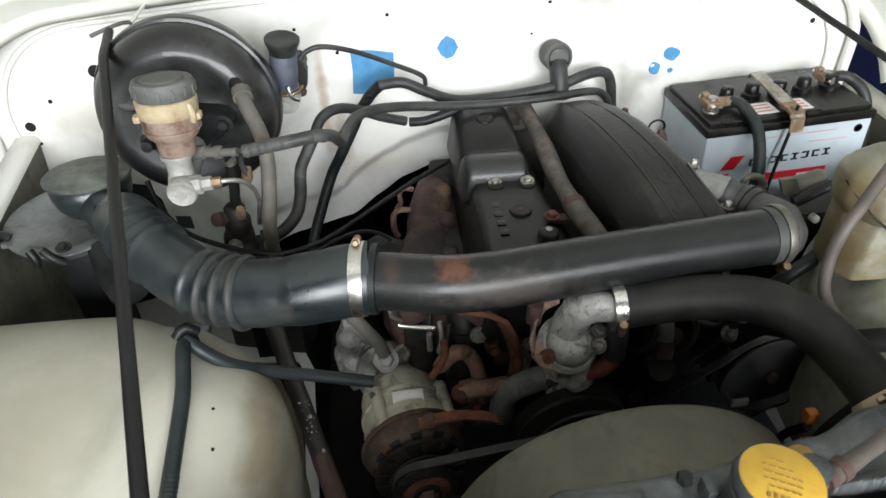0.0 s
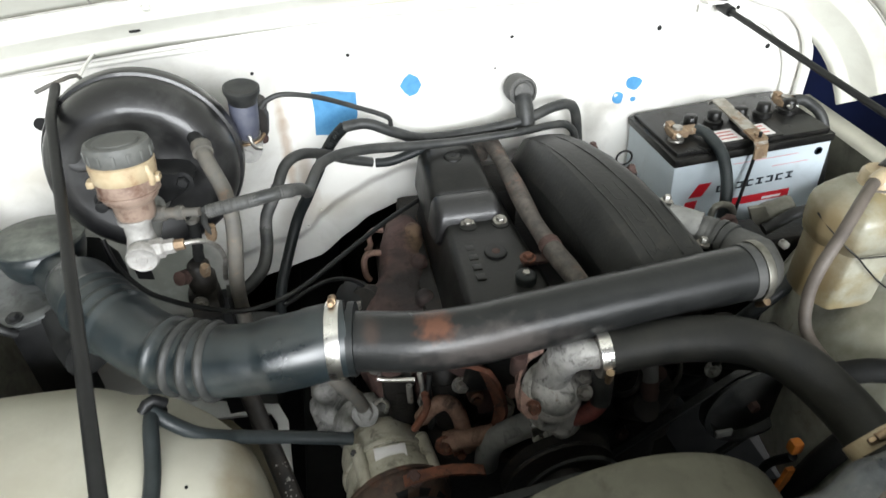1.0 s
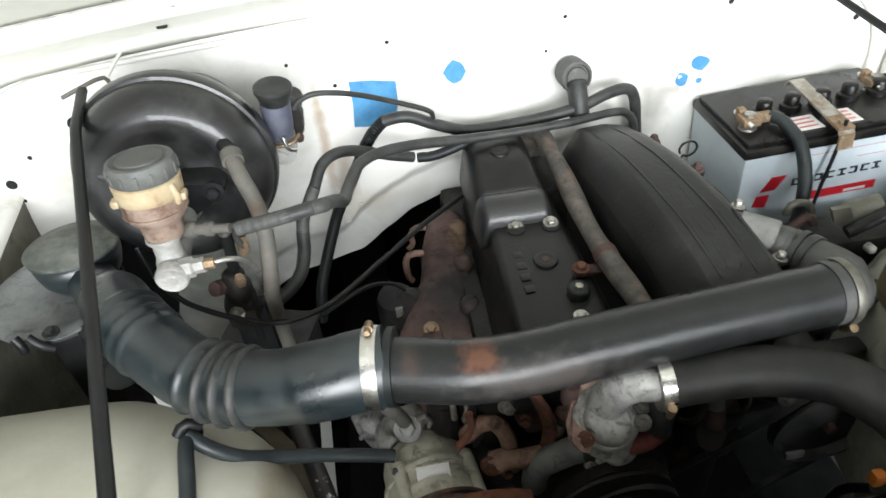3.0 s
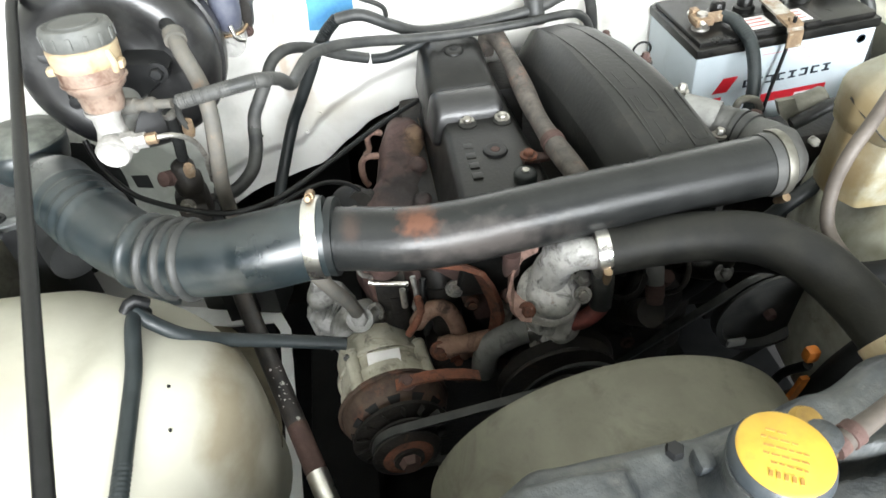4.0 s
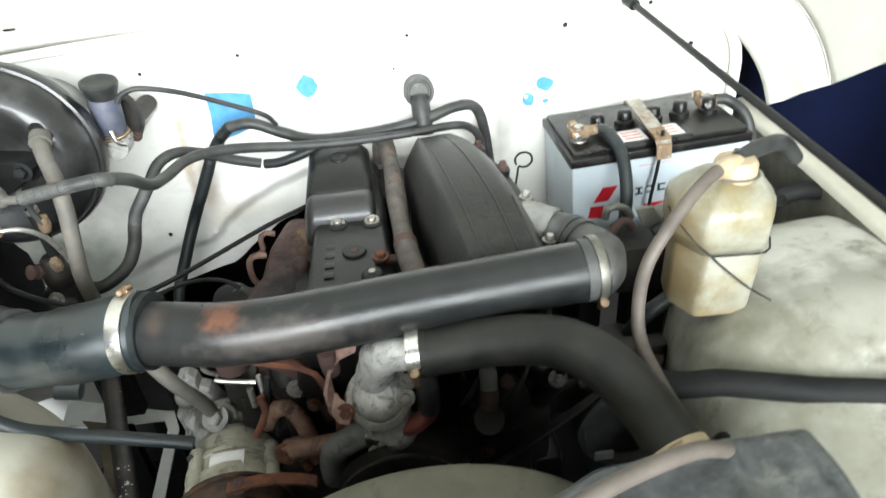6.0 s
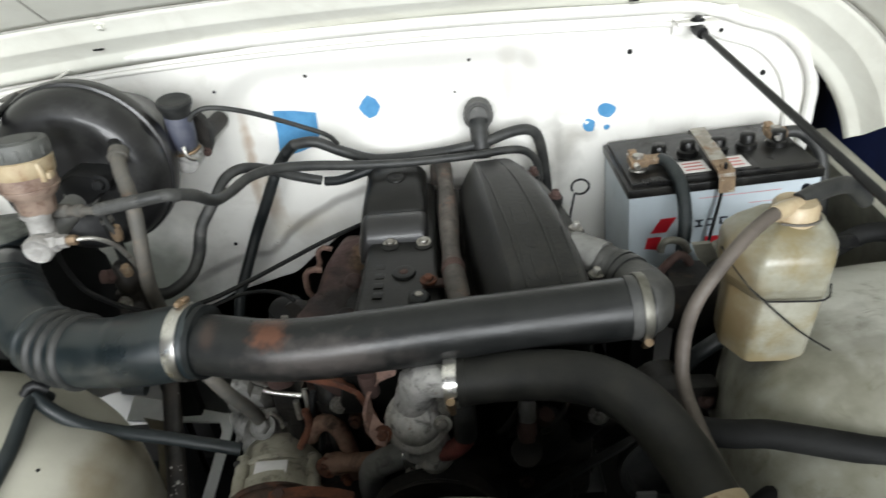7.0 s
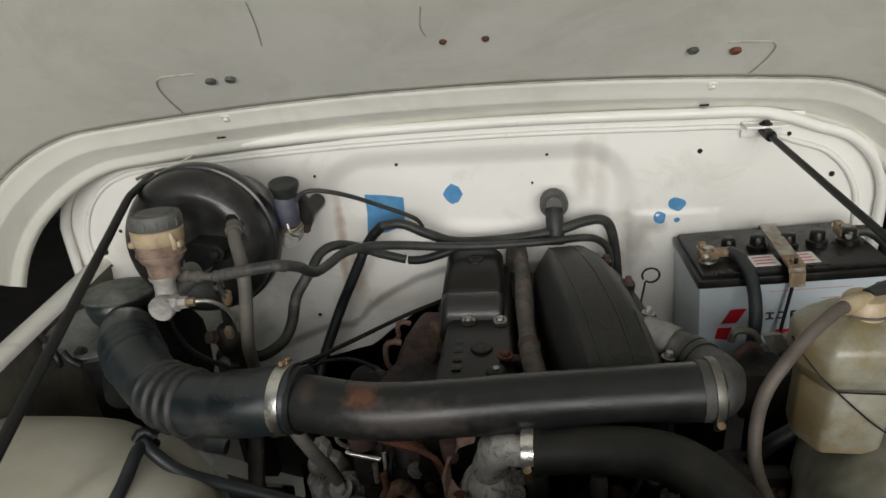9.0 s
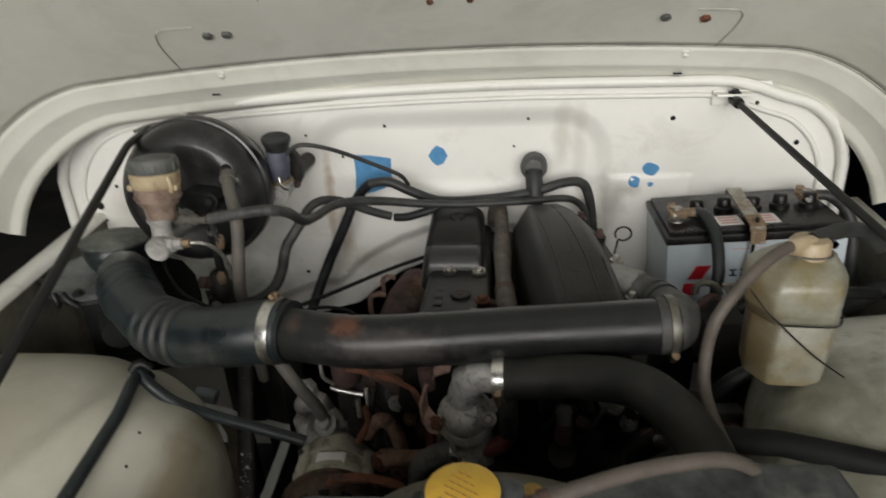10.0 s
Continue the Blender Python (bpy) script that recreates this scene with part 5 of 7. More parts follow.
part("polished_step", loft([cover_ring(0.6895, 0.1150, 0.2080, 0.9800, 0.960, 0.006, 0.012), cover_ring(0.6912, 0.1130, 0.2105, 0.9900, 0.955, 0.008, 0.012), cover_ring(0.6950, 0.1120, 0.2115, 0.9990, 0.950, 0.010, 0.012), cover_ring(0.7025, 0.1110, 0.2125, 1.0070, 0.950, 0.012, 0.012), cover_ring(0.7130, 0.1090, 0.2130, 1.0120, 0.950, 0.014, 0.012), cover_ring(0.7255, 0.1083, 0.2131, 1.0138, 0.950, 0.014, 0.012), cover_ring(0.7350, 0.1083, 0.2125, 1.0105, 0.950, 0.012, 0.012)]), GLOSS, cover, "glossy sloping step", 60)
for bx, by in ((0.161, 0.683), (0.207, 0.680)):
    part("bolt_seat", turned([(0.0125, -0.008), (0.0125, 0.0015), (0.0105, 0.0025), (0, 0.0025)], (bx, by, 0.9860), (bx, by - 0.04, 1.6), 24), COVER, cover)
part("bolt_recess", turned([(0.006, 0.002), (0.010, 0.0022), (0.0125, 0.0012), (0.014, -0.001), (0.014, -0.004), (0.006, -0.004)], (0.166, 0.808, 1.0305), (0.166, 0.76, 1.35), 28), COVER, cover)
part("bolt_well", turned([(0.0085, -0.002), (0.0085, 0.0018), (0, 0.0018)], (0.166, 0.808, 1.0305), (0.166, 0.76, 1.35), 24), HOLE, cover, "dark bolt well")
hexbolt(cover, (0.166, 0.808, 1.0305), (0.166, 0.76, 1.35), 0.0055, 0.003, BLACK, False)
for bx, by, bz, mt in ((0.161, 0.686, 0.988, STEEL), (0.207, 0.683, 0.989, STEEL)):
    hexbolt(cover, (bx, by, bz), (bx, by - 0.15, bz + 0.6), 0.0062, 0.006, mt)
part("bolt_recess", turned([(0.007, 0.001), (0.011, 0.0022), (0.0145, 0.001), (0.0155, -0.002), (0.007, -0.002)], (0.183, 0.616, 0.986), (0.183, 0.61, 1.3), 28), BLACK, cover)
hexbolt(cover, (0.183, 0.616, 0.985), (0.183, 0.61, 1.3), 0.006, 0.003, BROWN, False)
hexbolt(cover, (0.216, 0.582, 0.995), (0.216, 0.575, 1.3), 0.0065, 0.007, RUST)
part("pipe_tab", block((0.208, 0.575, 0.986), (0.242, 0.590, 0.992), 0.002), BROWN, cover, "rusty tab of the breather pipe")
part("bush", turned([(0.0135, -0.006), (0.0135, 0.004), (0.011, 0.007), (0.006, 0.008), (0, 0.008)], (0.205, 0.553, 0.987), (0.205, 0.545, 1.3), 26), RUBBER, cover)
hexbolt(cover, (0.205, 0.553, 0.994), (0.205, 0.545, 1.3), 0.005, 0.003, STEEL, False)
hexbolt(cover, (0.197, 0.517, 0.984), (0.197, 0.51, 1.3), 0.0055, 0.005, STEEL)
# raised lettering as plain bars
for k in range(4):
    part("raised_bar", block((0.146, 0.640 - 0.021 * k - 0.012, 0.979), (0.158, 0.640 - 0.021 * k, 0.9848), 0.001), COVER, cover)

part("rear_block", block((0.206, 0.775, 0.885), (0.262, 0.868, 0.978), 0.010), GREASE, cover, "greasy dark block behind the cover")

breather = thing("breather_pipe", (0.236, 0.86, 1.0), "grimy brown breather pipe along the valve cover", "pipe")
part("pipe", rod([(0.226, 0.878, 0.985), (0.228, 0.876, 1.010), (0.233, 0.862, 1.022), (0.238, 0.83, 1.022), (0.242, 0.75, 1.014), (0.244, 0.66, 1.004), (0.248, 0.58, 1.004), (0.256, 0.50, 1.006), (0.262, 0.45, 0.990), (0.264, 0.43, 0.95)], lambda s, t: 0.0128 + 0.001 * math.sin(40 * s), 16, 0.005), BREATHER, breather)
part("rusty_band", turned([(0.0128, -0.007), (0.0146, -0.006), (0.0146, 0.006), (0.0128, 0.007)], (0.2475, 0.588, 1.004), (0.2445, 0.65, 1.004), 20), BROWN, breather, "rusty strap round the pipe")

manifold = thing("intake_manifold", (0.32, 0.62, 0.92), "large dusty black intake manifold cover, arched, with raised lettering bars", "intake manifold")
MAN = [(0.452, 0.296, 0.388, 1.030, 0.008), (0.462, 0.288, 0.394, 1.046, 0.014), (0.50, 0.284, 0.391, 1.056, 0.018), (0.56, 0.278, 0.386, 1.066, 0.020), (0.62, 0.272, 0.378, 1.070, 0.020), (0.68, 0.267, 0.368, 1.070, 0.020),
       (0.74, 0.262, 0.356, 1.064, 0.020), (0.79, 0.259, 0.345, 1.052, 0.020), (0.825, 0.259, 0.336, 1.036, 0.018), (0.85, 0.263, 0.328, 1.014, 0.014), (0.865, 0.268, 0.320, 0.985, 0.010)]


def man_ring(y, xl, xr, z, r, grow=0.0, low=0.93):
    ring = round_rect((xl + xr) / 2, (z + grow + low) / 2, xr - xl + grow, z + grow - low, r, 6)
    left = [i for i, (x, zz) in enumerate(ring) if x < (xl + xr) / 2 and zz > (z + low) / 2]
    if ring[left[0]][1] > ring[left[-1]][1]:
        left.reverse()
    flank = [(xl, z - 0.046), (xl + 0.001, z - 0.042), (xl + 0.008, z - 0.028), (xl + 0.016, z - 0.014), (xl + 0.0225, z - 0.003), (xl + 0.025, z - 0.0006), (xl + 0.028, z)]
    for i, (x, zz) in zip(left, flank):
        ring[i] = (x, max(zz, low + 0.004))
    return [Vector((x, y, zz + 0.006 * (x - xl) / (xr - xl))) for x, zz in ring]


part("body", loft([man_ring(*row) for row in MAN]), DUCT, manifold, "", 28)


def man_top(u, y):
    """A point on the crown of the manifold; u runs from one side to the other."""
    for a, b in zip(MAN, MAN[1:]):
        if a[0] <= y <= b[0]:
            t = (y - a[0]) / (b[0] - a[0])
            xl, xr, z = (a[i] + (b[i] - a[i]) * t for i in (1, 2, 3))
            return Vector((xl + (xr - xl) * u, y, z + 0.006 * u))


for u0, u1, y0, y1 in ((0.36, 0.30, 0.475, 0.80), (0.70, 0.66, 0.475, 0.80)):
    part("ridge", rod([man_top(u0 + (u1 - u0) * k / 8, y0 + (y1 - y0) * k / 8) for k in range(9)], 0.0012, 8), DUCT, manifold)
# the cast lettering as plain open frames
for u0, u1, y0, y1 in ((0.40, 0.46, 0.482, 0.560), (0.48, 0.60, 0.482, 0.520), (0.48, 0.60, 0.530, 0.560), (0.74, 0.88, 0.482, 0.560), (0.44, 0.58, 0.575, 0.612)):
    part("raised_bar", rod([p - Vector((0, 0, 0.0004)) for p in (man_top(u0, y1), man_top(u0, (y0 + y1) / 2), man_top(u0, y0 + 0.004), man_top(u0 + 0.03, y0), man_top(u1 - 0.03, y0), man_top(u1, y0 + 0.004), man_top(u1, y1))], 0.0009, 6), DUCT, manifold)
part("side_flange", loft([[Vector((row[2] - 0.004 + 0.018 * q, row[0], row[3] - 0.020 - 0.012 * (1 - p))) for q, p in ((0, 0), (1, 0), (1, 1), (0, 1))] for row in MAN[1:-1]]), DUCT, manifold)
for y in (0.50, 0.58, 0.66, 0.75):
    p = man_top(1.0, y)
    hexbolt(manifold, (p.x + 0.010, y, p.z - 0.018), (p.x + 0.05, y, p.z + 0.3), 0.005, 0.008, BROWN if y > 0.6 else STEEL)
    part("boss", turned([(0.010, -0.02), (0.010, 0.0), (0, 0)], (p.x + 0.010, y, p.z - 0.020), (p.x + 0.05, y, p.z + 0.3), 14), DUCT, manifold)

dip = thing("dipstick", (0.425, 0.77, 0.90), "black wire oil dipstick with a ring handle", "dipstick")
ring = [(0.438 + 0.013 * math.cos(a), 0.790, 1.002 + 0.012 * math.sin(a)) for a in [math.pi * 1.3 + 2 * math.pi * k / 16 for k in range(16)]]
part("handle", rod([(0.415, 0.74, 0.93), (0.420, 0.765, 0.965), (0.428, 0.785, 0.985)] + ring, 0.0017, 8, 0.003), BLACK, dip)
part("tube", rod([(0.414, 0.735, 0.70), (0.414, 0.738, 0.80), (0.415, 0.74, 0.935)], 0.005, 10), BLACK, dip)

turbo = thing("exhaust_manifold", (0.05, 0.68, 0.80), "rusty brown cast exhaust manifold beside the engine", "exhaust manifold")
MAN2 = [(0.852, 0.074, 0.104, 0.898, 0.86), (0.842, 0.060, 0.112, 0.912, 0.85), (0.815, 0.047, 0.113, 0.918, 0.84), (0.785, 0.042, 0.113, 0.913, 0.835), (0.755, 0.035, 0.113, 0.908, 0.83), (0.725, 0.030, 0.113, 0.905, 0.82), (0.695, 0.018, 0.113, 0.900, 0.80),
        (0.670, 0.000, 0.113, 0.896, 0.79), (0.640, -0.010, 0.112, 0.890, 0.785), (0.605, -0.012, 0.110, 0.880, 0.78), (0.570, -0.004, 0.108, 0.868, 0.775), (0.545, 0.015, 0.10, 0.855, 0.78)]
rings = []
for y, xl, xr, zt, zl in MAN2:
    rings.append([Vector((x + 0.003 * math.sin(90 * y + 40 * z), y + 0.002 * math.sin(80 * x), z + 0.004 * math.sin(70 * x + 55 * y))) for x, z in round_rect((xl + xr) / 2, (zt + zl) / 2, xr - xl, zt - zl, 0.35 * min(xr - xl, zt - zl), 6)])
part("casting", loft(rings), MANIFOLD, turbo, "", 80)
for k in range(3):
    part("boss", turned([(0.014, 0), (0.013, 0.010), (0.008, 0.014), (0, 0.014)], (0.098 - 0.004 * k, 0.80 - 0.075 * k, 0.908 - 0.008 * k), (0.07, 0.60, 1.2), 14), MANIFOLD, turbo)
part("outlet_flange", block((0.012, 0.600, 0.872), (0.048, 0.634, 0.888), 0.006), BROWN, turbo, "rusty flange")
hexbolt(turbo, (0.034, 0.622, 0.889), (0.03, 0.5, 1.1), 0.0065, 0.008, COPPER)
part("gasket_edge", block((0.109, 0.49, 0.888), (0.113, 0.86, 0.900), 0.001), COPPER, turbo, "brown gasket edge")
can = thing("oil_filter", (-0.01, 0.70, 0.80), "black painted oil filter canister with a worn silver label", "oil filter")
part("canister", turned([(0.026, 0), (0.028, 0.004), (0.028, 0.080), (0.025, 0.090), (0.014, 0.094), (0, 0.094)], (-0.008, 0.712, 0.795), (-0.008, 0.690, 0.95), 32), BLACK, can)
part("label", block((-0.010, 0.672, 0.868), (0.000, 0.676, 0.886), 0.001), STEEL, can, "worn silver label")
part("hook", rod([(0.050, 0.806, 0.914), (0.034, 0.805, 0.918), (0.027, 0.803, 0.908), (0.028, 0.800, 0.892), (0.020, 0.799, 0.884)], 0.0045, 8), TAN, turbo, "tan steel hook")
part("hook", rod([(0.040, 0.760, 0.905), (0.022, 0.757, 0.908), (0.014, 0.755, 0.898), (0.014, 0.752, 0.874), (0.020, 0.750, 0.862)], 0.0050, 8), TAN, turbo, "tan steel hook")
part("shield_end", turned([(0, 0), (0.030, 0), (0.033, 0.006), (0.033, 0.030), (0.026, 0.04), (0, 0.042)], (0.020, 0.700, 0.850), (-0.05, 0.60, 0.95), 30), GREASE, turbo)
part("down_pipe", rod([(0.05, 0.70, 0.86), (0.02, 0.74, 0.78), (0.01, 0.80, 0.66), (0.02, 0.9, 0.52)], 0.032, 18), GREASE, turbo)

# ---- front of the engine ----
thermo = thing("thermostat_housing", (0.195, 0.43, 0.90), "oxidised grey alloy thermostat housing", "thermostat housing")
part("base", turned([(0.029, 0.0), (0.0355, 0.0015), (0.0360, 0.006), (0.0335, 0.009), (0.027, 0.010)], (0.2006, 0.4295, 0.9155), (0.198, 0.3295, 1.0435), 36), CHALK, thermo, "chalky flange")
part("dome", turned([(0.0295, 0.0), (0.0290, 0.008), (0.0275, 0.015), (0.0245, 0.021), (0.0190, 0.026), (0.0130, 0.028), (0, 0.028)], (0.2006, 0.424, 0.922), (0.198, 0.324, 1.05), 36), CAST, thermo)
part("rib", turned([(0.0290, 0.0), (0.0310, 0.001), (0.0310, 0.004), (0.0290, 0.005)], (0.2006, 0.4205, 0.9265), (0.198, 0.3205, 1.0545), 36), CHALK, thermo)
part("shoulder", rod([(0.198, 0.428, 0.938), (0.202, 0.424, 0.962), (0.210, 0.418, 0.980), (0.220, 0.413, 0.988)], lambda s, t: 0.0215 - 0.004 * s / t, 26, 0.004), CAST, thermo)
part("arm", strip([(0.186, 0.430, 0.992), (0.170, 0.424, 0.990), (0.158, 0.418, 0.980), (0.152, 0.410, 0.962), (0.154, 0.404, 0.942), (0.162, 0.397, 0.934), (0.172, 0.393, 0.931)], (1.0, 1.0, 1.1, 1.2, 1.3, 1.4, 1.2), (0.25, 0.75, 0.6), 0.016, 0.004), TAN, thermo, "pink-brown flat bracket arm")
part("neck", rod([(0.200, 0.425, 0.975), (0.215, 0.415, 0.987), (0.236, 0.408, 0.991), (0.262, 0.405, 0.992)], 0.0172, 24, 0.004), CAST, thermo)
hexbolt(thermo, (0.167, 0.396, 0.933), (0.165, 0.30, 0.99), 0.0060, 0.008, RUST)
hexbolt(thermo, (0.229, 0.403, 0.936), (0.229, 0.30, 1.00), 0.006, 0.006, STEEL)
hexbolt(thermo, (0.234, 0.418, 0.944), (0.236, 0.38, 1.1), 0.006, 0.007, STEEL)
part("sensor", rod([(0.157, 0.425, 0.965), (0.156, 0.420, 0.985), (0.156, 0.418, 0.998)], 0.009, 12), BROWN, thermo)
part("outlet", rod([(0.212, 0.425, 0.900), (0.216, 0.421, 0.882), (0.214, 0.424, 0.862), (0.206, 0.430, 0.848)], lambda s, t: 0.019 + 0.003 * math.exp(-((s - 0.03) / 0.006) ** 2), 20, 0.004), CAST, thermo)
part("stem", turned([(0.026, 0), (0.024, 0.04), (0.03, 0.05)], (0.203, 0.432, 0.872), (0.203, 0.43, 1.0), 24), CAST, thermo)

topHose = thing("radiator_hose", (0.30, 0.40, 0.97), "thick black rubber top radiator hose", "hose")
part("tube", rod([(0.240, 0.407, 0.991), (0.262, 0.405, 0.993), (0.305, 0.400, 1.000), (0.345, 0.388, 1.008), (0.382, 0.366, 1.016), (0.410, 0.332, 1.016), (0.434, 0.290, 1.000), (0.449, 0.240, 0.982), (0.458, 0.165, 0.968)], 0.0245, 30, 0.005), TOPHOSE, topHose)
part("end_cuff", rod([(0.238, 0.4072, 0.991), (0.250, 0.406, 0.992), (0.258, 0.4055, 0.993)], 0.0254, 30, 0.004), TOPHOSE, topHose)
part("end_cuff", rod([(0.4445, 0.258, 0.9885), (0.4495, 0.238, 0.9812), (0.4525, 0.215, 0.976)], 0.0252, 30, 0.004), TOPHOSE, topHose)
clamp((0.4465, 0.250, 0.9855), (0.4495, 0.238, 0.9815), 0.0256, 0.014, (-0.5, 0.1, 1), "pale zinc hose clamp at the radiator", CREAMPLASTIC)
clamp((0.243, 0.407, 0.9915), (0.27, 0.405, 0.993), 0.0255, 0.013, (0.1, -1, -0.2), "bright zinc hose clamp on the radiator hose")

bypass = thing("bypass_hose", (0.25, 0.41, 0.88), "faded red and black coolant hose", "hose")
part("tube", rod([(0.216, 0.420, 0.882), (0.226, 0.412, 0.884), (0.240, 0.408, 0.893), (0.252, 0.407, 0.911), (0.252, 0.409, 0.943), (0.249, 0.413, 0.972)], 0.0105, 16), REDHOSE, bypass)
part("sleeve", rod([(0.2515, 0.4065, 0.912), (0.252, 0.409, 0.943), (0.249, 0.413, 0.974)], 0.0122, 16), HOSE, bypass, "grey rubber upper end")

elbowpipe = thing("coolant_pipe", (0.09, 0.49, 0.79), "rusty brown bent coolant pipe", "pipe")
part("pipe", rod([(0.056, 0.492, 0.832), (0.063, 0.488, 0.848), (0.074, 0.485, 0.861), (0.089, 0.483, 0.863), (0.101, 0.479, 0.843), (0.107, 0.473, 0.811), (0.109, 0.470, 0.785), (0.109, 0.475, 0.74)], 0.0105, 18), COPPERPIPE, elbowpipe)
part("cross_pipe", rod([(0.078, 0.462, 0.818), (0.102, 0.456, 0.822), (0.140, 0.452, 0.829)], lambda s, t: 0.0115 + 0.003 * math.exp(-((s - 0.014) / 0.006) ** 2), 18, 0.004), COPPERPIPE, elbowpipe)
hexbolt(elbowpipe, (0.079, 0.454, 0.818), (0.05, 0.35, 0.85), 0.0085, 0.008, RUST)
part("flange", block((0.088, 0.462, 0.776), (0.128, 0.484, 0.802), 0.008), COPPERPIPE, elbowpipe)
hexbolt(elbowpipe, (0.100, 0.461, 0.786), (0.10, 0.3, 0.83), 0.006, 0.006, RUST)
part("tail", rod([(0.060, 0.484, 0.885), (0.062, 0.482, 0.862), (0.052, 0.480, 0.842), (0.044, 0.482, 0.826)], 0.005, 10), RUST, elbowpipe, "thin rusty pipe")

heater = thing("heater_hose", (0.17, 0.44, 0.82), "stained grey rubber hose to the thermostat housing", "hose")
part("tube", rod([(0.131, 0.452, 0.770), (0.132, 0.448, 0.798), (0.138, 0.443, 0.824), (0.153, 0.438, 0.842), (0.174, 0.437, 0.852), (0.198, 0.434, 0.857), (0.226, 0.432, 0.861)], 0.0158, 22, 0.004), SLEEVE, heater)
part("clamp_band", turned([(0.0158, -0.006), (0.0171, -0.005), (0.0171, 0.005), (0.0158, 0.006), (0.0158, -0.006)], (0.186, 0.4355, 0.8545), (0.21, 0.4332, 0.8588), 30), ZINC, heater, "bright clamp band")
part("clamp_screw", rod([(0.184, 0.420, 0.842), (0.190, 0.420, 0.852)], 0.006, 10), STEEL, heater)
part("end_casting", turned([(0.0185, 0.0), (0.0195, 0.004), (0.0195, 0.020), (0.015, 0.026), (0, 0.026)], (0.205, 0.4335, 0.8578), (0.25, 0.430, 0.865), 24), CHALK, heater)

bracket = thing("engine_bracket", (0.13, 0.46, 0.82), "orange rusty steel bracket on the engine front", "bracket")
part("arch", strip([(0.040, 0.474, 0.958), (0.062, 0.472, 0.955), (0.084, 0.470, 0.950), (0.108, 0.468, 0.944), (0.127, 0.466, 0.934), (0.138, 0.464, 0.912), (0.147, 0.462, 0.885), (0.151, 0.460, 0.862), (0.148, 0.460, 0.838), (0.140, 0.462, 0.815)],
                   (1.2, 1.2, 1.2, 1.3, 1.5, 1.5, 1.3, 1.1, 1.0, 0.9), (0.55, -0.8, 0.1), 0.016, 0.006), RUST, bracket)
part("web", loft([[Vector((x, 0.480 + dy, z)) for x, dy in ((a, 0), (b, 0), (b, 0.010), (a, 0.010))] for a, b, z in ((0.128, 0.146, 0.835), (0.122, 0.148, 0.87), (0.112, 0.142, 0.90), (0.088, 0.132, 0.925), (0.06, 0.118, 0.945))]), BROWN, bracket, "dark brown web")
hexbolt(bracket, (0.105, 0.478, 0.897), (0.105, 0, 0.97), 0.0075, 0.010, STEEL)
part("boss", turned([(0.011, 0), (0.010, 0.014), (0.0085, 0.016), (0.0085, 0.020), (0.005, 0.021), (0.005, 0.026), (0, 0.026)], (0.123, 0.486, 0.872), (0.118, 0.40, 0.90), 12), ALTRUST, bracket, "yellowed casting")
part("boss", turned([(0.013, 0), (0.013, 0.008), (0.009, 0.010), (0.009, 0.018), (0.006, 0.020), (0, 0.020)], (0.160, 0.480, 0.845), (0.160, 0.40, 0.875), 12), ALTCAST, bracket, "yellowed casting")
part("boss", turned([(0.010, 0), (0.010, 0.010), (0.007, 0.012), (0.007, 0.018), (0, 0.018)], (0.166, 0.474, 0.880), (0.166, 0.40, 0.92), 6), TAN, bracket, "yellowed casting")

outlet = thing("exhaust_elbow", (0.09, 0.52, 0.84), "dark sooty exhaust elbow under the intake pipe", "exhaust elbow")
part("elbow", rod([(0.082, 0.56, 0.895), (0.086, 0.528, 0.900), (0.090, 0.512, 0.888), (0.094, 0.506, 0.860), (0.096, 0.508, 0.80)], 0.020, 20, 0.005), GREASE, outlet)
part("collar", rod([(0.091, 0.510, 0.884), (0.092, 0.508, 0.873)], 0.0235, 20, 0.005), GREASE, outlet)

alt = thing("alternator", (0.0, 0.46, 0.69), "dusty beige alternator with rusty front plate", "alternator")
A0, A1 = Vector((-0.002, 0.530, 0.758)), Vector((0.030, 0.30, 0.763))
part("rear_housing", turned([(0, 0), (0.042, 0), (0.052, 0.010), (0.0565, 0.025), (0.0565, 0.050), (0.061, 0.052), (0.061, 0.058)], A0, A1, 44), ALTCAST, alt)
part("stator", turned([(0.058, 0.056), (0.0575, 0.060), (0.0575, 0.078), (0.0615, 0.080), (0.0615, 0.104), (0.060, 0.106)], A0, A1, 44), ALTCAST, alt)
front = part("front_housing", turned([(0.064, 0.104), (0.065, 0.106), (0.065, 0.116), (0.058, 0.130), (0.046, 0.136), (0.020, 0.140), (0, 0.140)], A0, A1, 44), ALTRUST, alt, "rusty front housing")
AM = axis_to(A0, A1)
for k in range(12):
    a = 2 * math.pi * k / 12
    m = AM @ Matrix.Rotation(a, 4, "Z") @ Matrix.Translation((0.0520, 0, 0.1330)) @ Matrix.Rotation(radians(27), 4, "Y")
    part("vent_slot", loft([[m @ Vector((x, y, z)) for x, y in ((-0.0060, -0.0050), (0.0062, -0.0078), (0.0062, 0.0078), (-0.0060, 0.0050))] for z in (-0.004, 0.0012)]), HOLE, front, "", 30)
for k in range(4):
    a = 2 * math.pi * (k + 0.4) / 4
    part("ear", rod([AM @ Vector((0.061 * math.cos(a), 0.061 * math.sin(a), 0.045)), AM @ Vector((0.061 * math.cos(a), 0.061 * math.sin(a), 0.105))], 0.009, 10), ALTCAST, alt)
lm = axis_to(A0 + Vector((0.012, -0.072, 0.0595)), A0 + Vector((0.014, -0.14, 0.5)))
part("label_plate", block((-0.020, -0.010, -0.001), (0.020, 0.010, 0.0016), 0.0005, lm), STICKER, alt, "worn pale label, unreadable")
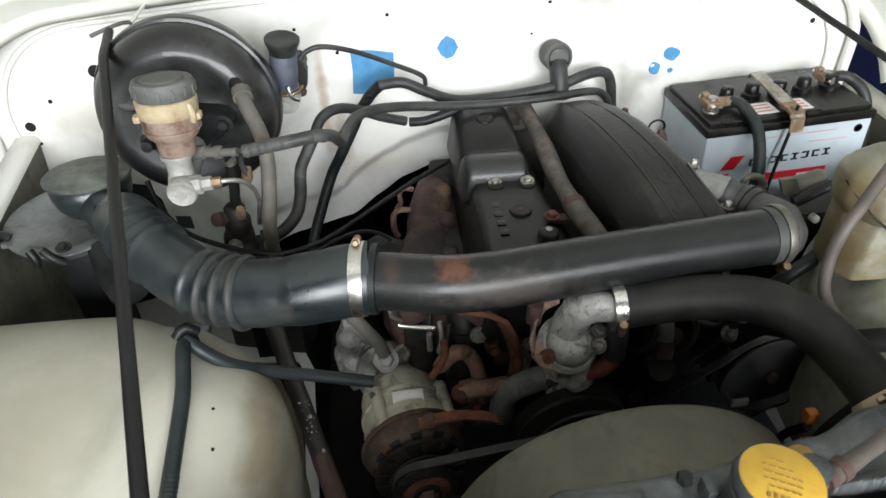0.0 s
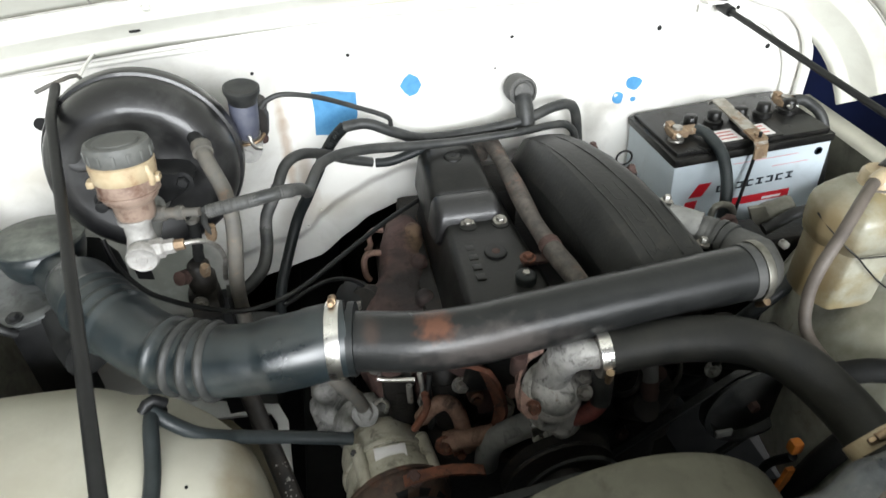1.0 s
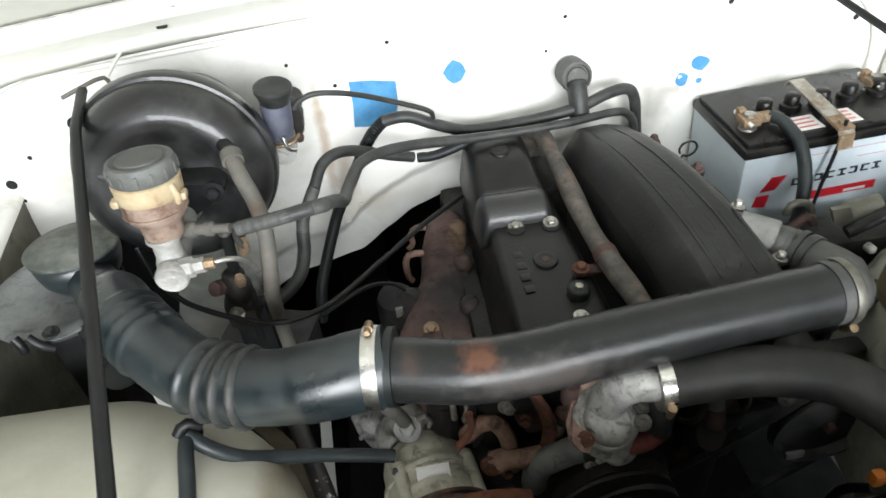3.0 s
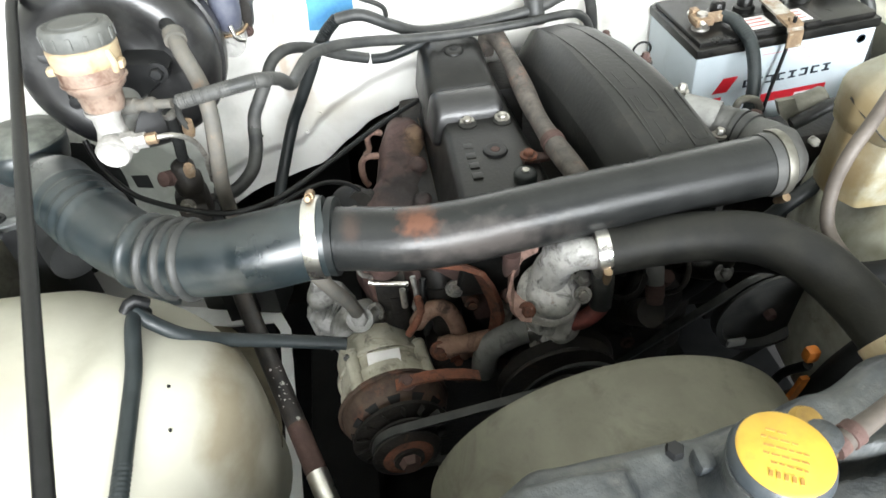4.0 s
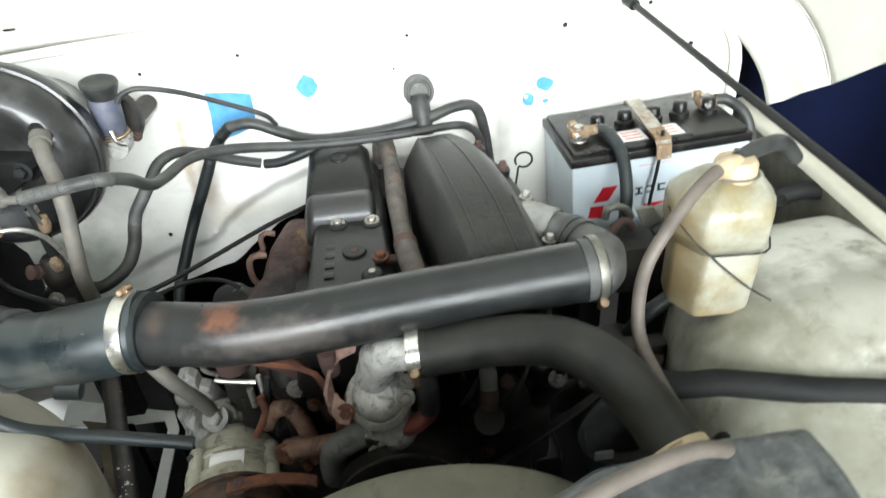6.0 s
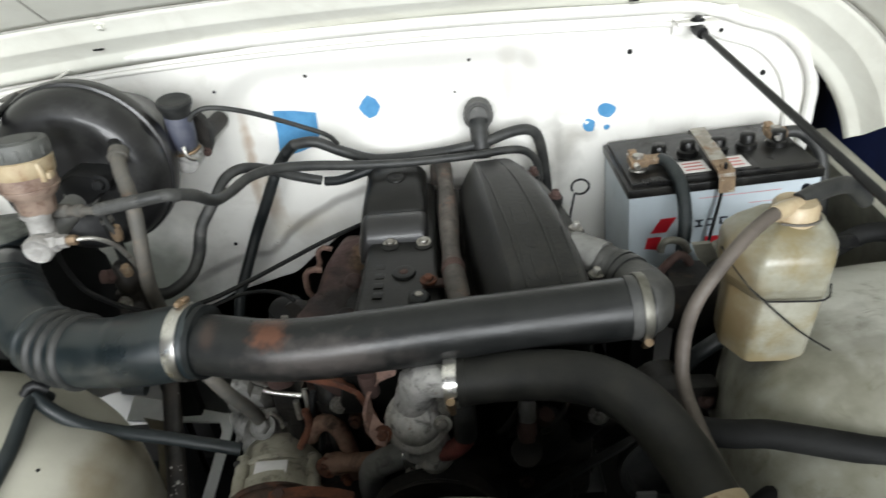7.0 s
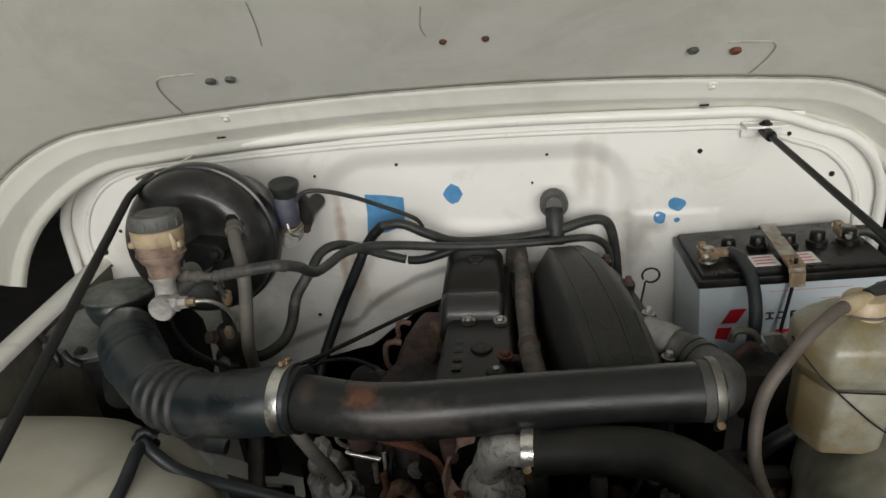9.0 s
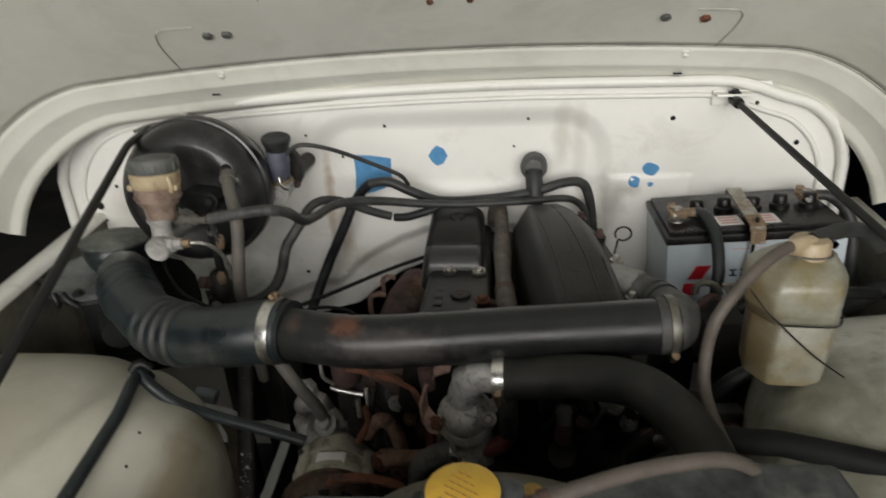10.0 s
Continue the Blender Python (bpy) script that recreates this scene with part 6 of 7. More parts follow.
part("pulley", turned([(0, 0.150), (0.030, 0.150), (0.041, 0.153), (0.041, 0.156), (0.031, 0.163), (0.041, 0.170), (0.041, 0.173), (0.034, 0.176), (0.018, 0.176), (0.018, 0.182), (0, 0.182)], A0, A1, 40), GREASE, alt, "dark greasy belt pulley")
part("pulley_face", turned([(0.012, 0.1762), (0.028, 0.1765), (0.030, 0.1775), (0.026, 0.1785), (0.013, 0.178)], A0, A1, 36), RUST, alt, "rusty pulley face")
part("pulley_nut", turned([(0.012, 0.180), (0.013, 0.183), (0.010, 0.192), (0, 0.192)], A0, A1, 6), BROWN, alt, "rusty nut", 30)
for k in range(14):
    a = 2 * math.pi * (k + 0.3) / 14
    m = AM @ Matrix.Rotation(a, 4, "Z") @ Matrix.Translation((0.050, 0, 0.147)) @ Matrix.Rotation(radians(25), 4, "X")
    part("fan_vane", block((-0.008, -0.0010, -0.002), (0.006, 0.0010, 0.006), 0.0005, m), GREASE, alt)
part("fan_disc", turned([(0.0, 0.142), (0.058, 0.142), (0.059, 0.147), (0.0, 0.148)], A0, A1, 40), GREASE, alt)
part("adjuster_arm", loft([[Vector((x, y, z + dz)) for dz, y in ((0, 0.402), (0, 0.416), (0.004, 0.416), (0.004, 0.402))] for x, z in ((0.020, 0.824), (0.040, 0.829), (0.06, 0.831), (0.08, 0.829), (0.100, 0.824), (0.118, 0.816))]), RUST, alt, "rusty adjuster arm")
part("rust_flange", turned([(0.066, 0), (0.069, 0.001), (0.069, 0.005), (0.066, 0.006), (0.066, 0)], AM @ Vector((0, 0, 0.103)), A1, 44), ALTRUST, alt, "rust-stained clamping flange")
hexbolt(alt, (0.034, 0.410, 0.828), (0.034, 0.36, 1.0), 0.0065, 0.007, BROWN)
for bx, by, bz in ((-0.035, 0.470, 0.815), (-0.030, 0.448, 0.810)):
    part("through_bolt", turned([(0.004, -0.004), (0.004, 0.003), (0, 0.003)], (bx, by, bz), (bx * 1.4, by - 0.1, bz + 0.08), 8), GREASE, alt)

pump = thing("vacuum_pump", (-0.03, 0.56, 0.72), "dull grey vacuum pump behind the alternator", "vacuum pump")
part("body", turned([(0, 0), (0.040, 0), (0.048, 0.006), (0.048, 0.030), (0.036, 0.042), (0, 0.042)], (-0.015, 0.572, 0.765), A1, 30), PUMPCAST, pump)
part("backing_plate", loft([[Vector((-0.056 + q * (x + 0.056), y, 0.775 + q * (z - 0.775))) for x, z in ((-0.088, 0.735), (-0.092, 0.77), (-0.083, 0.786), (-0.086, 0.80), (-0.076, 0.822), (-0.072, 0.838), (-0.058, 0.842), (-0.050, 0.832), (-0.048, 0.818), (-0.036, 0.812), (-0.022, 0.78), (-0.020, 0.72), (-0.034, 0.690), (-0.052, 0.684), (-0.060, 0.694), (-0.072, 0.690), (-0.080, 0.712))] for y, q in ((0.606, 1.0), (0.590, 1.0), (0.584, 0.90))]), PUMPCAST, pump, "", 30)
for x, y, z, r in ((-0.066, 0.584, 0.806, 0.017), (-0.062, 0.580, 0.770, 0.020), (-0.046, 0.578, 0.748, 0.016), (-0.074, 0.588, 0.742, 0.012)):
    part("boss", turned([(r * 1.15, -0.012), (r, 0.002), (r * 0.8, 0.007), (r * 0.45, 0.009), (0, 0.009)], (x, y, z), (x - 0.02, 0.40, z + 0.09), 14), PUMPCAST, pump)
for k in range(6):
    part("fin", rod([(-0.084 + 0.006 * k, 0.578, 0.738 + 0.004 * k), (-0.070 + 0.006 * k, 0.576, 0.775 + 0.002 * k), (-0.058 + 0.006 * k, 0.578, 0.806 - 0.002 * k)], 0.0030, 6), PUMPCAST, pump)
hexbolt(pump, (-0.014, 0.522, 0.822), (-0.03, 0.40, 0.98), 0.0105, 0.011, PUMPCAST)
part("banjo", turned([(0.016, -0.008), (0.017, -0.006), (0.017, 0.006), (0.016, 0.008), (0, 0.008)], (-0.016, 0.530, 0.812), (-0.03, 0.40, 0.98), 24), PUMPCAST, pump)
part("clip", rod([(0.012, 0.520, 0.822), (0.016, 0.512, 0.845), (0.008, 0.508, 0.862), (0.000, 0.512, 0.850)], 0.0026, 8), STEEL, pump, "bent steel spring clip")
part("hose", rod([(-0.016, 0.526, 0.830), (-0.022, 0.516, 0.862), (-0.036, 0.508, 0.895), (-0.055, 0.512, 0.925), (-0.075, 0.53, 0.94), (-0.09, 0.56, 0.94)], 0.0088, 14), GREYHOSE, pump, "grey rubber hose")

feed = thing("diesel_filter_lines", (0.04, 0.52, 0.86), "dark fittings and thin steel pipes under the intake pipe", "fuel lines")
part("drum", turned([(0.018, 0), (0.021, 0.003), (0.021, 0.048), (0.018, 0.052), (0, 0.052)], (0.026, 0.530, 0.895), (0.026, 0.525, 1.0), 24), BROWN, feed, "dark brown canister")
part("steel_bar", rod([(0.006, 0.512, 0.8955), (0.013, 0.510, 0.894), (0.052, 0.508, 0.8865)], 0.0030, 8), ZINC, feed, "bright steel bar")
part("body_block", block((0.012, 0.514, 0.835), (0.050, 0.545, 0.885), 0.005), GREASE, feed)
part("stud", rod([(0.044, 0.506, 0.880), (0.0445, 0.505, 0.852)], 0.0042, 10), STEEL, feed)
part("pipe", rod([(0.010, 0.515, 0.90), (-0.002, 0.51, 0.915), (-0.004, 0.515, 0.94)], 0.003, 8), STEEL, feed)
part("pipe", rod([(0.058, 0.505, 0.90), (0.060, 0.498, 0.875), (0.056, 0.50, 0.855), (0.06, 0.51, 0.83)], 0.0035, 8), STEEL, feed)
part("body", rod([(0.035, 0.53, 0.86), (0.035, 0.53, 0.80), (0.045, 0.52, 0.76)], 0.018, 16), GREASE, feed)
part("wire", rod([(0.070, 0.50, 0.90), (0.066, 0.49, 0.87), (0.072, 0.488, 0.84), (0.066, 0.492, 0.81)], 0.004, 8), BLACK, feed)


def belt(name, wheels, y, w, label):
    """A belt round two wheels given by centre and radius, in a plane across the car."""
    (ax, az, ar), (bx, bz, br) = wheels
    base = math.atan2(bz - az, bx - ax)
    off = math.acos((ar - br) / math.hypot(bx - ax, bz - az))
    ring = []
    for k in range(25):
        a = base + off + (2 * math.pi - 2 * off) * k / 24
        ring.append((ax + ar * math.cos(a), az + ar * math.sin(a), math.cos(a), math.sin(a)))
    for k in range(25):
        a = base - off + 2 * off * k / 24
        ring.append((bx + br * math.cos(a), bz + br * math.sin(a), math.cos(a), math.sin(a)))
    bm = bmesh.new()
    rows = [[bm.verts.new((x + nx * d, y + dy, z + nz * d)) for x, z, nx, nz in ring] for d, dy in ((0, -w * 0.35), (0.006, -w / 2), (0.006, w / 2), (0, w * 0.35))]
    n = len(ring)
    for i in range(4):
        for k in range(n):
            bm.faces.new((rows[i][k], rows[i][(k + 1) % n], rows[(i + 1) % 4][(k + 1) % n], rows[(i + 1) % 4][k]))
    b = thing(name, (ax, y, az - ar), label, "belt", "drive belts")
    part("band", bm, HOSE, b)
    return b


crank = thing("crank_pulley", (0.235, 0.38, 0.50), "dark greasy crankshaft pulley", "pulley")
part("wheel", turned([(0, 0), (0.070, 0), (0.078, 0.004), (0.070, 0.012), (0.078, 0.020), (0.070, 0.028), (0.078, 0.036), (0.05, 0.040), (0, 0.040)], (0.235, 0.40, 0.58), (0.235, 0, 0.58), 44), GREASE, crank)
water = thing("water_pump", (0.215, 0.38, 0.70), "dark greasy water pump and fan hub", "water pump")
part("pulley", turned([(0, 0), (0.056, 0), (0.072, 0.004), (0.062, 0.012), (0.072, 0.020), (0.072, 0.024), (0.03, 0.026), (0.03, 0.05), (0, 0.05)], (0.210, 0.418, 0.790), (0.225, 0, 0.770), 40), GREASE, water)
part("casting", turned([(0.07, 0), (0.062, 0.03), (0.03, 0.04), (0, 0.04)], (0.225, 0.44, 0.770), (0.225, 0, 0.770), 30), GREASE, water)
part("fan_hub", turned([(0.055, 0), (0.055, 0.04), (0.02, 0.05), (0, 0.05)], (0.225, 0.345, 0.770), (0.225, 0, 0.770), 30), CAST, water)
for k in range(7):
    a = 2 * math.pi * k / 7
    m = Matrix.Translation((0.225, 0.315, 0.770)) @ Matrix.Rotation(a, 4, "Y") @ Matrix.Rotation(radians(28), 4, "X")
    part("fan_blade", block((-0.022, -0.002, 0.05), (0.022, 0.002, 0.185), 0.0015, m), MATTE, water)
belt("fan_belt", ((0.225, 0.770, 0.060), (0.0215, 0.7645, 0.034)), 0.366, 0.011, "black rubber fan belt to the alternator")

steer = thing("power_steering_pump", (0.50, 0.47, 0.70), "black power steering pump with a ribbed pulley", "pump")
part("pulley", turned([(0.014, 0.0), (0.030, -0.002), (0.056, 0.0), (0.066, 0.003), (0.0705, 0.006), (0.0625, 0.012), (0.0705, 0.018), (0.0705, 0.022), (0.063, 0.023), (0.059, 0.012), (0.022, 0.010), (0.016, 0.016), (0, 0.016)], (0.499, 0.462, 0.799), (0.497, 0, 0.79), 48), HOSE, steer)
part("hub", turned([(0.016, 0.009), (0.015, 0.012), (0.010, 0.014), (0, 0.014)], (0.499, 0.462, 0.799), (0.497, 0, 0.79), 24), GREASE, steer, "grimy hub")
part("hub_nut", turned([(0.008, 0.017), (0.008, 0.024), (0.006, 0.026), (0, 0.026)], (0.499, 0.462, 0.799), (0.497, 0, 0.79), 6), BROWN, steer, "rusty nut", 30)
part("body", turned([(0, 0), (0.038, 0), (0.042, 0.01), (0.042, 0.08), (0.03, 0.09), (0, 0.09)], (0.505, 0.565, 0.822), (0.505, 0, 0.812), 30), GREASE, steer)
bm = block((0.44, 0.485, 0.845), (0.55, 0.51, 0.885), 0.006)
box(bm, (0.40, 0.49, 0.78), (0.46, 0.52, 0.87), 0.008)
part("bracket", bm, GREASE, steer, "greasy bracket")
part("upper_bracket", rod([(0.372, 0.50, 0.870), (0.378, 0.455, 0.895), (0.388, 0.424, 0.918), (0.398, 0.420, 0.942), (0.405, 0.424, 0.955)], lambda q, t: 0.013 - 0.004 * q / t, 14, 0.005), GREASE, steer, "greasy cast arm")
hexbolt(steer, (0.402, 0.411, 0.951), (0.402, 0.2, 1.05), 0.0050, 0.007, CHALK)
hexbolt(steer, (0.391, 0.411, 0.927), (0.391, 0.2, 1.0), 0.0065, 0.006, PUMPCAST)
hexbolt(steer, (0.469, 0.484, 0.866), (0.469, 0.2, 1.0), 0.006, 0.008, BROWN)
hexbolt(steer, (0.452, 0.488, 0.836), (0.452, 0.2, 0.95), 0.007, 0.008, STEEL)
hexbolt(steer, (0.535, 0.484, 0.865), (0.535, 0.2, 1.0), 0.006, 0.008, BROWN)
part("reservoir_hose", rod([(0.52, 0.54, 0.86), (0.54, 0.53, 0.90), (0.58, 0.54, 0.92), (0.62, 0.58, 0.90)], 0.010, 14), RUBBER, steer)
part("guard", block((0.450, 0.435, 0.752), (0.474, 0.440, 0.764), 0.001), CASTDULL, steer, "bright sheet metal tab")
belt("steering_belt", ((0.235, 0.580, 0.073), (0.499, 0.7985, 0.064)), 0.452, 0.011, "black rubber belt to the steering pump")
belt("steering_belt", ((0.235, 0.580, 0.073), (0.225, 0.770, 0.060)), 0.392, 0.011, "black rubber belt to the water pump")

fit_a = thing("fuel_injection_pump", (0.36, 0.50, 0.74), "greasy dark injection pump with pipe unions", "injection pump")
part("body", block((0.285, 0.465, 0.72), (0.405, 0.62, 0.90), 0.02), GREASE, fit_a)
part("head", turned([(0.035, 0), (0.035, 0.03), (0.02, 0.04), (0, 0.04)], (0.335, 0.47, 0.855), (0.335, 0.30, 0.90), 24), GREASE, fit_a)
part("plug_union", turned([(0.0085, -0.006), (0.0095, 0), (0.0105, 0.002), (0.0105, 0.014), (0.0090, 0.017)], (0.3165, 0.411, 0.903), (0.3185, 0.428, 0.937), 16), BROWN, fit_a, "rusty union")
part("cap", turned([(0.0090, 0.015), (0.0096, 0.017), (0.0096, 0.036), (0.0080, 0.039), (0, 0.039)], (0.3165, 0.411, 0.903), (0.3185, 0.428, 0.937), 20), CASTDULL, fit_a, "dull grey cap")
part("front_casting", rod([(0.312, 0.45, 0.84), (0.314, 0.428, 0.862), (0.316, 0.410, 0.880)], 0.017, 16), GREASE, fit_a)
for px, pz in ((0.290, 0.890), (0.340, 0.888)):
    part("pipe", rod([(px, 0.45, pz - 0.02), (px - 0.004, 0.418, pz + 0.012), (px + 0.004, 0.408, pz + 0.030), (px + 0.018, 0.425, pz + 0.036), (px + 0.03, 0.455, pz + 0.025)], 0.0032, 8), GREASE, fit_a)
part("union", turned([(0.011, 0), (0.011, 0.03), (0.008, 0.034), (0.008, 0.042), (0, 0.042)], (0.337, 0.458, 0.876), (0.345, 0.40, 0.955), 12), BROWN, fit_a, "rusty brown union")
part("union", turned([(0.010, 0), (0.010, 0.022), (0.007, 0.026), (0, 0.026)], (0.358, 0.500, 0.842), (0.350, 0.45, 0.93), 12), CASTDULL, fit_a, "dull grey union")
part("union", turned([(0.008, 0), (0.008, 0.014), (0.006, 0.018), (0, 0.018)], (0.396, 0.498, 0.826), (0.392, 0.44, 0.90), 6), CASTDULL, fit_a, "dull grey union", 30)
part("pipe", rod([(0.356, 0.485, 0.865), (0.372, 0.478, 0.878), (0.400, 0.482, 0.872), (0.424, 0.496, 0.846), (0.436, 0.51, 0.80)], 0.0035, 8), CASTDULL, fit_a, "thin grey pipe")
for k in range(4):
    part("pipe", rod([(0.30 + 0.022 * k, 0.475, 0.885), (0.298 + 0.022 * k, 0.455, 0.905), (0.29 + 0.02 * k, 0.47, 0.935), (0.275 + 0.012 * k, 0.50, 0.945)], 0.0036, 8), GREASE, fit_a)
for k in range(5):
    hexbolt(fit_a, (0.295 + 0.024 * k, 0.464, 0.76 + 0.022 * (k % 3)), (0.295 + 0.024 * k, 0, 0.80), 0.007, 0.008, GREASE)
part("lever", rod([(0.40, 0.47, 0.86), (0.425, 0.465, 0.875), (0.43, 0.46, 0.90)], 0.005, 8), BROWN, fit_a)

# ---- radiator and shroud ----
rad = thing("radiator", (0.24, 0.11, 0.45), "dusty black radiator with a ribbed top tank", "radiator")
part("core", block((-0.02, 0.045, 0.48), (0.52, 0.125, 1.02), 0.004), RADIATOR, rad)
TANK_EDGE = [(-0.04, 0.125), (0.02, 0.132), (0.07, 0.142), (0.11, 0.158), (0.20, 0.160), (0.25, 0.166), (0.30, 0.176), (0.366, 0.197), (0.42, 0.204), (0.53, 0.206)]


def tank_edge(x):
    for (a, ya), (b, yb) in zip(TANK_EDGE, TANK_EDGE[1:]):
        if x <= b:
            return ya + (yb - ya) * soft(x, a, b)
    return yb


def tank_at(x, s):
    """The upper tank: s runs from the front foot over the top to the rear foot."""
    ye, y0 = tank_edge(x), 0.018
    end = soft(x, -0.035, -0.005) * (1 - soft(x, 0.495, 0.525))
    if s <= 0 or s >= 1:
        return Vector((x, y0 if s <= 0 else ye, 0.98))
    y = y0 + (ye - y0) * s
    z = 1.030 + 0.042 * end
    z -= 0.016 * (1 - min(1.0, (ye - y) / 0.014)) ** 2 + 0.014 * (1 - min(1.0, (y - y0) / 0.012)) ** 2
    z += 0.009 * soft(x, 0.088, 0.094) * (1 - soft(x, 0.152, 0.161)) * soft(y, 0.050, 0.056) * (1 - soft(y, 0.136, 0.143))
    z += 0.0045 * soft(x, 0.285, 0.295) * (0.5 + 0.5 * math.cos(2 * math.pi * (x - 0.31) / 0.042)) ** 3 * soft(y, 0.132, 0.138) * (1 - soft(y, ye - 0.02, ye - 0.006))
    z -= 0.026 * soft(x, 0.255, 0.285) * soft(y, 0.110, 0.1135) * (1 - soft(y, 0.1225, 0.126))
    z += 0.0045 * soft(x, 0.20, 0.27) * (soft(y, 0.119, 0.126) - soft(y, 0.127, 0.136))
    z += 0.0012 * math.sin(61 * x + 3) * math.sin(83 * y) + 0.0008 * math.sin(140 * x) * math.sin(120 * y + 1)
    return Vector((x, y, z))


part("top_tank", sheet(tank_at, steps(-0.035, 0.525, 220), [0] + steps(0.002, 0.998, 90) + [1]), RADIATOR, rad, "", 70)
part("seam", block((-0.035, 0.012, 0.985), (0.525, 0.132, 1.000), 0.003), RADIATOR, rad)
part("filler_neck", turned([(0.038, -0.010), (0.031, 0.002), (0.024, 0.010), (0.024, 0.024), (0.026, 0.026), (0.026, 0.030)], (0.226, 0.112, 1.074), (0.226, 0.108, 1.3), 40), RADIATOR, rad)
part("overflow_nipple", rod([(0.250, 0.114, 1.090), (0.262, 0.118, 1.094), (0.280, 0.126, 1.098)], 0.0055, 12), BRASS, rad)
part("brass_boss", turned([(0.011, -0.008), (0.010, 0.004), (0.007, 0.008), (0, 0.008)], (0.272, 0.146, 1.078), (0.272, 0.14, 1.3), 18), OCHRE, rad, "ochre yellow boss")
part("inlet_neck", rod([(0.458, 0.120, 0.966), (0.457, 0.19, 0.970)], 0.0215, 24), RADIATOR, rad)
part("side_lug", turned([(0.006, -0.012), (0.006, 0.001), (0.005, 0.003), (0, 0.003)], (0.190, 0.146, 1.074), (0.182, 0.140, 1.3), 6), BLACK, rad, "dark hexagon plug", 30)
part("side_lug", block((0.196, 0.126, 1.062), (0.208, 0.142, 1.084), 0.005), RADIATOR, rad)
part("name_plate", block((0.222, 0.066, 1.0735), (0.245, 0.080, 1.0765), 0.001), OCHRE, rad, "small ochre tab")
CM = axis_to((0.226, 0.111, 1.100), (0.226, 0.106, 1.3))
cap = part("cap", lathe(bmesh.new(), [(0.0245, 0.006), (0.0268, 0.008), (0.0275, 0.012), (0.0262, 0.0165), (0.0245, 0.0185), (0.0, 0.018)], CM, 44), TANKDUST, rad, "dusty grey-blue filler cap with a yellow top")
part("disc", lathe(bmesh.new(), [(0.0243, 0.018), (0.0246, 0.0195), (0.023, 0.0208), (0, 0.0214)], CM, 44), YELLOW, cap, "yellow enamel disc")
RM = CM @ Matrix.Rotation(radians(-30), 4, "Z") @ Matrix.Diagonal((0.74, 0.74, 0.962, 1))
for k, (w, x0) in enumerate(((0.016, -0.006), (0.026, -0.004), (0.030, 0.0), (0.030, 0.0), (0.024, 0.002))):
    rnd = random.Random(k)
    x = x0 - w / 2
    while x < x0 + w / 2 - 0.002:
        n = rnd.uniform(0.003, 0.007)
        part("print_bar", block((x, 0.013 - 0.0065 * k, 0.0215), (min(x + n, x0 + w / 2), 0.0146 - 0.0065 * k, 0.0225), 0.0, RM), INK, cap)
        x += n + 0.0015
for k in range(5):
    part("print_bar", block((-0.011 + 0.0050 * k, -0.0235, 0.0214), (-0.0085 + 0.0050 * k, -0.0185, 0.0226), 0.0, RM), INK, cap)
for lx, ly in ((0.030, 0.009),):
    part("lug", lathe(bmesh.new(), [(0.010, -0.004), (0.010, 0.012), (0.007, 0.014), (0, 0.014)], CM @ Matrix.Translation((lx, ly, 0)), 20), RADIATOR, cap)

over = thing("overflow_tube", (0.28, 0.12, 1.09), "brown-grey rubber overflow tube across the radiator", "tube")
part("tube", rod([(0.268, 0.119, 1.098), (0.305, 0.133, 1.103), (0.352, 0.153, 1.102), (0.400, 0.170, 1.096), (0.425, 0.178, 1.085), (0.442, 0.190, 1.062), (0.452, 0.205, 1.02), (0.456, 0.23, 0.96), (0.46, 0.25, 0.90)], lambda q, t: 0.0056 + 0.0012 * (1 - soft(q, 0.0, 0.04)), 14), TUBE, over)

part("clip", turned([(0.0066, -0.004), (0.0080, -0.0035), (0.0080, 0.0035), (0.0066, 0.004)], (0.279, 0.1235, 1.0995), (0.305, 0.133, 1.103), 20), BROWN, over, "dull wire clip")
part("worn_end", rod([(0.2655, 0.118, 1.0975), (0.272, 0.1205, 1.0985)], 0.0070, 14), BROWN, over, "cracked darker end")

shroud = thing("fan_shroud", (0.245, 0.22, 0.55), "dusty olive-grey plastic fan shroud", "fan shroud")


def shroud_at(a, y):
    flare = soft(y, 0.30, 0.14)
    r = 0.197 + 0.05 * (1 - soft(y, 0.125, 0.22))
    return Vector((0.241 + 1.02 * r * math.cos(a), y, 0.759 + r * math.sin(a)))


sk = part("shell", sheet(shroud_at, steps(radians(-60), radians(240), 72), [0.128, 0.14, 0.16, 0.18, 0.20, 0.22, 0.26, 0.29, 0.298]), SHROUD, shroud)
part("lip", rod([Vector((0.241, 0.297, 0.759)).lerp(shroud_at(a, 0.297), 0.982) for a in steps(radians(-60), radians(240), 40)], 0.0018, 8, 0.01), SHROUD, shroud)
sk.modifiers.new("thickness", "SOLIDIFY").thickness = 0.004

# ---- battery ----
BM = Matrix.Translation((0.506, 0.737, 0.805)) @ Matrix.Rotation(radians(-3.2), 4, "Y")
bat = thing("car_battery", (0.64, 0.82, 0.805), "white-cased car battery with a black top and red print", "battery")
part("case", block((0.002, 0.002, 0.0), (0.266, 0.165, 0.200), 0.005, BM), CASE, bat)
lid = part("lid", box(block((0.0, 0.0, 0.198), (0.268, 0.167, 0.212), 0.003, BM), (0.006, 0.007, 0.210), (0.262, 0.160, 0.219), 0.003, BM), LID, bat, "glossy black lid")
part("raised_deck", block((0.072, 0.008, 0.217), (0.182, 0.058, 0.2215), 0.0015, BM), LID, lid)
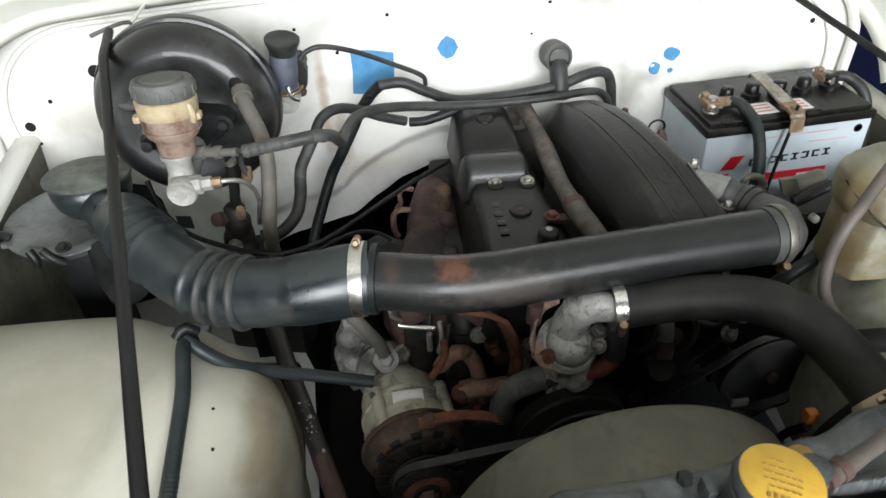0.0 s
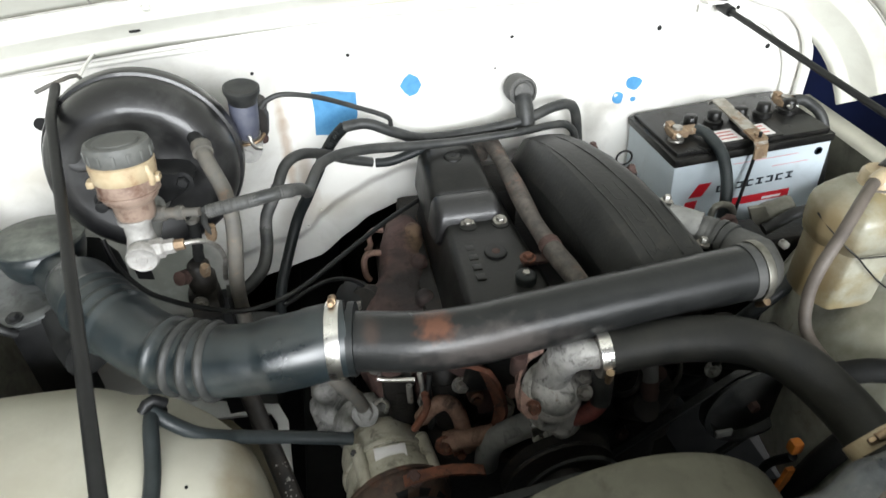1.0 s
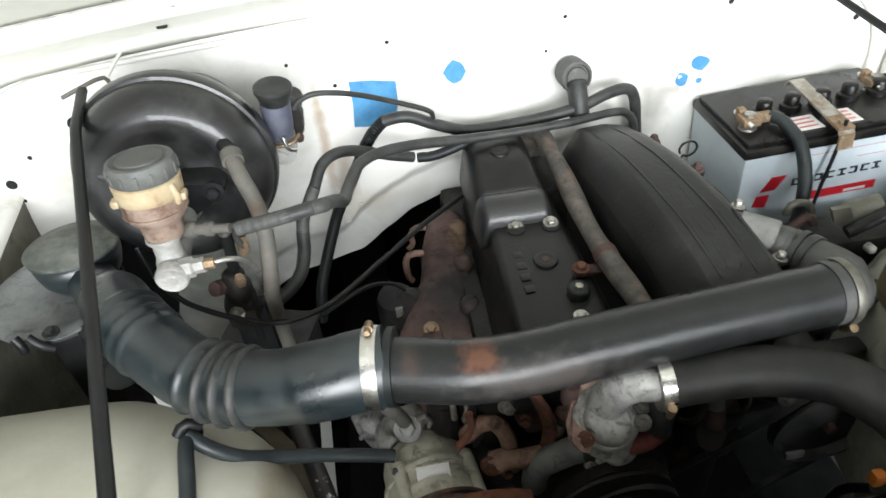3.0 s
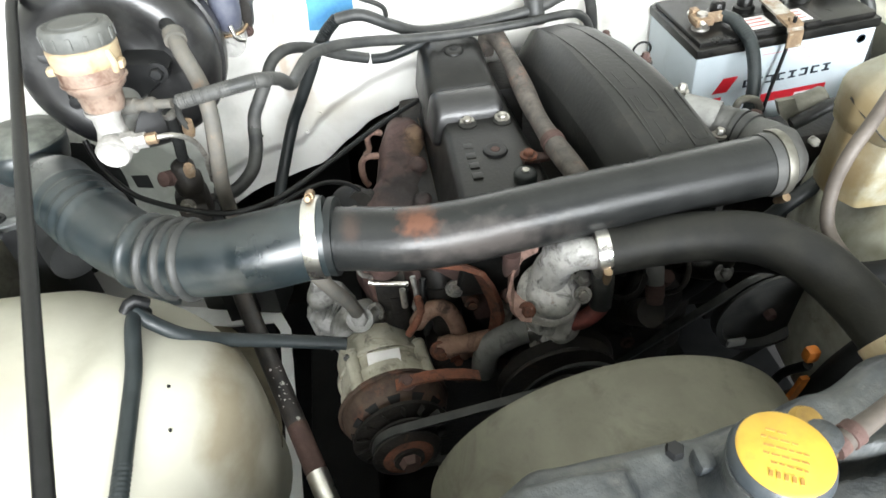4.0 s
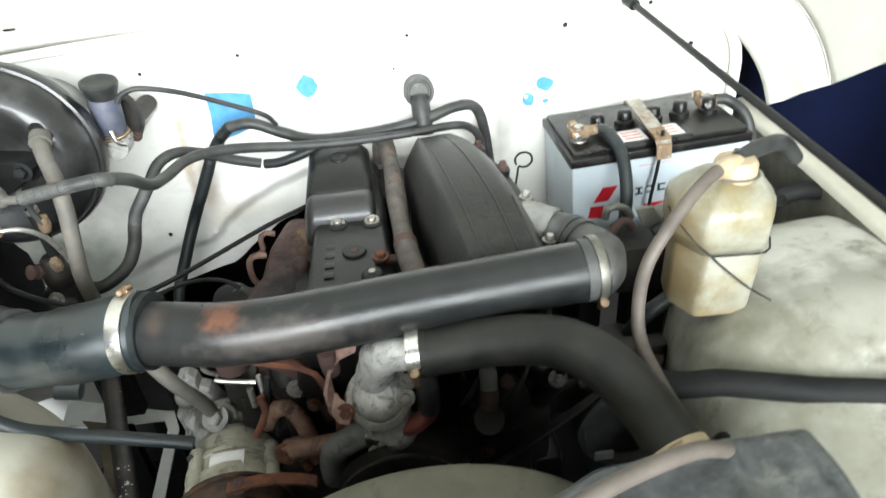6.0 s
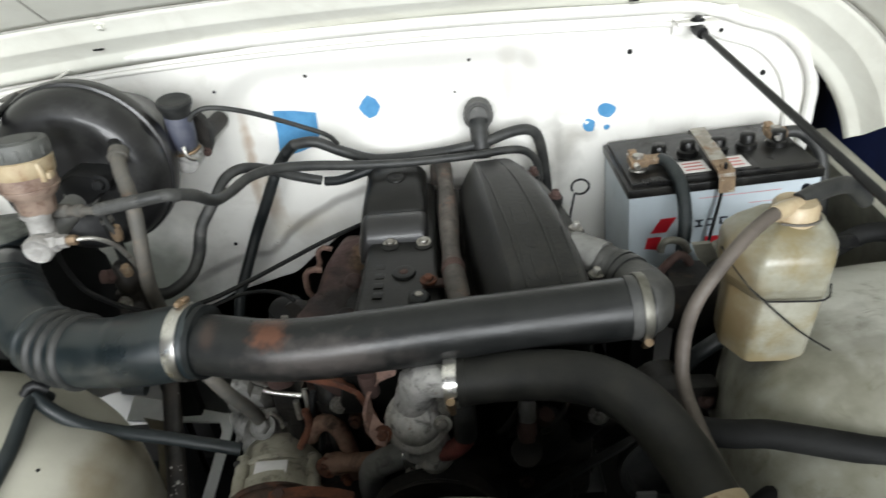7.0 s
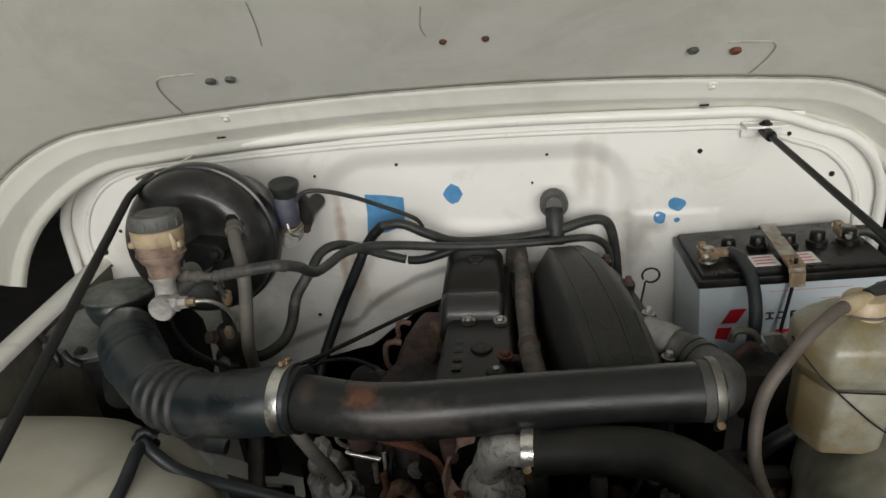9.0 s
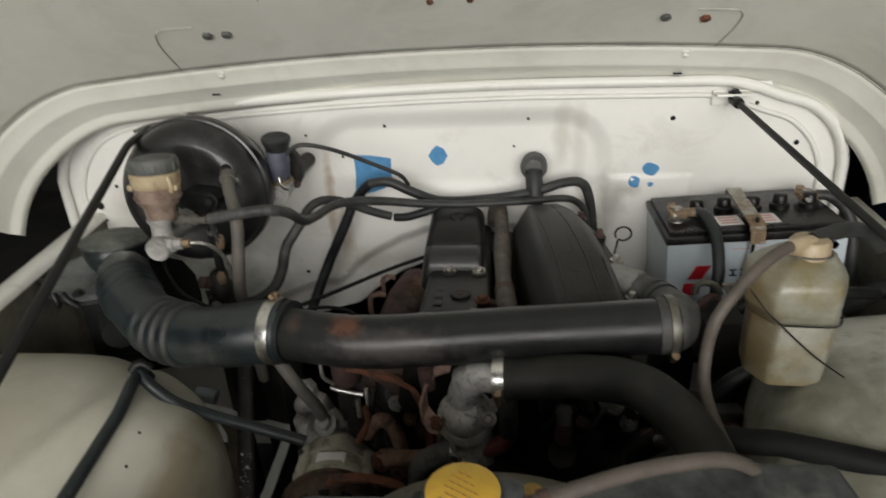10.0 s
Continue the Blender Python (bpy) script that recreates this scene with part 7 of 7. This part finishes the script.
for k in range(5):
    bm = lathe(bmesh.new(), [(0.0150, 0.217), (0.0150, 0.226), (0.0125, 0.228), (0.0110, 0.228), (0.0105, 0.240), (0.0085, 0.242), (0, 0.242)], BM @ Matrix.Translation((0.063 + 0.0430 * k, 0.078 + 0.003 * (k % 2), 0)), 20)
    part("vent_cap", bm, LID, lid)
for x, y, mt in ((0.026, 0.050, COPPER), (0.236, 0.090, COPPER)):
    t = part("terminal", lathe(bmesh.new(), [(0.013, 0.217), (0.012, 0.222), (0.0085, 0.223), (0.0075, 0.242), (0, 0.243)], BM @ Matrix.Translation((x, y, 0)), 20), STEEL, bat, "lead post")
    bm = box(bmesh.new(), (x - 0.013, y - 0.013, 0.226), (x + 0.013, y + 0.013, 0.238), 0.003, BM)
    box(bm, (x + 0.006, y - 0.008, 0.227), (x + 0.034, y + 0.010, 0.237), 0.003, BM)
    box(bm, (x - 0.010, y + 0.009, 0.226), (x + 0.001, y + 0.022, 0.243), 0.002, BM)
    part("clamp", bm, mt, bat, "corroded brass battery clamp")
    part("clamp_bolt", rod([BM @ Vector((x - 0.006, y - 0.024, 0.233)), BM @ Vector((x - 0.006, y + 0.026, 0.233))], 0.004, 8), ZINC, bat)
for x0, x1 in ((0.082, 0.118), (0.136, 0.172)):
    s = part("sticker", block((x0, 0.014, 0.2210), (x1, 0.050, 0.2222), 0.0, BM), STICKER, bat, "white warning sticker, unreadable")
    for k in range(3):
        part("print_bar", block((x0 + 0.004, 0.020 + 0.010 * k, 0.2220), (x1 - 0.006, 0.0235 + 0.010 * k, 0.2226), 0.0, BM), PINK, s)
# printing on the front, as plain shapes
bm = bmesh.new()
for ring in ([(0.048, 0.160), (0.070, 0.160), (0.056, 0.137), (0.034, 0.137)], [(0.030, 0.130), (0.050, 0.130), (0.046, 0.108), (0.026, 0.112)]):
    a = [bm.verts.new(BM @ Vector((x, 0.0014, z))) for x, z in ring]
    b = [bm.verts.new(BM @ Vector((x, 0.0030, z))) for x, z in ring]
    bm.faces.new(a)
    for k in range(4):
        bm.faces.new((a[k], b[k], b[(k + 1) % 4], a[(k + 1) % 4]))
part("print_mark", bm, RED, bat, "red slanted mark", 0)
for k in range(8):
    x = 0.080 + 0.0170 * k
    bm = block((x, 0.0013, 0.139 + 0.0005 * k), (x + 0.0115, 0.0030, 0.1415 + 0.0005 * k), 0.0, BM)
    box(bm, (x, 0.0013, 0.1485 + 0.0005 * k), (x + 0.0115, 0.0030, 0.151 + 0.0005 * k), 0.0, BM)
    box(bm, (x + 0.004 * (k % 3), 0.0010, 0.1414 + 0.0005 * k), (x + 0.0035 + 0.004 * (k % 3), 0.0030, 0.1486 + 0.0005 * k), 0.0, BM)
    part("print_bar", bm, PRINT, bat)
part("print_band", block((0.112, 0.0013, 0.108), (0.212, 0.0030, 0.122), 0.0, BM), RED, bat, "red printed band")
part("print_bar", block((0.165, 0.0010, 0.1105), (0.198, 0.0030, 0.1150), 0.0, BM), STICKER, bat)
part("print_ring", lathe(bmesh.new(), [(0.0050, 0), (0.0050, 0.0012), (0.0066, 0.0012), (0.0066, 0), (0.0050, 0)], BM @ Matrix.Translation((0.246, 0.0018, 0.184)) @ Matrix.Rotation(radians(90), 4, "X"), 24), PRINT, bat)
part("print_bar", block((0.10, 0.0015, 0.186), (0.212, 0.0030, 0.1868), 0.0, BM), PINK, bat)
part("print_bar", block((0.17, 0.0015, 0.170), (0.232, 0.0030, 0.1708), 0.0, BM), PINK, bat)

strap = thing("battery_hold_down", (0.66, 0.735, 1.0), "dull steel hold-down strap, rusty at its bent end", "strap")
SA, SB = Vector((0.131, 0.125, 0.2405)), Vector((0.128, -0.010, 0.2300))
d = (SB - SA).normalized()
sd = Vector((-d.y, d.x, 0)) * 0.011
bm = loft([[BM @ (p + sd * q + Vector((0, 0, h))) for q, h in ((-1, 0), (1, 0), (1, 0.003), (-1, 0.003))] for p in (SA + Vector((0, 0, -0.010)), SA.lerp(SB, 0.06), SA.lerp(SB, 0.5), SB, SB + d * 0.008 + Vector((0, 0, -0.008)))])
part("strap", bm, STRAPSTEEL, strap)
part("bent_end", loft([[BM @ (p + sd * q * 0.95 + d * h) for q, h in ((-1, 0), (1, 0), (1, 0.003), (-1, 0.003))] for p in (SB + d * 0.006 + Vector((0, 0, -0.004)), SB + d * 0.008 + Vector((0, 0, -0.026)))]), COPPER, strap, "rusty bent end")
part("rust_patch", loft([[BM @ (p + sd * q * 1.01 + Vector((0, 0, h))) for q, h in ((-1, -0.0005), (1, -0.0005), (1, 0.0036), (-1, 0.0036))] for p in (SA.lerp(SB, 0.80), SB + d * 0.004)]), COPPER, strap)
part("hook_bolt", rod([BM @ (SB + Vector((0.000, 0.001, 0.012))), BM @ (SB + Vector((-0.002, 0.0005, -0.03))), BM @ (SB + Vector((-0.016, -0.004, -0.11))), BM @ (SB + Vector((-0.022, -0.004, -0.20)))], 0.0026, 8), BLACK, strap)
hexbolt(strap, BM @ (SB + Vector((0, 0.006, 0.003))), BM @ (SB + Vector((0, 0.006, 0.3))), 0.006, 0.006, COPPER)

tray = thing("battery_tray", (0.64, 0.82, 0.79), "black steel battery tray on brackets", "tray")
bm = block((-0.012, -0.012, -0.012), (0.282, 0.172, -0.002), 0.003, BM)
box(bm, (-0.012, -0.012, -0.012), (0.282, -0.008, 0.020), 0.002, BM)
part("pan", bm, BLACK, tray)
part("bracket", block((0.52, 0.74, 0.50), (0.56, 0.90, 0.80), 0.005), BLACK, tray)
part("bracket", block((0.74, 0.74, 0.50), (0.835, 0.90, 0.80), 0.005), BLACK, tray)

cable("battery_cable", [BM @ Vector((0.058, 0.050, 0.232)), BM @ Vector((0.066, 0.030, 0.231)), BM @ Vector((0.070, -0.010, 0.216)), BM @ Vector((0.068, -0.040, 0.175)), BM @ Vector((0.060, -0.055, 0.12)), BM @ Vector((0.055, -0.06, 0.05))], 0.0085, LOOM, "thick grey-black battery cable in a ribbed sleeve", "cable", 14,
      extra=[("corrugated_sleeve", [BM @ Vector((0.066, 0.030, 0.231)), BM @ Vector((0.070, -0.010, 0.216)), BM @ Vector((0.068, -0.040, 0.175)), BM @ Vector((0.060, -0.055, 0.12)), BM @ Vector((0.055, -0.06, 0.05))], ribbed(0.0090, 0.0004, 0.0038), LOOM, "")])
cable("battery_cable", [BM @ Vector((0.250, 0.090, 0.232)), BM @ Vector((0.272, 0.085, 0.228)), BM @ Vector((0.292, 0.060, 0.200)), BM @ Vector((0.296, 0.040, 0.12)), BM @ Vector((0.296, 0.03, 0.02))], 0.0085, HOSE, "thick grey-black battery cable beside the case", "cable", 14)

OLIVEGREY = material("oily_olive_grey_plastic", (0.15, 0.145, 0.118), (0.085, 0.082, 0.066), 0.4, scale=40, grain=240, bump=0.15, spots=(0.09, 0.085, 0.065), spot_scale=40, spot_from=0.58, spot_to=0.72)
hydro = thing("starter_relay", (0.60, 0.65, 0.90), "olive grey relay with black cable below the battery", "relay")
part("can", turned([(0, -0.004), (0.016, -0.004), (0.0185, 0.000), (0.0185, 0.012), (0.0172, 0.014), (0.0172, 0.034), (0.013, 0.040), (0, 0.040)], (0.585, 0.628, 0.974), (0.661, 0.604, 1.022), 28), OLIVEGREY, hydro)
part("flange", loft([[Vector((x, y + q, z)) for x, y, z in ((0.544, 0.612, 1.001), (0.567, 0.612, 1.002), (0.584, 0.612, 0.973), (0.572, 0.612, 0.963), (0.554, 0.612, 0.980))] for q in (0.0, 0.007)]), OLIVEGREY, hydro, "", 30)
part("terminal", turned([(0.006, 0), (0.006, 0.010), (0.004, 0.012), (0, 0.012)], (0.600, 0.598, 0.945), (0.605, 0.50, 0.95), 10), CHALK, hydro, "chalky terminal")
part("cable", rod([(0.565, 0.600, 0.971), (0.578, 0.600, 0.977), (0.594, 0.600, 0.985), (0.617, 0.600, 0.994), (0.72, 0.62, 0.985), (0.78, 0.66, 0.96)], 0.0085, 12), BLACK, hydro, "thick black cable")
part("lug", rod([(0.523, 0.662, 0.962), (0.526, 0.662, 0.976), (0.538, 0.662, 0.979), (0.552, 0.662, 0.973), (0.560, 0.662, 0.959)], 0.0052, 10), CLAMPDULL, hydro, "dull bent steel bracket")
part("lug_wire", rod([(0.520, 0.655, 0.93), (0.535, 0.650, 0.955), (0.548, 0.652, 0.962), (0.562, 0.655, 0.945)], 0.006, 8), BROWN, hydro, "brown cable end")
part("base", block((0.53, 0.62, 0.86), (0.70, 0.68, 0.935), 0.008), GREASE, hydro)
part("leg", block((0.56, 0.64, 0.55), (0.62, 0.68, 0.87), 0.005), BLACK, hydro)

# ---- washer bottle ----
bottle = thing("washer_bottle", (0.57, 0.43, 0.96), "yellowed translucent plastic washer bottle, stained brown", "bottle")


def bottle_ring(x0, y0, z, k, r=0.0045):
    """A six-sided ring with rounded corners; k scales it about its middle."""
    c = [Vector(p) for p in ((0, 0), (0.060, -0.003), (0.074, 0.018), (0.070, 0.070), (-0.011, 0.074), (-0.018, 0.038))]
    mid = Vector((0.028, 0.033))
    c = [mid + (p - mid) * k for p in c]
    out = []
    for i, p in enumerate(c):
        a, b = (c[i - 1] - p).normalized(), (c[(i + 1) % 6] - p).normalized()
        out += [p + a * r, p + (a + b) * r * 0.28, p + b * r]
    return [Vector((x0 + p.x, y0 + p.y, z)) for p in out]


part("lower_tank", loft([bottle_ring(0.545, 0.437, 0.961, 0.82), bottle_ring(0.545, 0.437, 0.963, 0.90), bottle_ring(0.545, 0.437, 0.970, 0.93), bottle_ring(0.546, 0.435, 1.042, 0.96), bottle_ring(0.546, 0.435, 1.044, 0.92)]), BOTTLE, bottle, "", 40)
part("upper_tank", loft([bottle_ring(0.543, 0.433, 1.044, 0.92), bottle_ring(0.543, 0.433, 1.046, 1.0), bottle_ring(0.541, 0.431, 1.056, 1.03), bottle_ring(0.539, 0.429, 1.059, 1.02), bottle_ring(0.538, 0.428, 1.064, 1.05), bottle_ring(0.538, 0.428, 1.090, 1.06), bottle_ring(0.540, 0.430, 1.099, 1.02),
                         bottle_ring(0.545, 0.435, 1.106, 0.88), bottle_ring(0.550, 0.440, 1.114, 0.66), bottle_ring(0.553, 0.442, 1.117, 0.58)]), BOTTLE, bottle, "", 40)
part("neck", turned([(0.022, -0.004), (0.021, 0.012), (0.018, 0.016), (0, 0.017)], (0.580, 0.472, 1.117), (0.580, 0.472, 1.5), 28), CREAMPLASTIC, bottle)
part("cap_strap", rod([(0.560, 0.455, 1.1185), (0.577, 0.448, 1.1190), (0.596, 0.455, 1.1185), (0.603, 0.470, 1.118)], 0.0013, 6), GREYHOSE, bottle)
part("spout", rod([(0.580, 0.470, 1.129), (0.564, 0.460, 1.132), (0.550, 0.451, 1.132)], 0.008, 14), CREAMPLASTIC, bottle)
part("tube", rod([(0.556, 0.455, 1.133), (0.535, 0.440, 1.131), (0.508, 0.420, 1.121), (0.484, 0.404, 1.102), (0.466, 0.395, 1.075), (0.459, 0.389, 1.040), (0.456, 0.370, 1.008), (0.4555, 0.320, 1.000), (0.459, 0.280, 0.996), (0.468, 0.245, 0.982), (0.482, 0.20, 0.945), (0.490, 0.17, 0.88)], 0.0064, 14), TUBE, bottle, "brown-grey rubber tube")
part("wire_strap", rod([(0.517, 0.474, 1.086), (0.522, 0.458, 1.076), (0.533, 0.436, 1.062), (0.546, 0.4275, 1.050), (0.566, 0.4270, 1.030), (0.590, 0.4270, 1.008), (0.622, 0.4270, 0.984)], 0.0010, 6), BLACK, bottle, "thin black wire")
part("wire_strap", rod([(0.546, 0.4270, 1.050), (0.575, 0.4245, 1.050), (0.602, 0.4240, 1.051), (0.617, 0.446, 1.052)], 0.0010, 6), BLACK, bottle, "thin black wire")
part("side_hose", rod([(0.584, 0.476, 1.129), (0.612, 0.490, 1.132), (0.65, 0.51, 1.125), (0.69, 0.54, 1.09)], 0.009, 12), HOSE, bottle, "grey rubber filler hose")

cable("wing_hose", [(0.84, 0.62, 0.985), (0.79, 0.655, 0.975), (0.74, 0.650, 0.955), (0.70, 0.635, 0.94), (0.66, 0.62, 0.90)], 0.013, MATTE, "thick black hose behind the wheel hump", "hose", 14)
cable("lower_radiator_hose", [(0.385, 0.47, 0.84), (0.405, 0.445, 0.905), (0.432, 0.40, 0.945), (0.470, 0.362, 0.955), (0.500, 0.352, 0.956), (0.530, 0.350, 0.956), (0.556, 0.345, 0.954), (0.60, 0.332, 0.953), (0.626, 0.324, 0.953), (0.70, 0.30, 0.960), (0.80, 0.27, 0.968)], 0.0135, MATTE, "black rubber hose over the wheel hump", "hose", 16,
      extra=[("end_cuff", [(0.385, 0.47, 0.84), (0.394, 0.4595, 0.866), (0.400, 0.452, 0.887)], 0.0148, MATTE, "")])
cable("wing_front_hose", [(0.530, 0.42, 0.62), (0.526, 0.375, 0.70), (0.520, 0.350, 0.765), (0.518, 0.338, 0.815), (0.530, 0.330, 0.862), (0.552, 0.330, 0.892), (0.585, 0.325, 0.905), (0.64, 0.30, 0.90)], 0.0150, MATTE, "black rubber hose in front of the wheel hump", "hose", 16)
clip = thing("cable_clip", (0.50, 0.35, 0.78), "orange plastic cable clip", "clip")
part("clip", block((0.492, 0.356, 0.806), (0.508, 0.370, 0.826), 0.005), ORANGE, clip)
part("tail", loft([[Vector((x + dx, y, z)) for dx, y in ((0, 0.352), (0.010, 0.352), (0.010, 0.358), (0, 0.358))] for x, z in ((0.486, 0.735), (0.492, 0.760), (0.494, 0.782))]), ORANGE, clip)
part("stalk", rod([(0.50, 0.36, 0.80), (0.51, 0.40, 0.72), (0.52, 0.42, 0.6)], 0.006, 8), BLACK, clip)

# ---- beside the left wheel hump ----
loom = thing("wing_loom", (-0.23, 0.45, 0.93), "black corrugated loom laid over the wheel hump", "cable")
part("sheath", rod([(-0.238, 0.486, 0.926), (-0.240, 0.478, 0.940), (-0.238, 0.452, 0.945), (-0.230, 0.40, 0.937), (-0.2275, 0.35, 0.930), (-0.226, 0.30, 0.923)], 0.0082, 12), LOOM, loom)
part("lower_sheath", rod([(-0.226, 0.302, 0.923), (-0.224, 0.25, 0.917), (-0.2215, 0.20, 0.911), (-0.219, 0.13, 0.903), (-0.219, 0.04, 0.900)], lambda s, t: 0.0083 + 0.0004 * math.sin(2 * math.pi * s / 0.0046), 12, 0.0013), LOOM, loom)
part("branch", rod([(-0.240, 0.470, 0.947), (-0.222, 0.462, 0.932), (-0.195, 0.462, 0.905), (-0.160, 0.475, 0.875), (-0.115, 0.485, 0.850), (-0.070, 0.488, 0.832), (-0.034, 0.488, 0.820)], 0.0082, 12), LOOM, loom)
part("clip", rod([(-0.226, 0.478, 0.948), (-0.238, 0.474, 0.960), (-0.248, 0.468, 0.950)], 0.006, 8), BLACK, loom)

shaft = thing("steering_shaft", (-0.10, 0.45, 0.75), "dark steering shaft, rusty with a bare steel end", "shaft")
S0, S1 = Vector((-0.21, 0.72, 0.835)), Vector((-0.015, 0.16, 0.695))
part("upper", rod([S0, S0.lerp(S1, 0.4), S0.lerp(S1, 0.53)], 0.0125, 16), SHAFTPAINT, shaft)
rnd = random.Random(5)
for f in [0.395 + 0.012 * rnd.random() for _ in range(9)] + [0.42 + 0.03 * rnd.random() for _ in range(3)] + [0.455 + 0.04 * rnd.random() for _ in range(9)]:
    q, w = rnd.uniform(-0.5, 0.9), rnd.uniform(0.0005, 0.0015)
    c = S0.lerp(S1, f) + Vector((0.0120 * math.sin(q), -0.0030, 0.0120 * math.cos(q)))
    part("paint_fleck", turned([(w, -0.001), (w * 0.8, 0.0008), (0, 0.0009)], c, c + Vector((math.sin(q), -0.3, math.cos(q))), 5), CHALK, shaft)
part("rusty_stretch", rod([S0.lerp(S1, 0.53), S0.lerp(S1, 0.635)], 0.0128, 16), BROWN, shaft, "rusty brown stretch")
part("steel_end", rod([S0.lerp(S1, 0.635), S0.lerp(S1, 0.8), S1], 0.0130, 16), ZINC, shaft, "bare steel end")

plate = thing("splash_plate", (-0.20, 0.72, 0.60), "pale painted steel splash plate with cut-outs", "plate")
bm = loft([[Vector((x, y, 0.655 - q)) for x, y in ((-0.345, 0.774), (-0.159, 0.722), (-0.141, 0.679), (-0.121, 0.387), (-0.139, 0.388), (-0.158, 0.678), (-0.169, 0.700), (-0.335, 0.716))] for q in (0.004, 0.0)])
part("sheet", bm, PLATE, plate, "", 0)
part("stay", block((-0.27, 0.72, 0.44), (-0.24, 0.74, 0.652), 0.002), BLACK, plate)

boxy = thing("relay_box", (-0.23, 0.76, 0.60), "black plastic box low under the intake elbow", "box")
BX = Matrix.Translation((-0.284, 0.754, 0.655)) @ Matrix.Rotation(radians(-16.5), 4, "Z")
part("body", block((0.0, 0.0, -0.01), (0.135, 0.070, 0.130), 0.010, BX), HOSE, boxy)
part("lid", block((-0.003, -0.003, 0.131), (0.138, 0.073, 0.142), 0.005, BX), HOSE, boxy)
part("stay", block((0.06, 0.02, -0.20), (0.10, 0.05, -0.01), 0.004, BX), BLACK, boxy)
part("blue_connector", rod([(-0.375, 0.800, 0.657), (-0.335, 0.800, 0.650)], 0.015, 14), CASE, boxy, "pale blue plastic connector")
